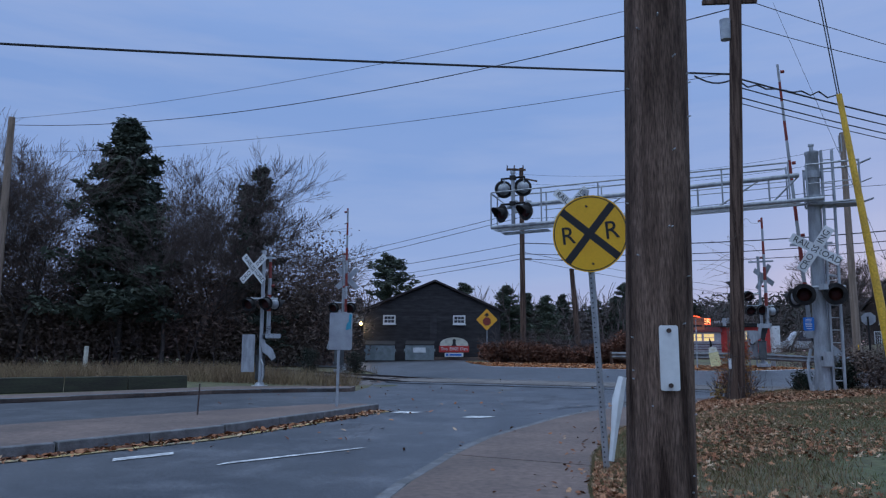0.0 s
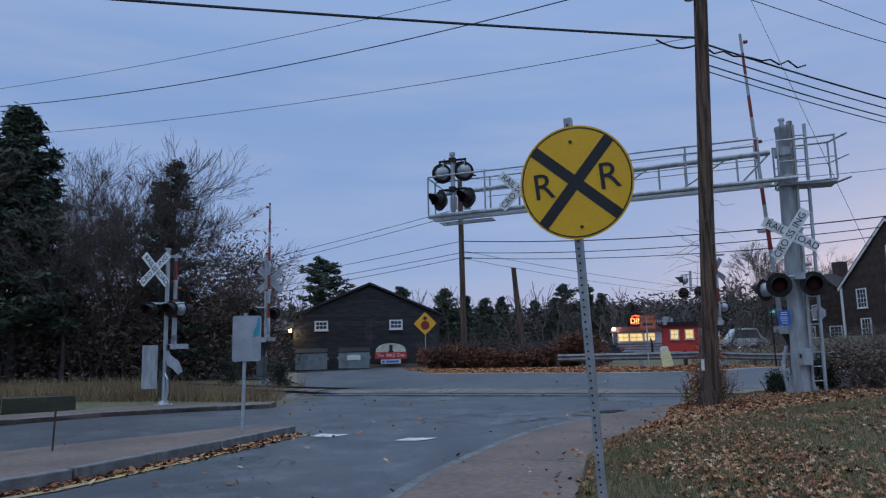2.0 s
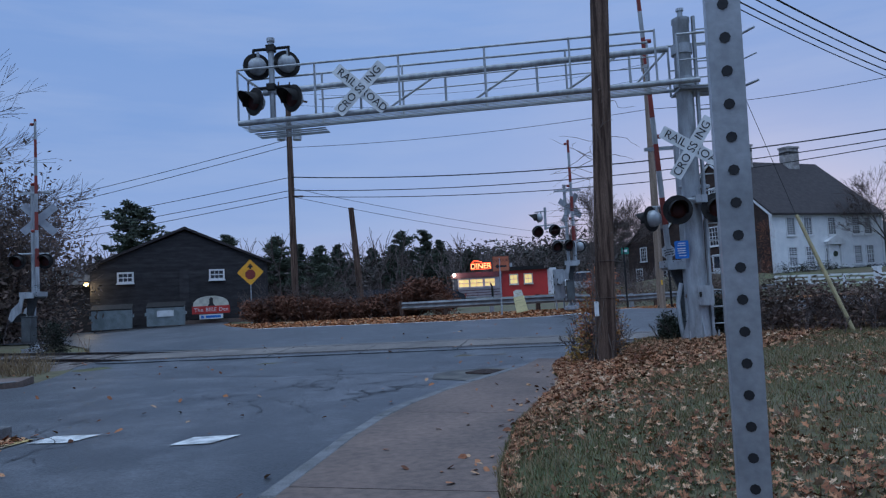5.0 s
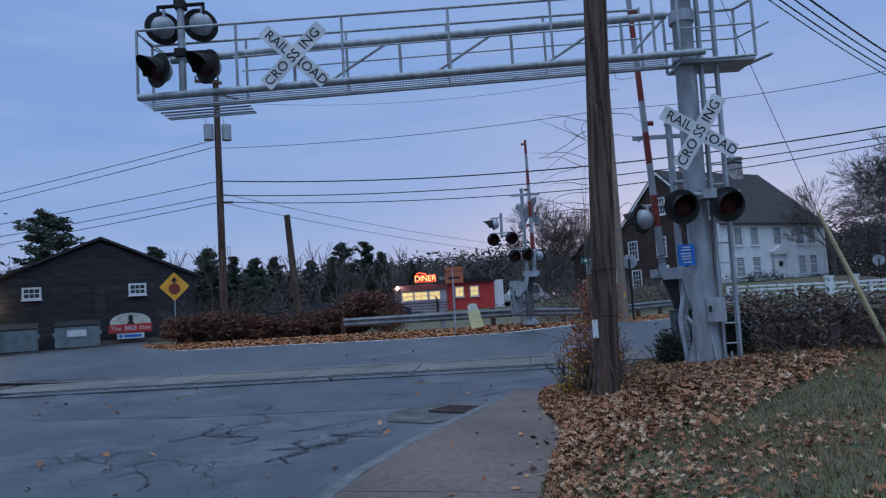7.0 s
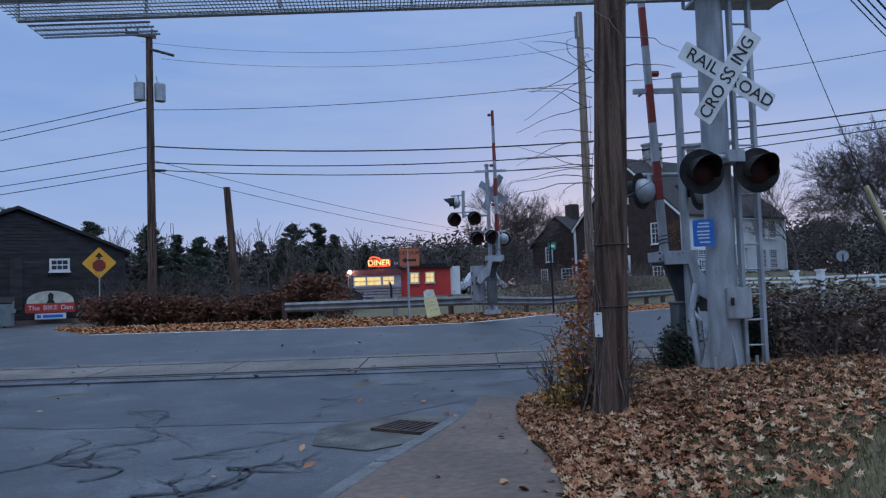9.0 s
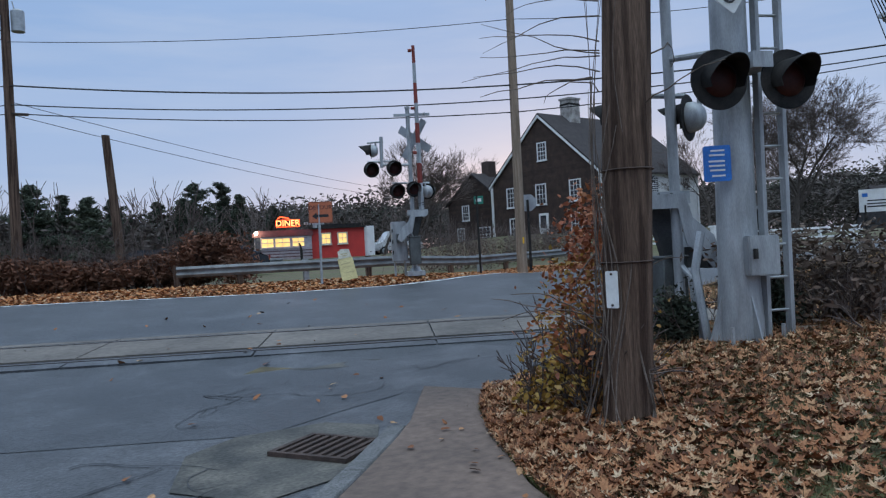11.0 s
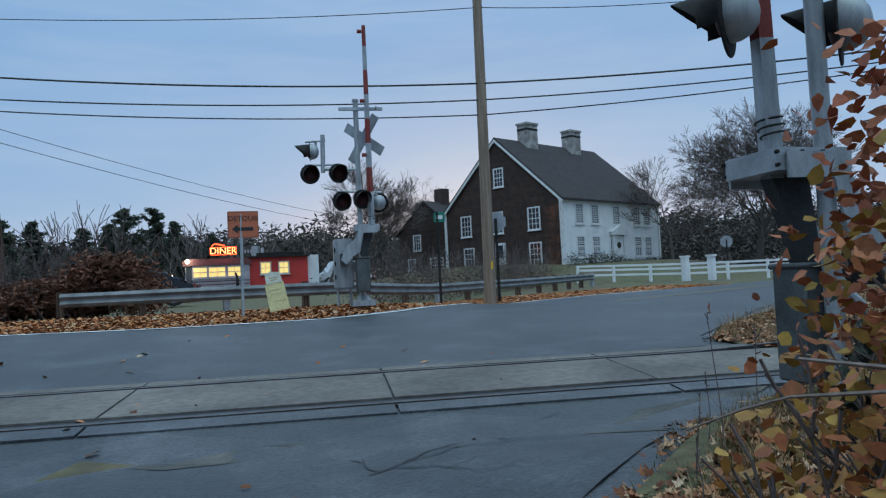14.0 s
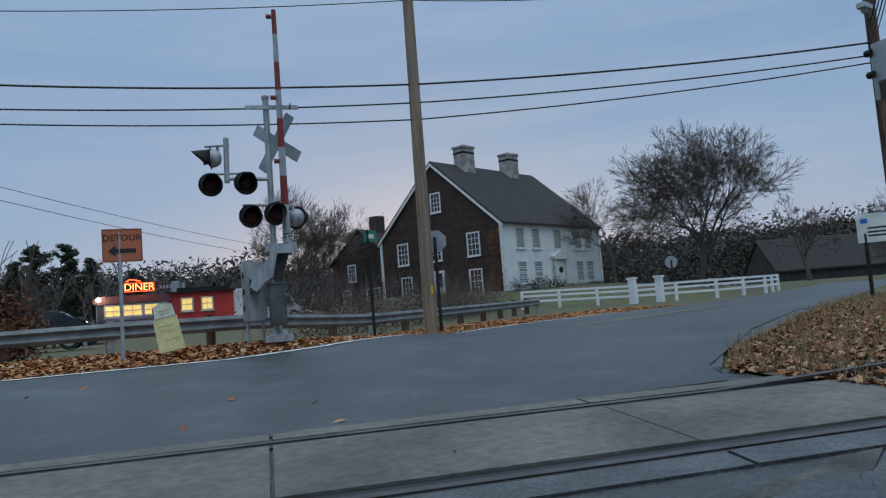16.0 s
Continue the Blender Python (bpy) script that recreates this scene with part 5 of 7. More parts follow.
# gate left of the road on this side of the rails
gl = gate(-6.65, 24.2, -0.08, 20, 4.3, "crossing gate and lights in front of bare trees", (0.0, 0.0), 4.42, arm_off=-0.22)
crossbuck(gl, loc(gl, (-6.91, 23.95, 3.76)), -20 - 18, -4.0)
for p, a in (((-7.02, 23.98, 2.6), -8), ((-6.45, 23.98, 2.62), -8), ((-6.28, 24.4, 2.63), 150)):
    lamp(gl, loc(gl, p), -20 + a, 0.215)
bm = bmesh.new()
rod(bm, loc(gl, (-7.13, 24.05, 2.79)), loc(gl, (-6.13, 24.15, 2.79)), 0.03, n=8)
part("lamp_bracket", bm, M["silver"], gl)
bm = bmesh.new()
box(bm, loc(gl, (-7.05, 24.15, 1.02)), (0.4, 0.35, 1.2))
part("relay_case", bm, M["silver"], gl)

# gate across the rails on the left
gr_ = gate(-5.62, 31.5, 0.25, 160, 6.95, "crossing gate and lights beside small shrubs", (0.0, 0.0), 4.9, arm_off=0.24)
crossbuck(gr_, loc(gr_, (-5.5, 31.7, 4.2)), -160 + 195, 0.0, front=False)
for p in ((-5.98, 31.3, 2.9), (-5.28, 31.45, 2.9)):
    lamp(gr_, loc(gr_, p), -160 - 5, 0.225)
bm = bmesh.new()
rod(bm, loc(gr_, (-6.0, 31.4, 3.13)), loc(gr_, (-5.2, 31.55, 3.13)), 0.03, n=8)
part("lamp_bracket", bm, M["silver"], gr_)

# ---- signs ----


def post(parent, p, q, holes=True, w=0.05, material="galv"):
    bm = bmesh.new()
    p, q = Vector(p), Vector(q)
    d = (q - p)
    t = d.to_track_quat("Z", "Y").to_matrix().to_4x4()
    box(bm, (p + q) / 2, (w, w, d.length), t)
    ob = part("post", bm, M[material], parent, "perforated square steel post" if holes else "")
    # black discs on the solid face paint the shade inside the punched holes
    if holes:
        bm = bmesh.new()
        n = int(d.length / 0.0508)
        f = t.to_3x3() @ Vector((0, 1, 0))
        if f.y > 0:
            f = -f
        for i in range(1, n):
            c = p.lerp(q, i / n)
            rod(bm, c + f * (w / 2 - 0.001), c + f * (w / 2 + 0.002), 0.0085, n=8)
        tagged(part("hole_shade", bm, M["black"], ob), kind="stuff")
    return ob


rr = thing("railroad_warning_sign", Matrix.Translation((2.33, 8.85, ground_z(2.33, 8.85) + 0.05)), "round yellow railroad advance warning sign on a leaning perforated post", "road sign")
top = Vector((-0.19, -0.33, 2.88))
post(rr, (0.0, 0.0, -0.05), top)
m = facing(Vector((-0.155, -0.33, 2.42)), -22, 6) @ Matrix.Rotation(radians(-4.0), 4, "Y") @ Matrix.Scale(0.865, 4)
bm = bmesh.new()
prism(bm, disc(0.457, 64), 0.004, m)
plate = part("plate", bm, M["yellow"], rr, "round yellow plate")
bm = bmesh.new()
n = 64
for r0, r1 in ((0.432, 0.443),):
    a_ = [bm.verts.new(m @ Vector((r0 * math.cos(2 * math.pi * i / n), -0.0035, r0 * math.sin(2 * math.pi * i / n)))) for i in range(n)]
    b_ = [bm.verts.new(m @ Vector((r1 * math.cos(2 * math.pi * i / n), -0.0035, r1 * math.sin(2 * math.pi * i / n)))) for i in range(n)]
    for i in range(n):
        bm.faces.new((a_[i], a_[(i + 1) % n], b_[(i + 1) % n], b_[i]))
part("border", bm, M["black"], plate)
bm = bmesh.new()
for k, a in enumerate((45, -45)):
    mm = m @ Matrix.Translation((0, -0.0035 - 0.0006 * k, 0)) @ Matrix.Rotation(radians(a), 4, "Y")
    box(bm, mm @ Vector((0, 0, 0)), (0.865, 0.0015, 0.088), mm.to_3x3().to_4x4())
part("cross", bm, M["black"], plate, "black diagonal cross")
for x in (-0.265, 0.265):
    text_part("letter", "R", 0.30, M["black"], plate, m @ Matrix.Translation((x, -0.005, 0)) @ Matrix.Diagonal((1.0, 1, 1, 1)), "black letter R")
for z in (0.33, -0.36):
    bm = bmesh.new()
    rod(bm, m @ Vector((0, -0.002, z)), m @ Vector((0, -0.012, z)), 0.012, n=8)
    part("bolt", bm, M["rust"], plate)

isl = thing("island_sign", Matrix.Translation((-2.22, 16.2, -0.03)), "bare aluminium back of a road sign on the island", "road sign")
post(isl, (0, 0, -0.05), (0.02, 0, 2.0), False)
bm = bmesh.new()
m = facing((0.06, -0.05, 1.56), 12)
prism(bm, rounded(0.48, 0.78, 0.04), 0.004, m)
plate = part("plate", bm, M["sheet"], isl)
bm = bmesh.new()
prism(bm, [(0.10, 0.02), (0.21, 0.05), (0.225, 0.36), (0.17, 0.36), (0.16, 0.2), (0.12, 0.16)], 0.003, m @ Matrix.Translation((0, -0.005, 0)))
part("sticker", bm, M["teal"], plate, "torn teal sticker")
stk = thing("marker_stake", Matrix.Translation((-4.28, 14.02, -0.03)), "thin rusty stake on the island", "stake")
bm = bmesh.new()
rod(bm, (0, 0, -0.02), (0.02, 0, 0.55), 0.014, n=6)
part("rod", bm, M["rust"], stk)

det = thing("detour_sign", Matrix.Translation((9.32, 32.5, 0.5)), "faded orange detour sign with a black arrow", "road sign")
post(det, (0, 0.03, -0.05), (0.02, 0.03, 2.0), False)
m = facing((0.05, 0.0, 1.78), -16)
bm = bmesh.new()
prism(bm, rounded(0.60, 0.54, 0.02, 3), 0.005, m)
plate = part("plate", bm, M["orange"], det)
text_part("lettering", "DETOUR", 0.145, M["black"], plate, m @ Matrix.Translation((0, -0.005, 0.12)))
bm = bmesh.new()
prism(bm, [(-0.22, -0.09), (-0.10, 0.0), (-0.10, -0.055), (0.2, -0.055), (0.2, -0.125), (-0.10, -0.125), (-0.10, -0.18)], 0.003, m @ Matrix.Translation((0, -0.005, 0)))
part("arrow", bm, M["black"], plate)
bm = bmesh.new()
for x, z in ((0, 0.255), (0, -0.255), (0.29, 0), (-0.29, 0)):
    box(bm, m @ Vector((x, -0.004, z)), (0.58 if x == 0 else 0.008, 0.002, 0.008 if x == 0 else 0.5), m.to_3x3().to_4x4())
part("border", bm, M["black"], plate)

brd = thing("paper_board", Matrix.Translation((10.12, 32.72, 0.5)), "pale yellow handmade board leaning on the guardrail", "board")
m = facing((-0.02, 0, 0.32), -12, -12) @ Matrix.Rotation(radians(-9), 4, "Y")
bm = bmesh.new()
prism(bm, [(-0.21, -0.32), (0.21, -0.32), (0.19, 0.27), (-0.2, 0.27)], 0.02, m)
part("panel", bm, M["paper"], brd)
bm = bmesh.new()
prism(bm, [(-0.17, 0.26), (0.17, 0.27), (0.15, 0.48), (-0.05, 0.52), (-0.16, 0.47)], 0.02, m @ Matrix.Translation((0, -0.012, 0)))
part("header", bm, M["cream"], brd)
for x, z, w in ((-0.02, 0.12, 0.24), (0.0, 0.03, 0.2), (0.05, -0.12, 0.22), (0.0, 0.38, 0.2), (0.0, 0.33, 0.15)):
    bm = bmesh.new()
    box(bm, m @ Vector((x, -0.026 if z > 0.3 else -0.013, z)), (w, 0.002, 0.022), m.to_3x3().to_4x4())
    part("writing_bar", bm, M["guard_pale"], brd, "faint unreadable writing")

stp = thing("stop_ahead_sign", Matrix.Translation((0.16, 45.9, 0.45)), "yellow diamond stop-ahead sign by the barn", "road sign")
post(stp, (0, 0.04, -0.05), (0, 0.04, 2.4), False)
m = facing((0, 0, 2.55), -6) @ Matrix.Rotation(radians(45), 4, "Y")
bm = bmesh.new()
prism(bm, rounded(0.95, 0.95, 0.06), 0.006, m)
plate = part("plate", bm, M["amber"], stp, "yellow diamond plate")
m2 = facing((0, 0, 2.5), -6)
bm = bmesh.new()
prism(bm, disc(0.27, 8), 0.004, m2 @ Matrix.Translation((0, -0.008, -0.06)) @ Matrix.Rotation(radians(22.5), 4, "Y"))
part("octagon", bm, M["red"], plate, "red octagon")
bm = bmesh.new()
prism(bm, [(-0.16, 0.3), (0, 0.5), (0.16, 0.3), (0.05, 0.3), (0.05, 0.22), (-0.05, 0.22), (-0.05, 0.3)], 0.004, m2 @ Matrix.Translation((0, -0.008, 0)))
part("arrow", bm, M["black"], plate)

sts = thing("street_name_sign", Matrix.Translation((15.28, 34.55, 0.38)), "small green street sign on a thin dark post", "road sign")
post(sts, (0, 0, -0.05), (-0.02, 0, 2.45), False, 0.05, "dark")
bm = bmesh.new()
prism(bm, rounded(0.30, 0.26, 0.02, 3), 0.006, facing((0.03, -0.035, 2.3), -30))
plate = part("plate", bm, M["green"], sts, "green plate")
bm = bmesh.new()
box(bm, facing((0.03, -0.035, 2.3), -30) @ Vector((0, -0.006, 0)), (0.18, 0.002, 0.1), Matrix.Rotation(radians(-30), 4, "Z"))
part("text_bar", bm, M["white"], plate)

for x, y, z, hgt, r, ang in ((17.35, 34.75, 0.28, 2.3, 0.30, 150), (41.4, 44.7, 0.5, 2.0, 0.36, 130)):
    st = thing("stop_sign", Matrix.Translation((x, y, z)), "grey back of an octagonal stop sign on a post", "road sign", "stop signs")
    post(st, (0, -0.03, -0.05), (0, -0.03, hgt + 0.1), False, 0.06, "dark")
    bm = bmesh.new()
    prism(bm, disc(r, 8), 0.005, facing((0.05, 0.02, hgt), ang - 180) @ Matrix.Rotation(radians(22.5), 4, "Y"))
    part("plate", bm, M["sheet"], st)

nb = thing("notice_board", Matrix.Translation((23.7, 26.68, 0.28)), "white notice board on dark legs", "sign")
m = facing((0.1, 0, 1.62), -62)
bm = bmesh.new()
prism(bm, rounded(1.3, 0.64, 0.02, 3), 0.03, m)
plate = part("panel", bm, M["white"], nb)
bm = bmesh.new()
for z in (0.0, -0.09, -0.17):
    box(bm, m @ Vector((-0.1, -0.018, z)), (0.7, 0.004, 0.035), m.to_3x3().to_4x4())
part("text_bar", bm, M["black"], plate)
bm = bmesh.new()
box(bm, m @ Vector((-0.5, -0.018, 0.16)), (0.14, 0.004, 0.1), m.to_3x3().to_4x4())
part("emblem", bm, M["blue"], plate)
for d in (-0.5, 0.5):
    bm = bmesh.new()
    p = m @ Vector((d, 0.02, 0))
    rod(bm, (p.x, p.y, -0.05), (p.x, p.y, 1.5), 0.045, n=8)
    part("leg", bm, M["dark"], nb)

# guardrails along the verge
def guardrail(line, z_off, label, spacing=1.9):
    g = thing("guardrail", Matrix(), label, "guardrail", "guardrails")
    pts = resample(line, 0.95)
    prof = [(0.0, -0.155), (0.03, -0.12), (0.055, -0.08), (0.0, -0.02), (0.0, 0.02), (0.055, 0.08), (0.03, 0.12), (0.0, 0.155)]
    bm = bmesh.new()
    rows_ = []
    for i, (x, y) in enumerate(pts):
        a, b = pts[max(i - 1, 0)], pts[min(i + 1, len(pts) - 1)]
        d = Vector((b[0] - a[0], b[1] - a[1], 0)).normalized()
        n_ = Vector((d.y, -d.x, 0))
        if n_.y > 0:
            n_ = -n_
        c = Vector((x, y, ground_z(x, y) + z_off))
        rows_.append([bm.verts.new(c + n_ * o + Vector((0, 0, z))) for o, z in prof])
    for a, b in zip(rows_, rows_[1:]):
        for k in range(len(prof) - 1):
            bm.faces.new((a[k], a[k + 1], b[k + 1], b[k]))
    part("beam", bm, M["beam"], g, "galvanised corrugated beam")
    for x, y in resample(line, spacing):
        bm = bmesh.new()
        box(bm, (x, y + 0.12, ground_z(x, y) + z_off - 0.28), (0.14, 0.16, 0.95))
        part("post", bm, M["pole"] if random.random() < 0.8 else M["galv"], g)
    return g


guardrail([(6.4, 36.7), (7.0, 36.3), (9.0, 35.0), (11.2, 34.6), (13.5, 35.2), (18, 37.6), (24, 40.5), (30.5, 44.3)], 0.42, "long galvanised guardrail along the leaf-strewn verge")
guardrail([(1.0, 50), (8, 54), (16, 60)], 0.5, "guardrail of the far road beyond the hedge")

# ---- buildings ----


def window(parent, m, w, h, cols=2, rows=2, pane="glass", trim="trim", name="window"):
    """Sash window: frame, panes and glazing bars, on a wall whose outside is -y of m."""
    bm = bmesh.new()
    t = 0.09
    rects = []
    for y in (-0.06, 0.02):
        rects.append([bm.verts.new(m @ Vector((x * (w / 2 + t), y, z * (h / 2 + t)))) for x, z in ((-1, -1), (1, -1), (1, 1), (-1, 1))])
        rects.append([bm.verts.new(m @ Vector((x * w / 2, y, z * h / 2))) for x, z in ((-1, -1), (1, -1), (1, 1), (-1, 1))])
    fo, fi, bo, bi = rects
    for k in range(4):
        n = (k + 1) % 4
        for q in ((fo[k], fo[n], fi[n], fi[k]), (bo[n], bo[k], bi[k], bi[n]), (fo[n], fo[k], bo[k], bo[n]), (fi[k], fi[n], bi[n], bi[k])):
            bm.faces.new(q)
    wn_ = part(name, bm, M[trim], parent, "white framed window")
    turn = m.to_3x3().to_4x4()
    bm = bmesh.new()
    box(bm, m @ Vector((0, -0.045, -h / 2 - t - 0.03)), (w + 3 * t, 0.13, 0.058), turn)
    part("sill", bm, M[trim], wn_)
    bars = [((0, -0.015, 0), (w, 0.05, 0.05))]
    bars += [((-w / 2 + w * i / cols, -0.01, 0), (0.03, 0.03, h)) for i in range(1, cols)]
    bars += [((0, -0.01, -h / 2 + h * i / rows), (w, 0.028, 0.03)) for i in range(1, rows) if i * 2 != rows]
    for c, sz in bars:
        bm = bmesh.new()
        box(bm, m @ Vector(c), sz, turn)
        part("glazing_bar", bm, M[trim], wn_)
    bm = bmesh.new()
    box(bm, m @ Vector((0, 0.01, 0)), (w, 0.02, h), turn)
    part("pane", bm, M[pane], wn_)
    return wn_


def courses(parent, name, m, length, z0, height_at, step, material, thick=0.03, tilt=0.012):
    """Lapped boards or shingle courses on a wall; height_at(x range) gives the wall's top so that gables taper."""
    z = z0
    while True:
        a, b = height_at(z + step * 0.5)
        if b - a < 0.15:
            break
        bm = bmesh.new()
        prof = [(0.0, z), (-thick, z), (-tilt, z + step), (0.0, z + step)]
        vs = [[bm.verts.new(m @ Vector((x, y, zz))) for y, zz in prof] for x in (a, b)]
        for k in range(4):
            bm.faces.new((vs[0][k], vs[0][(k + 1) % 4], vs[1][(k + 1) % 4], vs[1][k]))
        bm.faces.new(vs[0][::-1])
        bm.faces.new(vs[1])
        part(name, bm, material, parent)
        z += step


def gable_house(h, w, d, z0, ze, zr, wall, roof, over=0.3):
    """Solid body with a gable roof, ridge along x."""
    bm = bmesh.new()
    o = [(0, z0), (d, z0), (d, ze), (d / 2, zr - 0.12), (0, ze)]
    vs = [[bm.verts.new((x, y, z)) for y, z in o] for x in (0, w)]
    for k in range(5):
        bm.faces.new((vs[0][k], vs[0][(k + 1) % 5], vs[1][(k + 1) % 5], vs[1][k]))
    bm.faces.new(vs[0][::-1])
    bm.faces.new(vs[1])
    part("wall", bm, wall, h)
    s = (zr - ze) / (d / 2)
    for side in (0, 1):
        bm = bmesh.new()
        y0, y1 = (-over, d / 2) if side == 0 else (d + over, d / 2)
        e0 = ze - over * s
        vs = []
        for x in (-over * 0.6, w + over * 0.6):
            vs += [bm.verts.new((x, y0, e0)), bm.verts.new((x, y1, zr)), bm.verts.new((x, y1, zr + 0.16)), bm.verts.new((x, y0, e0 + 0.16))]
        for f in ((0, 1, 2, 3), (4, 7, 6, 5), (0, 4, 5, 1), (1, 5, 6, 2), (2, 6, 7, 3), (3, 7, 4, 0)):
            bm.faces.new([vs[i] for i in f])
        part("roof", bm, roof, h, "dark shingle roof slope")


# colonial house: white front, brown shingled gable
hz = 1.5
house = thing("house", Matrix.Translation((37.83, 54.72, 0)) @ Matrix.Rotation(radians(10), 4, "Z"), "large old colonial house, white clapboard front, dark brown shingled gable", "house")
HW, HD, HE, HR = 12.0, 11.5, 6.31, 11.2
gable_house(house, HW, HD, hz - 0.5, HE, HR, M["brown"], M["roof"])
mf = Matrix.Translation((0, -0.005, 0))
courses(house, "clapboard", mf, HW, hz, lambda z: (0.0, HW) if z < HE - 0.1 else (0, 0), 0.16, M["clap"])
mg = Matrix.Translation((-0.005, 0, 0)) @ Matrix.Rotation(radians(-90), 4, "Z")


def gable_span(z):
    if z < HE:
        return (-HD, 0.0)
    f = (HR - 0.25 - z) / (HR - HE) * HD / 2
    return (-HD / 2 - f, -HD / 2 + f)


courses(house, "shingle_course", mg, HD, hz, gable_span, 0.22, M["brown"])
bm = bmesh.new()
box(bm, (HW / 2, -0.1, HE - 0.16), (HW + 0.3, 0.14, 0.3))
part("cornice", bm, M["trim"], house, "white cornice")
for y0, y1 in ((-0.25, HD / 2), (HD + 0.25, HD / 2)):
    bm = bmesh.new()
    z0_ = HE - 0.25 * (HR - HE) / (HD / 2)
    vs = []
    for x in (-0.2, -0.12):
        vs += [bm.verts.new((x, y0, z0_ - 0.22)), bm.verts.new((x, y1, HR - 0.2)), bm.verts.new((x, y1, HR + 0.02)), bm.verts.new((x, y0, z0_))]
    for f in ((0, 1, 2, 3), (4, 7, 6, 5), (0, 4, 5, 1), (1, 5, 6, 2), (2, 6, 7, 3), (3, 7, 4, 0)):
        bm.faces.new([vs[i] for i in f])
    part("rake_board", bm, M["trim"], house, "white rake board")
for x, y in ((0.0, 0.0), (HW, 0.0), (0.0, HD)):
    bm = bmesh.new()
    box(bm, (x, y, (hz + HE) / 2), (0.22, 0.22, HE - hz))
    part("corner_board", bm, M["trim"], house)
for x in (1.9, 3.7, 6.3, 9.0, 10.4):
    window(house, Matrix.Translation((x, -0.03, 5.22)), 0.8, 1.3, 3, 4)
for x in (1.9, 3.7, 9.0, 10.4):
    window(house, Matrix.Translation((x, -0.03, 2.9)), 0.8, 1.35, 3, 4)
for y, z, w, h in ((2.4, 5.05, 0.95, 1.45), (5.9, 5.05, 0.95, 1.45), (9.2, 5.05, 0.95, 1.45), (2.4, 2.55, 0.95, 1.5), (9.0, 2.55, 0.95, 1.5), (5.6, 8.35, 0.8, 1.25)):
    window(house, Matrix.Translation((-0.03, y, z)) @ Matrix.Rotation(radians(-90), 4, "Z"), w, h, 3, 4)
bm = bmesh.new()
box(bm, (6.3, -0.1, 2.65), (1.0, 0.1, 2.1))
door = part("door", bm, M["trim"], house, "white panelled front door")
bm = bmesh.new()
prism(bm, disc(0.22, 20), 0.06, Matrix.Translation((6.3, -0.18, 3.0)))
part("wreath", bm, M["evergreen"], door, "dark round wreath")
bm = bmesh.new()
for x in (5.65, 6.95):
    box(bm, (x, -0.16, 2.65), (0.2, 0.2, 2.2))
box(bm, (6.3, -0.2, 3.85), (1.9, 0.35, 0.22))
prism(bm, [(-1.05, 0), (1.05, 0), (0, 0.5)], 0.4, Matrix.Translation((6.3, -0.2, 3.96)))
part("portico", bm, M["trim"], house, "white pedimented door surround")
for x in (5.5, 7.1):
    window(house, Matrix.Translation((x, -0.05, 2.7)), 0.2, 1.5, 1, 4, name="sidelight")
bm = bmesh.new()
box(bm, (-0.08, 5.7, 2.5), (0.1, 0.95, 2.1))
side_door = part("side_door", bm, M["trim"], house, "white side door")
bm = bmesh.new()
box(bm, (-0.14, 5.7, 2.9), (0.03, 0.6, 0.95))
part("pane", bm, M["glass"], side_door)
for x in (3.3, 8.7):
    bm = bmesh.new()
    box(bm, (x, HD / 2 - 0.3, HR + 0.2), (1.25, 0.95, 2.3))
    box(bm, (x, HD / 2 - 0.3, HR + 1.42), (1.4, 1.1, 0.16))
    ch = part("chimney", bm, M["chimney"], house, "limewashed brick chimney")
    bm = bmesh.new()
    box(bm, (x, HD / 2 - 0.3, HR + 0.98), (1.28, 0.98, 0.16))
    part("band", bm, M["dark"], ch)
# lean-to wing behind
wing = thing("house_wing", Matrix.Translation((37.83, 54.72, 0)) @ Matrix.Rotation(radians(10), 4, "Z") @ Matrix.Translation((0.9, HD + 0.05, 0)) @ Matrix.Rotation(radians(0), 4, "Z"), "low brown shingled wing behind the house", "house")
gable_house(wing, 6.0, 7.0, hz - 0.5, 5.2, 7.6, M["brown"], M["roof"])
mg2 = Matrix.Translation((-0.005, 0, 0)) @ Matrix.Rotation(radians(-90), 4, "Z")
courses(wing, "shingle_course", mg2, 7.0, hz, lambda z: (-7.0, 0.0) if z < 5.2 else (-3.5 - (7.4 - z) / 2.4 * 3.5, -3.5 + (7.4 - z) / 2.4 * 3.5), 0.22, M["brown"])
for y, z, w, h in ((4.6, 4.3, 0.8, 1.2), (2.2, 2.3, 1.4, 1.1), (5.4, 2.3, 0.8, 1.2)):
    window(wing, Matrix.Translation((-0.03, y, z)) @ Matrix.Rotation(radians(-90), 4, "Z"), w, h, 3, 4)
bm = bmesh.new()
box(bm, (2.0, 3.5, 7.9), (0.9, 0.9, 1.9))
part("chimney", bm, M["rust"], wing, "dark brick chimney")

# barn shop
bx0, by0 = -8.3, 49.6
BW, BE, BR = 9.3, 3.35, 5.35
barn = thing("barn", Matrix.Translation((bx0, by0, 0.42)) @ Matrix.Rotation(radians(6), 4, "Z"), "dark weathered shingled barn used as a shop", "barn")
bm = bmesh.new()
for_y = 14.0
o = [(0, -0.2), (BW, -0.2), (BW, BE), (BW / 2 + 0.2, BR - 0.1), (0, BE)]
vs = [[bm.verts.new((x, y, z)) for x, z in o] for y in (0, for_y)]
for k in range(5):
    bm.faces.new((vs[0][k], vs[0][(k + 1) % 5], vs[1][(k + 1) % 5], vs[1][k]))
bm.faces.new(vs[0][::-1])
bm.faces.new(vs[1])
part("wall", bm, M["shingle"], barn)


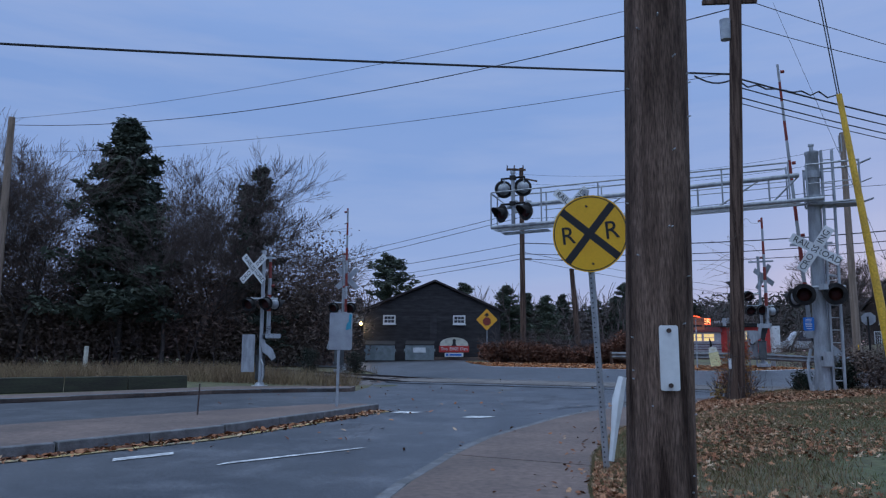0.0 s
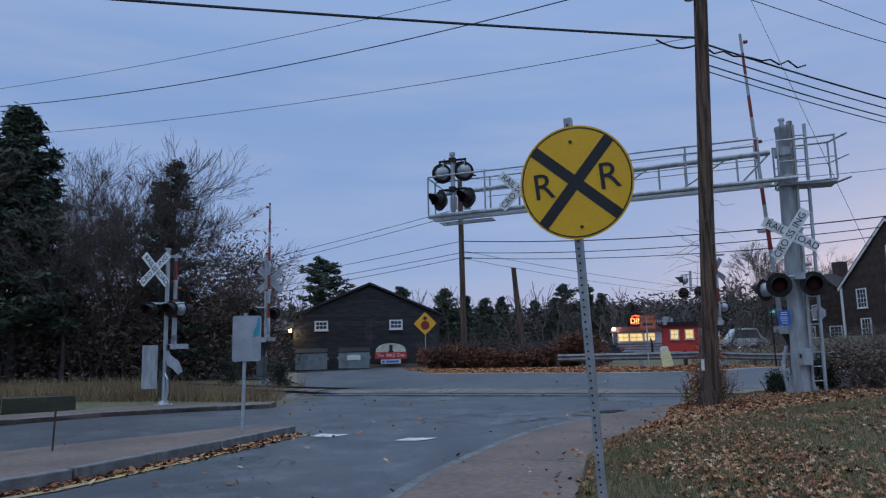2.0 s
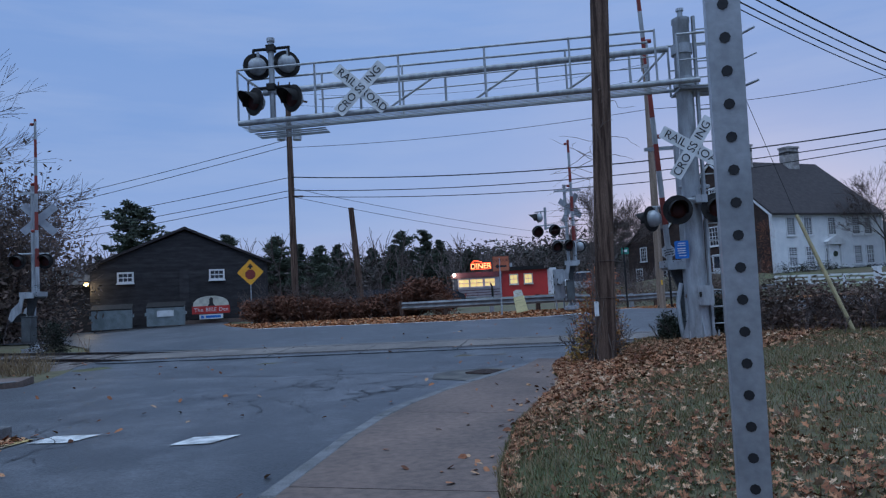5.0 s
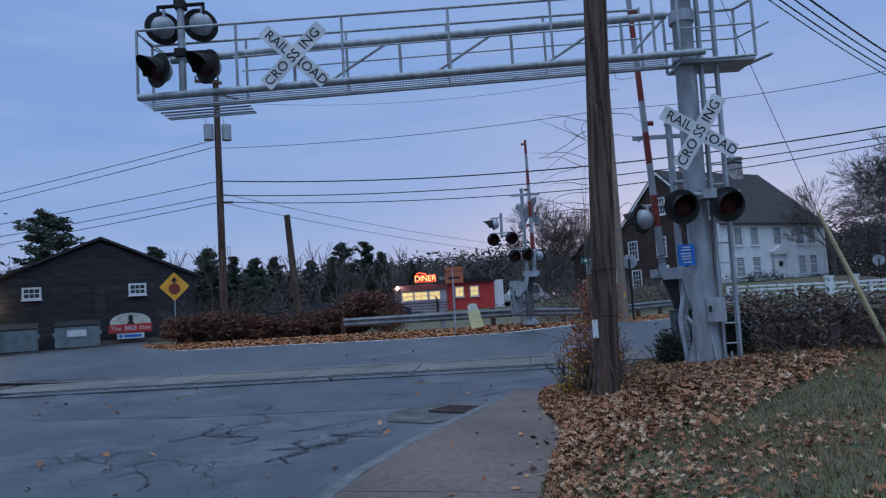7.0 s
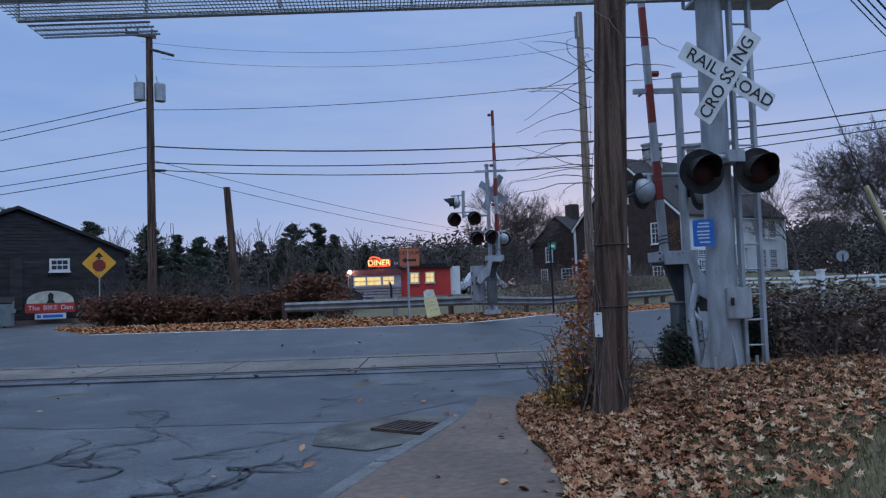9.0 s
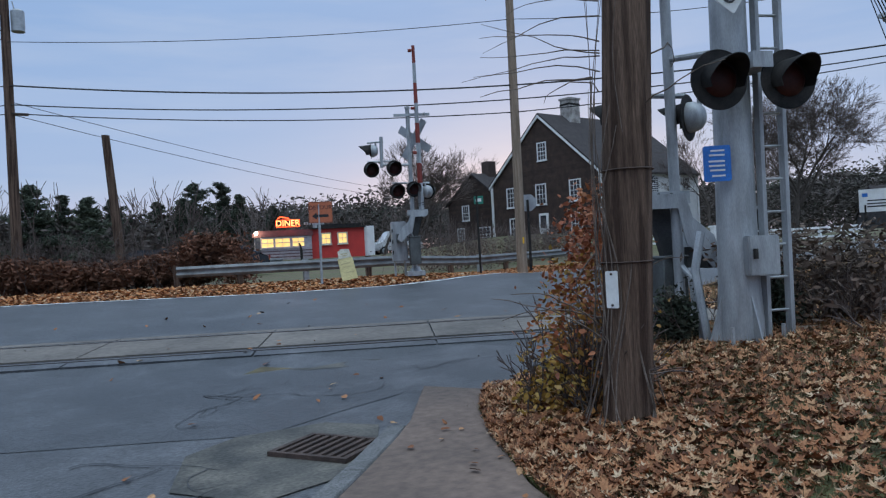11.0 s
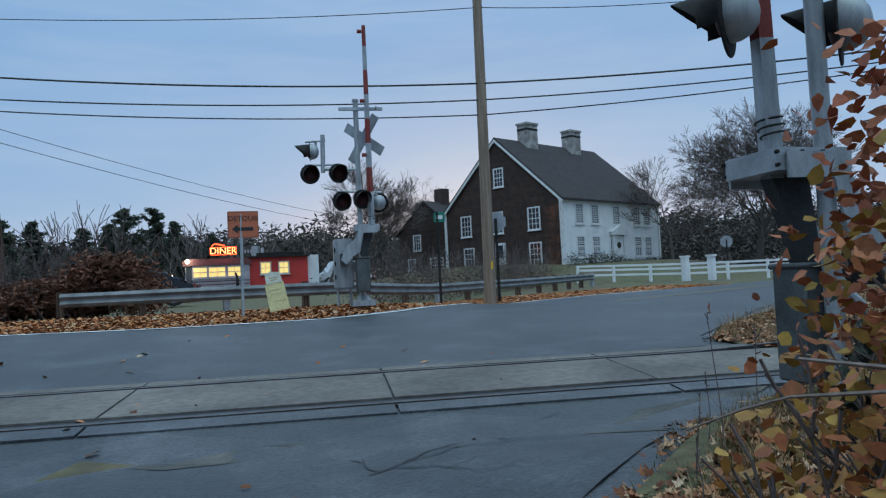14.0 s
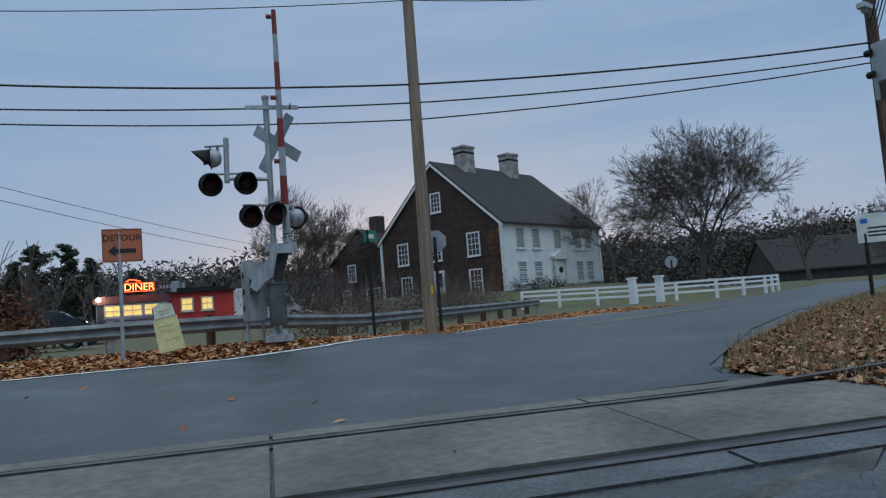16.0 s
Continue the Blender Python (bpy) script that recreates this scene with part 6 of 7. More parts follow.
def barn_span(z):
    if z < BE:
        return (0.0, BW)
    f = (BR - 0.2 - z) / (BR - BE)
    return (BW / 2 - f * BW / 2, BW / 2 + f * BW / 2)


courses(barn, "shingle_course", Matrix.Translation((0, -0.004, 0)), BW, 0.15, barn_span, 0.15, M["shingle"], 0.035)
for side in (0, 1):
    bm = bmesh.new()
    xe, xr = (-0.25, BW / 2 + 0.2) if side == 0 else (BW + 0.25, BW / 2 + 0.2)
    vs = []
    for y in (-0.2, for_y + 0.2):
        vs += [bm.verts.new((xe, y, BE - 0.1)), bm.verts.new((xr, y, BR)), bm.verts.new((xr, y, BR + 0.14)), bm.verts.new((xe, y, BE + 0.04))]
    for f in ((0, 1, 2, 3), (4, 7, 6, 5), (0, 4, 5, 1), (1, 5, 6, 2), (2, 6, 7, 3), (3, 7, 4, 0)):
        bm.faces.new([vs[i] for i in f])
    part("roof", bm, M["roof"], barn)
for x in (1.75, 6.5):
    window(barn, Matrix.Translation((x, -0.05, 2.75)), 0.66, 0.42, 3, 1)
bm = bmesh.new()
box(bm, (4.75, -0.06, 1.9), (0.5, 0.04, 2.4))
part("boarded_door", bm, M["shingle"], barn, "boarded door under the same dark shingles")
bm = bmesh.new()
box(bm, (6.2, -0.15, 0.12), (5.4, 0.3, 0.25))
part("sill_ledge", bm, M["concrete"], barn)
wing2 = thing("barn_annex", Matrix.Translation((-15.5, 52.5, 0.35)) @ Matrix.Rotation(radians(6), 4, "Z"), "low grey-roofed annex beside the barn", "shed")
bm = bmesh.new()
box(bm, (3.6, 3, 1.3), (7.0, 6, 2.8))
part("wall", bm, M["shingle"], wing2)
bm = bmesh.new()
prism(bm, [(-0.2, 2.7), (7.4, 2.7), (7.4, 2.85), (5.0, 3.7), (1.5, 3.7), (-0.2, 2.85)], 6.6, Matrix.Translation((0, 3, 0)))
part("roof", bm, M["sheet"], wing2, "pale grey roof")
bm = bmesh.new()
rod(bm, (6.3, 1, 3.5), (6.3, 1, 4.5), 0.08, n=10)
part("flue", bm, M["rust"], wing2)
bl = thing("wall_lamp", Matrix.Translation((-8.45, 49.4, 2.9)), "lit wall lamp at the barn corner", "lamp")
bm = bmesh.new()
bmesh.ops.create_icosphere(bm, subdivisions=2, radius=0.12)
part("bulb", bm, M["bulb_warm"], bl)
bm = bmesh.new()
box(bm, (0.06, 0.12, 0.12), (0.2, 0.24, 0.06))
part("bracket", bm, M["dark"], bl)
pl = bpy.data.lights.new("barn_lamp", "POINT")
pl.energy, pl.color, pl.shadow_soft_size = 45, (1.0, 0.72, 0.35), 0.15
plo = new("barn_lamp", pl)
plo.location = (-8.45, 49.2, 2.7)

shop = thing("shop_sign", Matrix.Translation((-2.15, 49.72, 0.42)) @ Matrix.Rotation(radians(6), 4, "Z"), "arched shop sign with a red band and lettering on the barn", "sign")
bm = bmesh.new()
pts = [(-0.95, 0.95), (0.95, 0.95)] + [(0.95 * math.cos(a), 1.0 + 0.55 * math.sin(a) ** 0.8) for a in np.linspace(0.12, math.pi - 0.12, 17)]
prism(bm, pts, 0.05, Matrix.Translation((0, -0.1, 0)))
arch = part("arch_panel", bm, M["cream"], shop, "cream arched panel")
bm = bmesh.new()
prism(bm, [(-0.18, 0.98), (0.2, 0.98), (0.1, 1.15), (0.13, 1.38), (0.0, 1.48), (-0.1, 1.36), (-0.08, 1.15)], 0.03, Matrix.Translation((0, -0.13, 0)))
part("dark_shape", bm, M["black"], arch, "plain dark shape")
bm = bmesh.new()
box(bm, (0, -0.12, 0.78), (2.0, 0.06, 0.42))
band = part("name_band", bm, M["redwall"], shop, "red name band")
for s_, x_ in (("The", -0.66), ("BIKE", 0.0), ("Den", 0.66)):
    text_part("lettering", s_, 0.30, M["white"], band, Matrix.Translation((x_, -0.155, 0.78)))
bm = bmesh.new()
box(bm, (0, -0.12, 0.40), (1.25, 0.05, 0.26))
low = part("lower_panel", bm, M["white"], shop)
bm = bmesh.new()
box(bm, (0.1, -0.15, 0.40), (0.8, 0.01, 0.13))
box(bm, (-0.46, -0.15, 0.40), (0.16, 0.01, 0.15))
part("emblem_bar", bm, M["blue"], low)


def dumpster(x, y, z, ang, sgn):
    d = thing("dumpster", Matrix.Translation((x, y, z)) @ Matrix.Rotation(radians(ang), 4, "Z"), "grey steel dumpster with a sloped lid by the barn", "dumpster", "dumpsters")
    bm = bmesh.new()
    prism(bm, [(-0.55, 0.08), (0.55, 0.08), (0.65, 1.0), (-0.6, 1.25)], 1.8, Matrix.Rotation(radians(-90), 4, "Z"))
    part("bin", bm, M["dumpster"], d)
    bm = bmesh.new()
    box(bm, (0, 0, 1.16), (1.86, 1.35, 0.05), Matrix.Rotation(radians(11), 4, "X"))
    part("lid", bm, M["dark"], d)
    for s in (-1, 1):
        bm = bmesh.new()
        box(bm, (s * 0.94, -0.1, 0.7), (0.1, 0.9, 0.16))
        part("fork_pocket", bm, M["dumpster"], d)
    for s in (-0.6, 0.6):
        bm = bmesh.new()
        rod(bm, (s, -0.4, 0.07), (s + 0.06, -0.4, 0.07), 0.08, n=10)
        part("wheel", bm, M["rubber"], d)
    if sgn:
        bm = bmesh.new()
        box(bm, (0, -0.63, 0.75), (0.8, 0.01, 0.4))
        part("label_plate", bm, M["white"], d)
    return d


dumpster(-6.6, 46.6, 0.4, 8, False)
dumpster(-4.2, 47.6, 0.42, 4, True)

# diner: fluted steel car with a lit sign, and a red annex
din = thing("diner", Matrix.Translation((16.3, 68.45, 1.02)) @ Matrix.Rotation(radians(-14.5), 4, "Z"), "small steel diner with lit windows and a red annex", "diner")
bm = bmesh.new()
box(bm, (2.1, 2.0, 0.95), (4.2, 4.0, 1.9))
part("wall", bm, M["steel"], din)
for i in range(7):
    bm = bmesh.new()
    box(bm, (2.1, -0.02, 0.12 + 0.11 * i), (4.2, 0.05, 0.055))
    part("flute", bm, M["maroon" if i % 2 else "steel"], din)
bm = bmesh.new()
prism(bm, [(-0.15, 1.75), (4.3, 1.75), (4.3, 2.05), (4.0, 2.22), (0.2, 2.22), (-0.15, 2.05)], 4.4, Matrix.Translation((0, 2.0, 0)))
part("roof", bm, M["maroon"], din, "dark maroon roof band")
for x, w in ((0.95, 0.85), (2.05, 1.05), (3.2, 0.85)):
    window(din, Matrix.Translation((x, -0.03, 1.3)), w, 0.62, 2, 1, "warm", "steel")
bm = bmesh.new()
box(bm, (0.25, -0.03, 0.95), (0.4, 0.04, 1.6))
part("door", bm, M["glass"], din, "glass entrance door")
bm = bmesh.new()
box(bm, (6.15, 2.3, 1.1), (4.15, 4.0, 2.25), Matrix.Rotation(radians(0), 4, "Z"))
ann = part("annex_wall", bm, M["redwall"], din, "bright red annex wall")
bm = bmesh.new()
box(bm, (6.15, 2.2, 2.25), (4.4, 4.3, 0.1))
part("annex_roof", bm, M["dark"], din)
bm = bmesh.new()
box(bm, (6.4, 1.0, 2.45), (3.3, 0.6, 0.22))
part("roof_duct", bm, M["dark"], din)
for x in (5.3, 6.55):
    window(din, Matrix.Translation((x, 0.27, 1.45)), 0.6, 0.72, 2, 2, "warm", "cream")
bm = bmesh.new()
box(bm, (8.65, 2.3, 1.15), (0.8, 3.4, 2.3))
part("white_store", bm, M["clap"], din, "white lean-to")
bm = bmesh.new()
rod(bm, (5.2, 1.6, 2.3), (5.2, 1.6, 2.95), 0.12, n=10)
rod(bm, (4.75, 2.0, 2.3), (4.75, 2.0, 3.1), 0.3, 0.3, 12)
part("vent", bm, M["galv"], din)
bm = bmesh.new()
box(bm, (2.5, 0.2, 2.72), (1.75, 0.12, 0.48))
sg = part("sign_box", bm, M["dark"], din, "dark roof sign box")
text_part("neon_letters", "DINER", 0.62, M["neon_core"], sg, Matrix.Translation((2.5, 0.1, 2.72)), "glowing orange-red letters")
bm = bmesh.new()
for z in (2.47, 2.98):
    rod(bm, (1.65, 0.12, z), (3.35, 0.12, z), 0.025, n=6)
for x in (1.65, 3.35):
    rod(bm, (x, 0.12, 2.47), (x, 0.12, 2.98), 0.025, n=6)
part("neon_tube", bm, M["neon"], sg, "glowing red outline tube")
bm = bmesh.new()
pipe(bm, [(1.75, 0.1, 3.08), (1.95, 0.1, 3.22), (2.25, 0.1, 3.18), (2.6, 0.1, 3.08)], 0.045, 6)
part("neon_script", bm, M["neon"], sg)
bm = bmesh.new()
for i in range(6):
    box(bm, (3.75 + 0.2 * i, 0.1, 2.66), (0.12, 0.05, 0.2))
part("dark_letter_bar", bm, M["sheet"], sg)
bm = bmesh.new()
bmesh.ops.create_icosphere(bm, subdivisions=2, radius=0.14, matrix=Matrix.Translation((0.15, -0.3, 2.05)))
part("entrance_lamp", bm, M["bulb"], din, "bright lamp by the entrance")
for x, e, c in ((0.15, 60, (1.0, 0.85, 0.6)), (2.5, 40, (1.0, 0.25, 0.1))):
    pl = bpy.data.lights.new("diner_lamp", "POINT")
    pl.energy, pl.color, pl.shadow_soft_size = e, c, 0.2
    o_ = new("diner_lamp", pl)
    o_.location = din.matrix_world @ Vector((x, -0.7, 2.1 if x < 1 else 2.75))
pst = thing("dark_post", Matrix.Translation(din.matrix_world @ Vector((3.3, -2.0, -0.02))), "dark slim post in front of the diner", "post")
bm = bmesh.new()
pipe(bm, [(0, 0, -0.05), (0.0, 0, 0.6), (-0.03, 0, 0.9), (-0.12, 0, 1.2)], [0.09, 0.10, 0.08, 0.05], 8)
part("shaft", bm, M["dark"], pst)


def car(x, y, z, ang, paint, label, van=False):
    c = thing("parked_car", Matrix.Translation((x, y, z)) @ Matrix.Rotation(radians(ang), 4, "Z"), label, "car", "parked cars")
    bm = bmesh.new()
    h = 1.9 if van else 1.42
    o = [(-2.15, 0.35), (-2.2, 0.75), (-1.95, 0.95), (-1.5, 1.0), (-1.15, h - 0.05), (-0.6, h), (0.8, h), (1.35, 1.02), (2.05, 0.9), (2.25, 0.65), (2.2, 0.35)]
    prism(bm, o, 1.75)
    bmesh.ops.bevel(bm, geom=[e for e in bm.edges], offset=0.09, segments=2, affect="EDGES")
    part("body", bm, paint, c)
    for s in (-1, 1):
        bm = bmesh.new()
        prism(bm, [(-1.3, 1.02), (-1.05, h - 0.12), (0.72, h - 0.12), (1.15, 1.02)], 0.02, Matrix.Translation((0, s * 0.885, 0)))
        part("side_window", bm, M["glass"], c)
        for wx in (-1.35, 1.35):
            bm = bmesh.new()
            rod(bm, (wx, s * 0.7, 0.32), (wx, s * 0.9, 0.32), 0.33, n=20)
            ty = part("tyre", bm, M["rubber"], c)
            bm = bmesh.new()
            rod(bm, (wx, s * 0.9, 0.32), (wx, s * 0.915, 0.32), 0.2, n=14)
            part("rim", bm, M["galv"], ty)
        bm = bmesh.new()
        box(bm, (2.2, s * 0.65, 0.72), (0.08, 0.3, 0.12))
        part("headlight", bm, M["white"], c)
        bm = bmesh.new()
        box(bm, (-2.17, s * 0.68, 0.8), (0.08, 0.25, 0.14))
        part("tail_light", bm, M["red"], c)
    return c


car(10.2, 49.5, ground_z(10.2, 49.5), 165, M["car_dark"], "dark parked car behind the hedge")
car(7.6, 52.5, ground_z(7.6, 52.5), 160, M["car_dark"], "dark parked car behind the hedge")
car(28.5, 70.0, ground_z(28.5, 70), 175, M["car_white"], "white van parked beside the diner", True)
car(13.0, 60.5, ground_z(13.0, 60.5), 172, M["car_dark"], "dark parked car near the guardrail")

# white rail fence in front of the house
fen = thing("rail_fence", Matrix(), "white painted rail fence by the house", "fence")
FL = [(32.0, 47.2), (33.3, 46.0), (35.6, 43.0), (36.4, 42.0), (38.5, 39.8), (42, 39.6), (46, 41)]
for x, y in resample(FL, 1.9):
    bm = bmesh.new()
    box(bm, (x, y, ground_z(x, y) + 0.42), (0.12, 0.12, 0.95))
    part("post", bm, M["clap"], fen)
for (x0, y0), (x1, y1) in zip(FL, FL[1:]):
    for z in (0.35, 0.62, 0.84):
        bm = bmesh.new()
        p, q = Vector((x0, y0, ground_z(x0, y0) + z)), Vector((x1, y1, ground_z(x1, y1) + z))
        t = (q - p).to_track_quat("X", "Z").to_matrix().to_4x4()
        box(bm, (p + q) / 2, ((q - p).length, 0.035, 0.11), t)
        part("rail", bm, M["clap"], fen)
for x, y in ((35.6, 43.0), (36.4, 42.0)):
    bm = bmesh.new()
    box(bm, (x, y, ground_z(x, y) + 0.55), (0.3, 0.3, 1.3))
    box(bm, (x, y, ground_z(x, y) + 1.22), (0.4, 0.4, 0.1))
    part("gate_pier", bm, M["clap"], fen, "thick white gate pier")

# timber barrier and white post across the road on the left
bar = thing("timber_barrier", Matrix(), "low mossy timber barrier beside the far sidewalk", "barrier")
for i in range(9):
    x0, y0 = -22.2 + 1.48 * i, 15.4 + 0.93 * i
    bm = bmesh.new()
    p, q = Vector((x0, y0, 0.08)), Vector((x0 + 1.465, y0 + 0.92, 0.08))
    box(bm, (p + q) / 2, ((q - p).length, 0.25, 0.45), (q - p).to_track_quat("X", "Z").to_matrix().to_4x4())
    bmesh.ops.bevel(bm, geom=bm.edges[:], offset=0.02, segments=1, affect="EDGES")
    part("timber", bm, M["wood_wall"], bar)
bm = bmesh.new()
rod(bm, (-16.5, 30.6, -0.15), (-16.45, 30.6, 1.25), 0.09, n=10)
solo("marker_post", bm, M["cream"], "weathered white marker post in dry grass", "post")

yl = thing("yard_lamp", Matrix.Translation((-12.6, 52.0, 0.3)), "bright white yard lamp on a thin post", "lamp")
bm = bmesh.new()
rod(bm, (0, 0.05, -0.1), (0, 0.05, 3.6), 0.06, 0.04, 8)
part("post", bm, M["pole"], yl)
bm = bmesh.new()
bmesh.ops.create_icosphere(bm, subdivisions=2, radius=0.12, matrix=Matrix.Translation((0.05, -0.1, 3.55)))
part("bulb", bm, M["bulb"], yl)

# far roofs past the bend
for x, y, w, d, h in ((78, 58, 11, 7, 2.4), (92, 56, 10, 7, 2.6)):
    fh = thing("far_house", Matrix.Translation((x, y, 1.0)) @ Matrix.Rotation(radians(-35), 4, "Z"), "dark low house among far trees", "house", "far houses")
    gable_house(fh, w, d, -0.5, h - 1.2, h + 2, M["shingle"], M["roof"])

# ---- trees and plants ----


def branch_mesh(segs, sides=4):
    """Tapered tubes along (p, q, r0, r1) segments, as arrays."""
    P = np.array([s[0] for s in segs], float)
    Q = np.array([s[1] for s in segs], float)
    R0 = np.array([s[2] for s in segs])
    R1 = np.array([s[3] for s in segs])
    D = Q - P
    D /= np.maximum(np.linalg.norm(D, axis=1, keepdims=True), 1e-9)
    up = np.where(np.abs(D[:, 2:3]) < 0.9, np.array([[0, 0, 1.0]]), np.array([[1.0, 0, 0]]))
    X = np.cross(D, up)
    X /= np.linalg.norm(X, axis=1, keepdims=True)
    Y = np.cross(X, D)
    vs = []
    for k in range(sides):
        a = 2 * math.pi * k / sides
        o = X * math.cos(a) + Y * math.sin(a)
        vs.append(P + o * R0[:, None])
        vs.append(Q + o * R1[:, None])
    V = np.stack(vs, 1).reshape(-1, 3)
    n = len(segs)
    base = np.arange(n) * sides * 2
    F = []
    for k in range(sides):
        j = (k + 1) % sides
        F.append(np.stack([base + 2 * k, base + 2 * j, base + 2 * j + 1, base + 2 * k + 1], 1))
    return V, np.concatenate(F)


def fast_mesh(name, V, F, material, smooth=True):
    me = bpy.data.meshes.new(name)
    n, k = F.shape
    me.vertices.add(len(V))
    me.vertices.foreach_set("co", np.asarray(V, np.float32).ravel())
    me.loops.add(n * k)
    me.loops.foreach_set("vertex_index", F.astype(np.int32).ravel())
    me.polygons.add(n)
    me.polygons.foreach_set("loop_start", np.arange(0, n * k, k, dtype=np.int32))
    me.update(calc_edges=True)
    me.validate()
    me.materials.append(material)
    if smooth:
        me.shade_smooth()
    return me


def grow(rng, p, d, length, r, depth, segs, droop=0.0, spread=0.6, kids=(3, 5), thin=0.004):
    k = 4 if depth > 1 else 3
    pts = [p]
    for i in range(k):
        d = d + Vector((rng.gauss(0, 0.13), rng.gauss(0, 0.13), rng.gauss(0.02, 0.1) - droop))
        d.normalize()
        q = p + d * (length / k)
        ra, rb = r * (1 - 0.55 * i / k), r * (1 - 0.55 * (i + 1) / k)
        segs.append((p[:], q[:], max(ra, thin), max(rb, thin)))
        p = q
        pts.append((p, d.copy(), rb))
    if depth == 0:
        return
    n = rng.randint(*kids)
    for j in range(n):
        f = rng.uniform(0.35, 1.0)
        b, bd, br = pts[1 + min(k - 1, int(f * k))]
        axis = Vector((rng.gauss(0, 1), rng.gauss(0, 1), rng.gauss(0, 0.6))).normalized()
        nd = (bd + axis * spread).normalized()
        grow(rng, b, nd, length * rng.uniform(0.5, 0.78), br * rng.uniform(0.5, 0.75), depth - 1, segs, droop, spread, kids, thin)
    b, bd, br = pts[-1]
    grow(rng, b, bd, length * 0.7, br * 0.85, depth - 1, segs, droop, spread, kids, thin)


def bare_tree(x, y, z, h, seed, label, r=0.2, depth=5, spread=0.65, thin=0.008, stems=1, group="bare trees", kids=(3, 4)):
    rng = random.Random(seed)
    t = thing("bare_tree", Matrix.Translation((x, y, z)), label, "tree", group)
    segs = []
    for s in range(stems):
        d = Vector((rng.gauss(0, 0.12 + 0.15 * (stems > 1)), rng.gauss(0, 0.12 + 0.15 * (stems > 1)), 1)).normalized()
        grow(rng, Vector((0.2 * s, 0, -0.1)), d, h * 0.38, r, depth, segs, 0.0, spread, kids, thin)
    big = [s for s in segs if s[2] > thin * 2.2]
    small = [s for s in segs if s[2] <= thin * 2.2]
    o = new("trunk", fast_mesh("trunk", *branch_mesh(big, 6), M["bark"]))
    o.parent = t
    if small:
        o = new("crown", fast_mesh("crown", *branch_mesh(small, 3), M["twig"]))
        o.parent = t
        o["label"] = "fine bare twigs"
    return t


def tufts(rng, C, N, size, n_per, flat=0.5, fat=0.35):
    """Small pointed leaf quads scattered about centres C."""
    n = len(C) * n_per
    c = np.repeat(C, n_per, 0) + rng.normal(0, 1, (n, 3)) * N
    a = rng.normal(0, 1, (n, 3))
    a[:, 2] *= flat
    a /= np.linalg.norm(a, axis=1, keepdims=True)
    b = np.cross(a, rng.normal(0, 1, (n, 3)))
    b /= np.maximum(np.linalg.norm(b, axis=1, keepdims=True), 1e-6)
    s = size * rng.uniform(0.6, 1.3, (n, 1))
    if fat > 0.5:
        d = np.cross(a, b) * 0.18
        V = np.stack([c - a * s, c + (-a * 0.45 + b * fat + d) * s, c + (a * 0.35 + b * fat * 0.75 + d) * s, c + a * s * 1.1, c + (a * 0.35 - b * fat * 0.75 + d) * s, c + (-a * 0.45 - b * fat + d) * s], 1).reshape(-1, 3)
        return V, np.arange(n * 6).reshape(-1, 6)
    V = np.stack([c - a * s, c + b * s * fat, c + a * s, c - b * s * fat], 1).reshape(-1, 3)
    F = np.arange(n * 4).reshape(-1, 4)
    return V, F


def conifer(x, y, z, h, seed, label, wide=0.2, start=0.15, group="conifers", dense=1.0, leaf=0.2, flat_top=False):
    rng = np.random.default_rng(seed)
    t = thing("conifer", Matrix.Translation((x, y, z)), label, "tree", group)
    segs = [((0, 0, -0.2), (rng.normal(0, 0.1), 0, h * 0.6), 0.016 * h, 0.009 * h), ((0, 0, h * 0.6), (0, 0, h), 0.009 * h, 0.01)]
    C = []
    n = int(h * 5 * dense)
    lump = rng.uniform(0.55, 1.25, 12)
    for i in range(n):
        f = start + (1 - start) * (i / n) ** 0.9
        a = rng.uniform(0, 6.28)
        L_ = h * wide * ((1 - f) / (1 - start)) ** 0.85 * lump[int(a * 1.9) % 12] * rng.uniform(0.6, 1.2) + 0.15
        if flat_top:
            L_ = h * wide * (0.18 + 0.82 * math.sin(math.pi * (0.12 + 0.86 * (f - start) / (1 - start)) ** 0.8)) * lump[int(a * 1.9) % 12] * rng.uniform(0.3, 1.15)
        p = np.array((0, 0, h * f))
        up = rng.uniform(0.05, 0.4) if f > 0.5 else rng.uniform(-0.2, 0.25)
        q = p + L_ * np.array((math.cos(a), math.sin(a), up))
        segs.append((p, q, 0.004 * h * (1 - f) + 0.01, 0.006))
        side = np.array((-math.sin(a), math.cos(a), 0))
        for k in range(2, 8):
            c = p + (q - p) * (k / 7.0)
            w_ = 0.28 * L_ * (1 - 0.6 * k / 7)
            for j in range(2):
                C.append(c + side * rng.normal(0, w_) + np.array((0, 0, rng.normal(0, 0.05 * L_))))
    o = new("trunk", fast_mesh("trunk", *branch_mesh(segs, 5), M["bark"]))
    o.parent = t
    V, F = tufts(rng, np.array(C), np.array((0.17, 0.17, 0.09)) * (0.5 + h * 0.05), leaf, int(12 * dense), 0.45)
    o = new("crown", fast_mesh("crown", V, F, M["needle"], False))
    o.parent = t
    o["label"] = "dark green needle boughs"
    return t


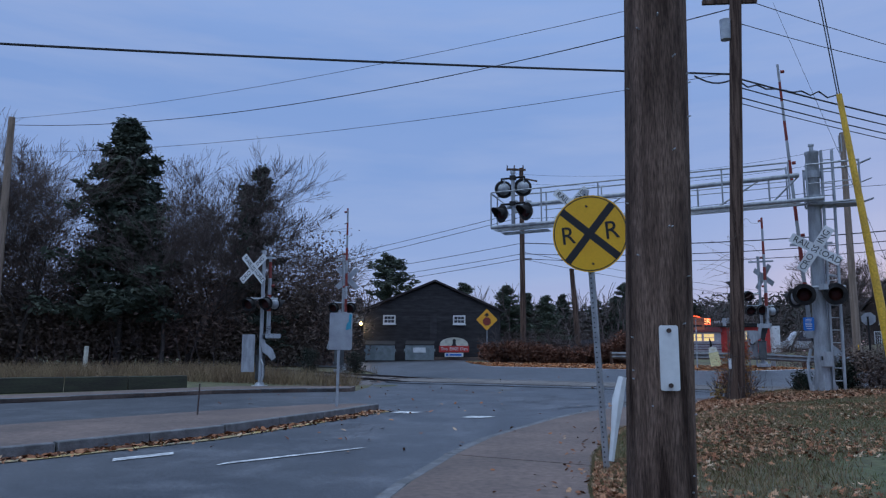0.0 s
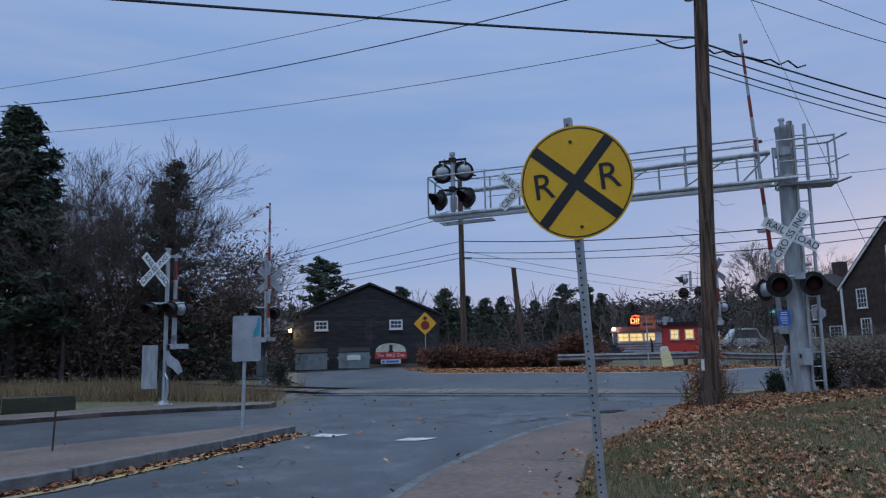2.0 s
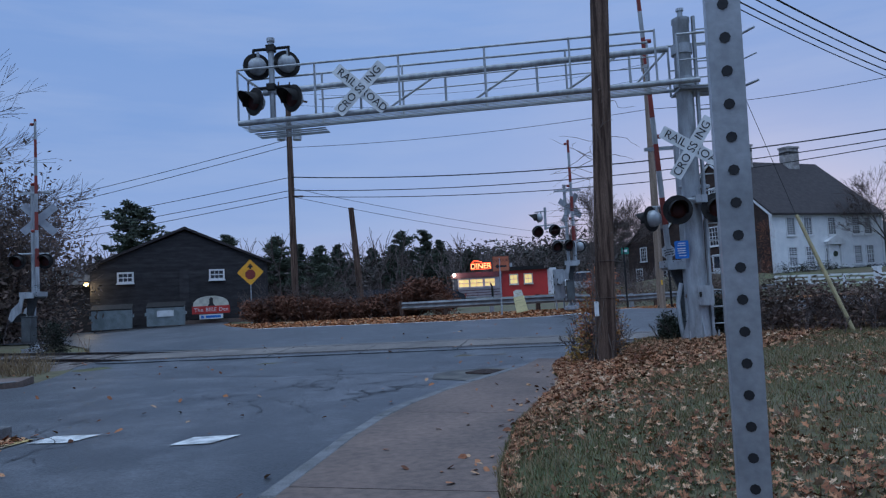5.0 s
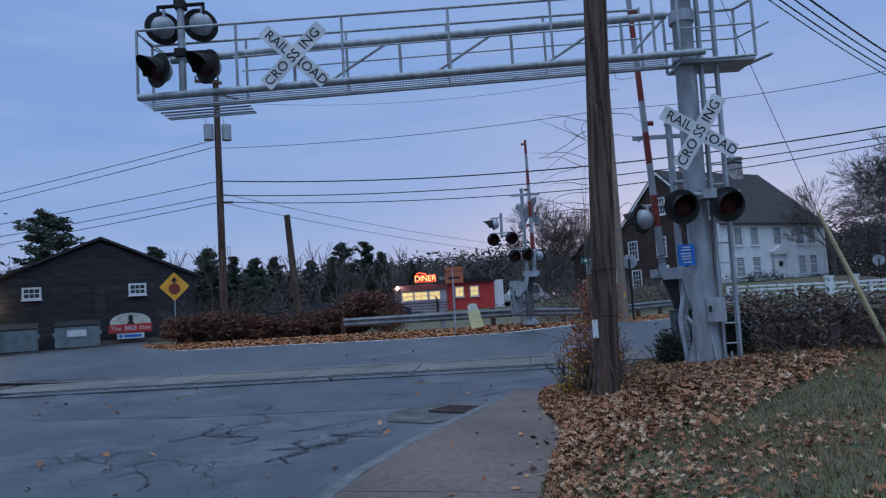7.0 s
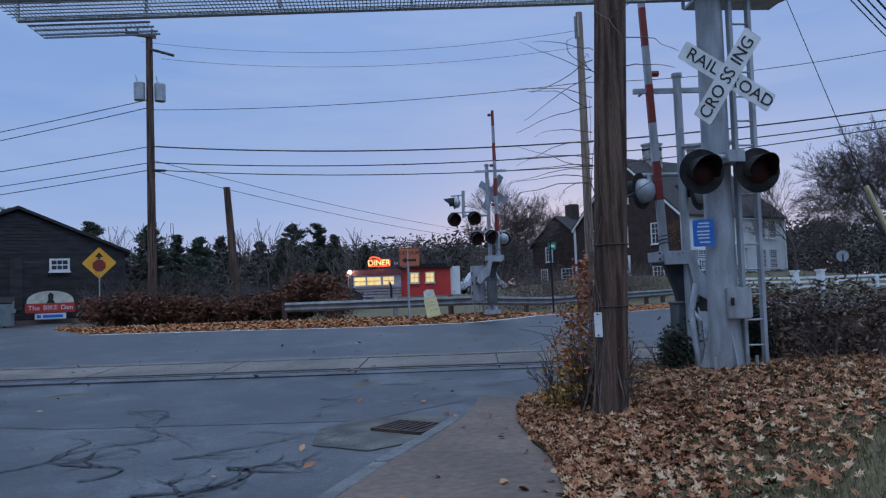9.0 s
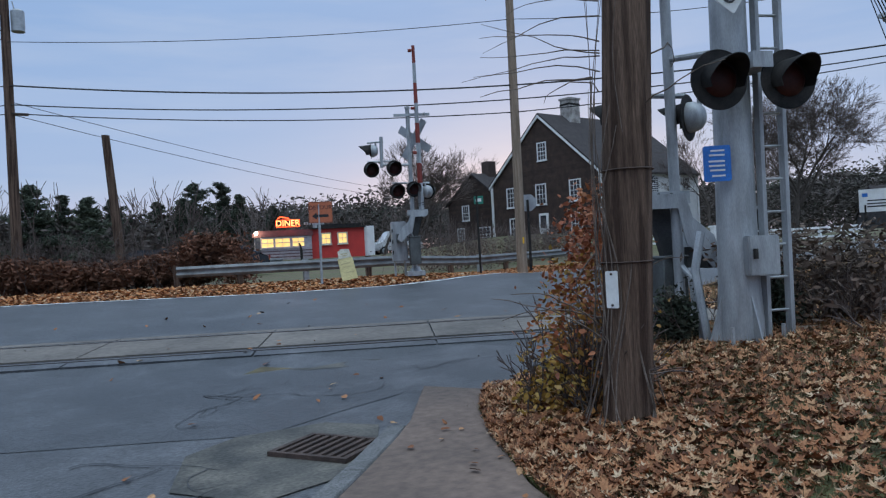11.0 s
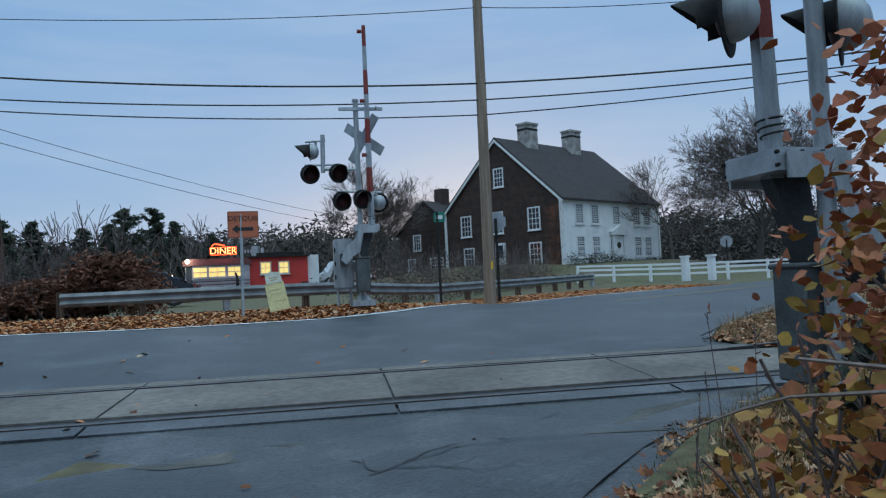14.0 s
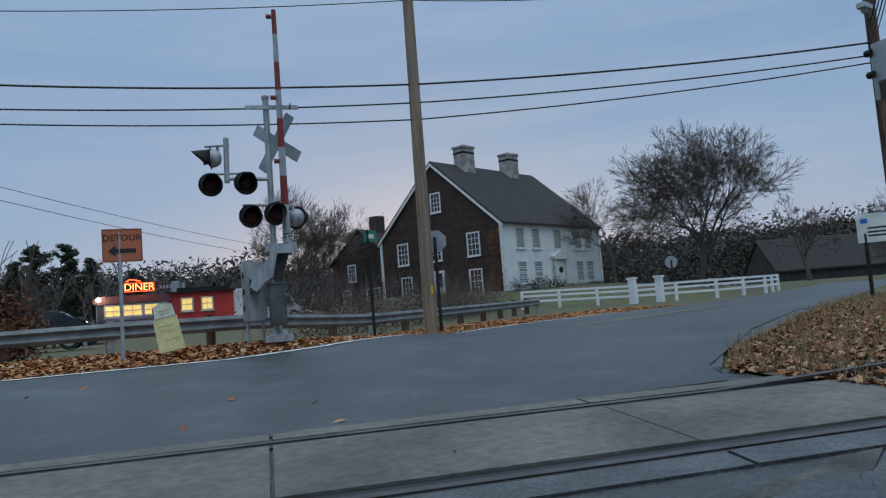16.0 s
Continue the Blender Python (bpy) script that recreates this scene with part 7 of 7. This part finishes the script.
# clump on the left: pine, bare trees, thicket
conifer(-18.3, 36.3, -0.1, 13.1, 3, "tall dark pine above the thicket", 0.27, 0.2, dense=1.8, leaf=0.2)
conifer(-12.3, 39.6, 0.0, 11.3, 8, "dark ragged pine beside the gate", 0.24, 0.05, dense=0.75, leaf=0.17)
conifer(-14.3, 43, 0.0, 11.0, 9, "dark ragged pine beside the gate", 0.18, 0.15, dense=0.9, leaf=0.18)
for i, (x, y, h) in enumerate(((-15.6, 39.6, 12.4), (-16.6, 41, 10.8), (-15.9, 38.2, 9.0), (-22.8, 35, 11.5), (-26, 33, 12.0), (-30, 32, 11.5), (-20.5, 39, 10), (-34, 28, 12), (-16, 36.5, 9), (-24.5, 38, 11.5), (-28, 36, 12), (-16.2, 40.3, 12.9), (-17.6, 39.5, 11))):
    bare_tree(x, y, -0.1, h, 20 + i, "tall bare tree in the roadside thicket", 0.14, 5, 0.6, 0.007, kids=(3, 5))


def scatter(name, label, category, pts, material, size, n_per, spread, kind="stuff", seed=1, flat=0.6, twigs=0, twig_h=1.5, twig_mat="twig", group="", fat=0.35):
    rng = np.random.default_rng(seed)
    V, F = tufts(rng, np.array(pts, float), np.array(spread), size, n_per, flat, fat)
    if twigs:
        t = thing(name, Matrix(), label, category, group, kind)
        o = new("leaves", fast_mesh("leaves", V, F, material, False))
        o.parent = t
        segs = []
        r2 = random.Random(seed)
        for i in range(twigs):
            p = Vector(pts[r2.randrange(len(pts))])
            p = Vector((p.x + r2.gauss(0, spread[0]), p.y + r2.gauss(0, spread[1]), ground_z(p.x, p.y)))
            d = Vector((r2.gauss(0, 0.35), r2.gauss(0, 0.35), 1)).normalized()
            grow(r2, p, d, twig_h * r2.uniform(0.5, 1.0), 0.012, 2, segs, 0, 0.55, (2, 3), 0.004)
        o = new("stem_tangle", fast_mesh("stem_tangle", *branch_mesh(segs, 3), M[twig_mat]))
        o.parent = t
        return t
    return tagged(new(name, fast_mesh(name, V, F, material, False)), label, category, group, kind)


rr_ = random.Random(5)
pts = []
for i in range(1500):
    f = rr_.random()
    x = -40 + 31.5 * f
    y = 27.5 + 12.5 * f + rr_.uniform(0, 7)
    pts.append((x, y, rr_.uniform(0.3, 1) ** 1.3 * rr_.uniform(1.5, 7.5)))
scatter("thicket", "dense brown leafless thicket along the railway", "thicket", pts, M["thicket"], 0.13, 80, (0.8, 0.8, 0.7), seed=2)
segs = []
for i in range(260):
    f = rr_.random()
    p = Vector((-40 + 31.5 * f, 27.2 + 12 * f + rr_.uniform(0, 6), -0.1))
    grow(rr_, p, Vector((rr_.gauss(0, 0.2), rr_.gauss(0, 0.2), 1)).normalized(), rr_.uniform(1.6, 3.4), 0.04, 3, segs, 0, 0.6, (2, 3), 0.010)
tagged(new("undergrowth", fast_mesh("undergrowth", *branch_mesh(segs, 3), M["twig"])), "tangle of bare stems along the railway", "thicket", kind="stuff")

# far woods behind everything: single conifers and a belt
k = 0
for x, y, h in ((4.0, 92, 9.2), (-3.5, 88, 8.6), (-12, 90, 8.2), (-18, 95, 8.2), (13, 96, 8.6), (17, 99, 9.6), (22, 98, 8.6), (8.5, 94, 8.5), (27, 103, 8.5), (-25, 95, 8.5), (-7.5, 93, 8.5), (6, 84, 7.5), (14.5, 90, 8.4), (19.5, 95, 9.2), (1.5, 90, 9)):
    conifer(x, y, 1.0, h * (0.78 + 0.05 * (k * 7 % 4)), 60 + k, "dark pine in the far woods", 0.27 + 0.05 * (k % 3), 0.12 + 0.04 * (k % 4), "far pines", 1.5, 0.15, flat_top=(k % 4 == 1))
    k += 1
conifer(-10.5, 74, 0.9, 9.6, 77, "spreading flat-topped pine behind the barn", 0.36, 0.55, "far pines", 0.9, 0.24, flat_top=True)
rr_ = random.Random(9)
pts = []
for i in range(5200):
    a = rr_.uniform(-75, 75)
    d = rr_.uniform(78, 118) if a < 8 else rr_.uniform(100, 150)
    x, y = 4 + d * math.sin(radians(a)), 12 + d * math.cos(radians(a))
    if 25 < x < 62 and y < 95:
        continue
    hmax = 4.9 + 1.6 * noise.noise((x * 0.07, y * 0.07, 0)) + rr_.uniform(-1.0, 1.2)
    if a > 8:
        hmax += 2.6
    pts.append((x, y, 0.6 + max(1.0, hmax) * rr_.random() ** 0.7))
scatter("far_woods", "brown and grey leafless woods in the distance", "woods", pts, M["woods"], 0.36, 44, (1.5, 1.5, 0.7), seed=3)
pts2 = []
for i in range(2600):
    a = rr_.uniform(-80, 80)
    d = rr_.uniform(125, 150) if a < 8 else rr_.uniform(150, 190)
    x, y = 4 + d * math.sin(radians(a)), 12 + d * math.cos(radians(a))
    h = 7.2 + 1.6 * noise.noise((x * 0.05, y * 0.05, 3)) + (3.4 if a > 8 else 0)
    pts2.append((x, y, 0.6 + h * rr_.random() ** 0.6))
scatter("far_ridge", "dark evergreen ridge along the horizon", "woods", pts2, M["needle"], 0.55, 60, (2.2, 2.2, 0.9), seed=4)
segs = []
for i in range(420):
    a = rr_.uniform(-60, 45)
    d = rr_.uniform(74, 100)
    x, y = 4 + d * math.sin(radians(a)), 12 + d * math.cos(radians(a))
    if 25 < x < 62 and y < 95:
        continue
    grow(rr_, Vector((x, y, 0.6)), Vector((rr_.gauss(0, 0.1), rr_.gauss(0, 0.1), 1)).normalized(), rr_.uniform(2.5, 4.2), 0.11, 2, segs, 0, 0.5, (2, 3), 0.03)
tagged(new("far_stems", fast_mesh("far_stems", *branch_mesh(segs, 3), M["twig"])), "bare trunks of the distant woods", "woods", kind="stuff")

# trees round the house
bare_tree(50.4, 49.0, 0.5, 11.3, 101, "broad bare maple beside the house", 0.30, 6, 0.8, 0.009, 2, kids=(3, 4))
bare_tree(46.8, 53.0, 1.0, 9.2, 102, "bare twisted tree beside the house", 0.18, 5, 0.7, 0.009)
bare_tree(30.0, 70, 1.0, 9.5, 103, "slender bare tree behind the house", 0.14, 5, 0.5, 0.009, 2)
bare_tree(26.5, 68, 1.0, 8.5, 104, "slender bare tree behind the house", 0.13, 5, 0.5, 0.009)
bare_tree(33.5, 76, 1.0, 9.5, 105, "slender bare tree behind the house", 0.15, 5, 0.5, 0.009)
bare_tree(42, 84, 1.0, 11.5, 106, "reddish bare tree behind the house roof", 0.22, 5, 0.65, 0.010)
bare_tree(64, 48, 1.0, 7, 107, "bare tree near the bend", 0.22, 5, 0.7, 0.010)
bare_tree(72, 44, 1.0, 8, 108, "bare tree near the bend", 0.22, 5, 0.7, 0.010)
bare_tree(60, 60, 1.0, 8, 109, "bare tree past the house", 0.2, 5, 0.7, 0.010)

# hedge in front of the lot
pts = []
rr_ = random.Random(12)
for i in range(900):
    f = rr_.random()
    x, y = 0.3 + 8.2 * f, 41.8 - 3.6 * f
    hh = 0.82 + 0.15 * math.sin(f * 9) + (0.5 * math.sin(math.pi * (f - 0.78) / 0.22) if f > 0.78 else 0)
    pts.append((x + rr_.gauss(0, 0.25), y + rr_.gauss(0, 0.35), ground_z(x, y) + hh * rr_.random() ** 0.6))
scatter("hedge", "russet clipped hedge along the verge", "hedge", pts, M["hedge"], 0.09, 60, (0.2, 0.2, 0.1), seed=6, twigs=180, twig_h=1.0)

# creeper bush behind the pole, russet above and yellow below
bush = ([], [])
for i in range(330):
    a = rr_.uniform(0, 6.28)
    z = rr_.random() ** 1.1 * 1.36
    rad = 0.40 * math.sqrt(rr_.random()) * (1.0 - 0.62 * z / 1.4)
    p = (6.62 + 0.16 * z + 1.15 * rad * math.cos(a), 18.92 - 0.06 * z + 1.15 * rad * math.sin(a), 0.0 + z * 1.06)
    bush[0 if z + rr_.gauss(0, 0.22) > 0.8 else 1].append(p)
for i in range(26):
    bush[0].append((6.5 + rr_.gauss(0, 0.1), 18.85 + rr_.gauss(0, 0.12), 0.3 + rr_.random() * 0.8))
scatter("creeper_bush", "russet autumn creeper bush climbing behind the pole", "shrub", bush[0], M["shrub_leaf"], 0.022, 11, (0.07, 0.07, 0.08), kind="", seed=7, twigs=26, twig_h=0.5, fat=0.62)
scatter("creeper_bush", "yellow-leaved undergrowth at the foot of the pole", "shrub", bush[1], M["shrub_yellow"], 0.022, 13, (0.08, 0.08, 0.08), kind="", seed=17, twigs=18, twig_h=0.35, fat=0.62)
# dark bushes right of the signal mast
pts = []
for i in range(330):
    f = rr_.random()
    x, y = 9.75 + 2.6 * f, 19.75 - 1.5 * f
    pts.append((x + rr_.gauss(0, 0.3), y + rr_.gauss(0, 0.4), ground_z(x, y) + (0.95 - 0.15 * f) * rr_.random() ** 0.7))
scatter("bramble", "low brown bramble beside the signal mast", "shrub", pts, M["thicket"], 0.05, 22, (0.14, 0.14, 0.1), seed=8, twigs=200, twig_h=0.4)
for x, y, s in ((8.62, 19.95, 0.42), (-6.9, 31.2, 0.9), (-4.9, 31.0, 0.8), (9.6, 19.7, 0.6)):
    pts = [(x + rr_.gauss(0, 0.2 * s), y + rr_.gauss(0, 0.2 * s), ground_z(x, y) + s * 1.1 * rr_.random()) for i in range(70)]
    scatter("evergreen_shrub", "small dark evergreen shrub beside the signal", "shrub", pts, M["evergreen"], 0.035, 60, (0.1 * s, 0.1 * s, 0.09), kind="", seed=int(90 + x), twigs=6, twig_h=0.35, group="evergreen shrubs")
# dry weed stalks at the gravel edge
segs = []
for x, y, h in ((7.55, 20.1, 0.8), (7.72, 20.05, 0.72), (7.62, 20.3, 0.45), (8.1, 20.6, 0.4), (7.3, 20.0, 0.35)):
    p = Vector((x, y, ground_z(x, y)))
    d = Vector((rr_.gauss(0, 0.06), rr_.gauss(0, 0.06), 1))
    for i in range(8):
        d += Vector((rr_.gauss(0, 0.05), rr_.gauss(0, 0.05), 0))
        q = p + d.normalized() * h / 8
        segs.append((p[:], q[:], 0.005 - 0.0004 * i, 0.0046 - 0.0004 * i))
        p = q
    for k in range(9):
        b_ = p - d.normalized() * rr_.uniform(0, 0.14)
        e_ = b_ + Vector((rr_.gauss(0, 0.012), rr_.gauss(0, 0.012), rr_.uniform(0.0, 0.03)))
        segs.append((b_[:], e_[:], 0.004, 0.002))
tagged(new("weed_stems", fast_mesh("weed_stems", *branch_mesh(segs, 4), M["twig"])), "tall dry weed stalks at the gravel edge", "weeds", kind="stuff")
bm = bmesh.new()
pipe(bm, [(9.6, 19.4, 0.22), (10.2, 18.9, 0.24), (10.9, 18.5, 0.2), (11.9, 17.9, 0.16)], [0.03, 0.026, 0.022, 0.012], 6)
solo("fallen_branch", bm, M["pole_pale"], "pale fallen branch in the grass", "branch")


# brown brush between the guardrail and the house
pts = []
for i in range(520):
    f = rr_.random()
    x, y = 15.5 + 15.5 * f, 39.2 + 9.5 * f
    pts.append((x + rr_.gauss(0, 0.9), y + rr_.gauss(0, 0.7), ground_z(x, y) + (0.7 + 0.6 * noise.noise((x, 0, 4))) * rr_.random() ** 0.7 * 1.3))
scatter("roadside_brush", "brown leafless brush behind the guardrail", "brush", pts, M["thicket"], 0.06, 18, (0.3, 0.3, 0.15), seed=55, twigs=260, twig_h=1.1)
pts = []
for i in range(160):
    a = rr_.uniform(0, 12.0)
    pts.append((37.83 + 0.985 * a + rr_.gauss(0, 0.3), 53.6 + 0.174 * a + rr_.gauss(0, 0.3), 1.35 + rr_.random() * (0.9 if a < 5 else 0.5)))
scatter("foundation_shrubs", "dark clipped shrubs along the house front", "shrub", pts, M["evergreen"], 0.07, 30, (0.2, 0.2, 0.15), seed=56)
pts = []
for i in range(90):
    pts.append((37.75 - 0.174 * 0.4 * i / 10 + rr_.gauss(0, 0.1), 54.6 + 0.985 * 1.2 * rr_.random(), 1.6 + rr_.random() ** 1.4 * 4.0))
scatter("wall_ivy", "russet ivy leaves climbing the corner of the gable", "ivy", pts, M["shrub_leaf"], 0.05, 12, (0.15, 0.2, 0.2), seed=57)


# grass and leaves
def blades(name, label, material, n, place, h, w, seed):
    rng = np.random.default_rng(seed)
    P = place(rng, n)
    n = len(P)
    a = rng.uniform(0, 6.28, n)
    lean = rng.normal(0, 0.35, (n, 2))
    H = h * rng.uniform(0.5, 1.3, n)
    sx, sy = np.cos(a) * w, np.sin(a) * w
    V = np.zeros((n, 3, 3))
    V[:, 0] = P + np.stack([sx, sy, np.zeros(n)], 1)
    V[:, 1] = P - np.stack([sx, sy, np.zeros(n)], 1)
    V[:, 2] = P + np.stack([lean[:, 0] * H, lean[:, 1] * H, H], 1)
    return tagged(new(name, fast_mesh(name, V.reshape(-1, 3), np.arange(n * 3).reshape(-1, 3), material, False)), label, "grass", kind="stuff")


def gz_arr(x, y):
    return np.array([ground_z(a, b) for a, b in zip(x, y)])


def walk_edge(y):
    return np.interp(y, [p[1] for p in WALK_R], [p[0] for p in WALK_R])


def lawn_place(rng, n):
    y = rng.uniform(5.5, 20.0, n)
    x = walk_edge(y) + rng.uniform(0, 1, n) ** 1.4 * 11.0
    keep = (x + y * 0.9 < 30) & (np.vectorize(lambda u, v: noise.noise((u * 0.5, v * 0.5, 7)))(x, y) > -0.28 + rng.uniform(-0.2, 0.2, n))
    x, y = x[keep], y[keep]
    return np.stack([x, y, gz_arr(x, y) + 0.055], 1)


blades("grass", "short green and straw-coloured lawn grass", M["grass"], 110000, lawn_place, 0.05, 0.005, 31)


def verge_left(rng, n):
    f = rng.uniform(0, 1, n)
    x = -40 + 36 * f
    y = 24.3 + rng.uniform(0, 5, n) + np.maximum(0, (f - 0.2)) * 2.5
    s = (x - TC.x) * TN.x + (y - TC.y) * TN.y
    keep = np.abs(s) > 1.5
    x, y = x[keep], y[keep]
    return np.stack([x, y, gz_arr(x, y) - 0.05], 1)


blades("dry_grass", "tall straw-coloured dry grass along the railway", M["dry_grass"], 34000, verge_left, 0.5, 0.012, 32)


def leaf_scatter(name, label, place, n, size, seed, material="litter", lobed=False):
    rng = np.random.default_rng(seed)
    P = place(rng, n)
    n = len(P)
    a = rng.uniform(0, 6.28, n)
    s = size * rng.uniform(0.55, 1.3, n)
    t = rng.normal(0, 0.6, (n, 2))
    ux, uy = np.cos(a), np.sin(a)
    if lobed:
        shape = [(-1, 0.0, 0.0), (-0.5, 0.25, 0.15), (-0.55, 0.8, 0.5), (0.05, 0.4, 0.2), (0.45, 0.75, 0.45), (0.5, 0.25, 0.15), (1.1, 0.0, 0.3), (0.5, -0.25, 0.15), (0.4, -0.8, 0.45), (0.0, -0.4, 0.2), (-0.55, -0.75, 0.5), (-0.5, -0.2, 0.15)]
    else:
        shape = [(-1, 0.0, 0.0), (-0.35, 0.55, 0.25), (0.5, 0.4, 0.3), (1.0, 0.0, 0.1), (0.5, -0.45, 0.3), (-0.35, -0.5, 0.2)]
    nv = len(shape)
    V = np.zeros((n, nv, 3))
    for k, (lx, ly, lz) in enumerate(shape):
        V[:, k, 0] = P[:, 0] + (ux * lx - uy * ly) * s
        V[:, k, 1] = P[:, 1] + (uy * lx + ux * ly) * s
        V[:, k, 2] = P[:, 2] + (np.abs(lz * 0.8) + lx * t[:, 0] * 0.6 + ly * t[:, 1] * 0.6) * s + 0.05 * s
    F = np.arange(n * nv).reshape(-1, nv)
    return tagged(new(name, fast_mesh(name, V.reshape(-1, 3), F, M[material], False)), label, "leaves", kind="stuff")


def litter_lawn(rng, n):
    y = rng.uniform(5.5, 20.4, n)
    x = walk_edge(y) + rng.uniform(0, 1, n) ** 2.0 * 9.0 + 0.05
    nz = np.vectorize(lambda u, v: noise.noise((u * 0.6, v * 0.6, 2)))(x, y)
    near = ((x - walk_edge(y)) < (0.12 + np.maximum(0, y - 14) * 0.42) * rng.uniform(0.35, 1.5, n)) & (rng.random(n) < np.clip((y - 9) / 9, 0.15, 0.6))
    keep = near | ((nz + rng.uniform(-0.4, 0.4, n) > 0.04) & (rng.random(n) < 0.72))
    x, y = x[keep], y[keep]
    return np.stack([x, y, gz_arr(x, y) + 0.075], 1)


leaf_scatter("fallen_leaves", "brown fallen leaves scattered over the lawn", litter_lawn, 52000, 0.030, 41, "litter", True)
blades("straw", "straw-coloured dead grass among the leaves", M["dry_grass"], 70000, lawn_place, 0.07, 0.004, 33)


def litter_pole(rng, n):
    y = 15.0 + rng.beta(2.2, 1.2, n) * 5.2
    x = walk_edge(y) + 0.02 + rng.uniform(0, 1, n) ** 1.9 * (1.2 + (y - 15.0) * 1.15)
    return np.stack([x, y, gz_arr(x, y) + 0.09], 1)


leaf_scatter("pole_leaves", "drift of orange-brown leaves round the pole", litter_pole, 12500, 0.037, 48, "litter", True)


def litter_rim(rng, n):
    """Along the ragged end of the lawn by the railway."""
    E = np.array([(6.3, 19.45), (6.95, 19.8), (8.2, 20.5), (9.5, 21.2), (11.0, 21.4), (12.3, 21.6)])
    i = rng.integers(0, 5, n)
    p = E[i] + (E[i + 1] - E[i]) * rng.uniform(0, 1, n)[:, None]
    o = rng.normal(-0.12, 0.20, n)
    x, y = p[:, 0] - 0.45 * o, p[:, 1] + 0.9 * o
    return np.stack([x, y, gz_arr(x, y) + np.clip(0.055 - o * 0.3, 0.012, 0.10)], 1)


leaf_scatter("rim_leaves", "brown leaves and debris along the end of the lawn", litter_rim, 7500, 0.04, 58, "litter", True)
blades("rim_grass", "ragged green grass at the end of the lawn", M["grass"], 6500, litter_rim, 0.065, 0.004, 59)
blades("rim_straw", "dead grass at the end of the lawn", M["dry_grass"], 4000, litter_rim, 0.07, 0.003, 60)


def litter_verge(rng, n):
    f = rng.uniform(0, 1, n)
    x = -1 + 30 * f
    edge = np.interp(x, [p[0] for p in FAR_EDGE[::-1]], [p[1] for p in FAR_EDGE[::-1]])
    y = edge + 0.05 + rng.uniform(0, 1, n) ** 1.2 * 3.6
    return np.stack([x, y, gz_arr(x, y) - 0.03], 1)


leaf_scatter("verge_leaves", "drift of orange-brown leaves along the verge", litter_verge, 42000, 0.06, 42, "litter_orange")


def litter_gutter(rng, n):
    f = rng.uniform(0, 1, n)
    i = rng.integers(0, 6, n)
    A = np.array(ISL[:7])
    p = A[i] + (A[i + 1] - A[i]) * f[:, None]
    x = p[:, 0] + np.abs(rng.normal(0, 0.16, n)) + 0.02
    y = p[:, 1] - np.abs(rng.normal(0, 0.16, n)) - 0.02
    return np.stack([x, y, gz_arr(x, y) + 0.004], 1)


leaf_scatter("gutter_leaves", "brown leaves gathered against the island kerb", litter_gutter, 2600, 0.055, 43)


def litter_road(rng, n):
    x, y = rng.uniform(-6, 20, n), rng.uniform(10, 30, n)
    keep = (x < np.interp(y, [p[1] for p in KERB], [p[0] for p in KERB]) + (y > 19.3) * 4)
    x, y = x[keep], y[keep]
    return np.stack([x, y, gz_arr(x, y) + 0.014], 1)


leaf_scatter("road_leaves", "a few single leaves blown over the road", litter_road, 420, 0.045, 44)


def litter_walk(rng, n):
    y = rng.uniform(6, 19.5, n)
    x = walk_edge(y) - np.abs(rng.normal(0, 0.22, n)) - (rng.random(n) < 0.15) * rng.uniform(0, 1, n)
    return np.stack([x, y, gz_arr(x, y) + 0.08], 1)


leaf_scatter("walk_leaves", "leaves lying along the edge of the sidewalk", litter_walk, 130, 0.035, 45)


def litter_bank(rng, n):
    f = rng.uniform(0, 1, n)
    x = 7.0 + 20 * f
    y = np.interp(x, [7, 9.5, 12, 12.6, 14, 21, 27], [19.9, 21.4, 21.9, 24.0, 24.8, 26.9, 28.8]) - rng.uniform(0, 1, n) ** 1.3 * 3.4
    return np.stack([x, y, gz_arr(x, y) + 0.03], 1)


leaf_scatter("bank_leaves", "leaves and litter on the gravel bank by the railway", litter_bank, 22000, 0.045, 46)
blades("bank_grass", "straw-coloured grass on the bank by the gate", M["dry_grass"], 9000, litter_bank, 0.16, 0.006, 47)
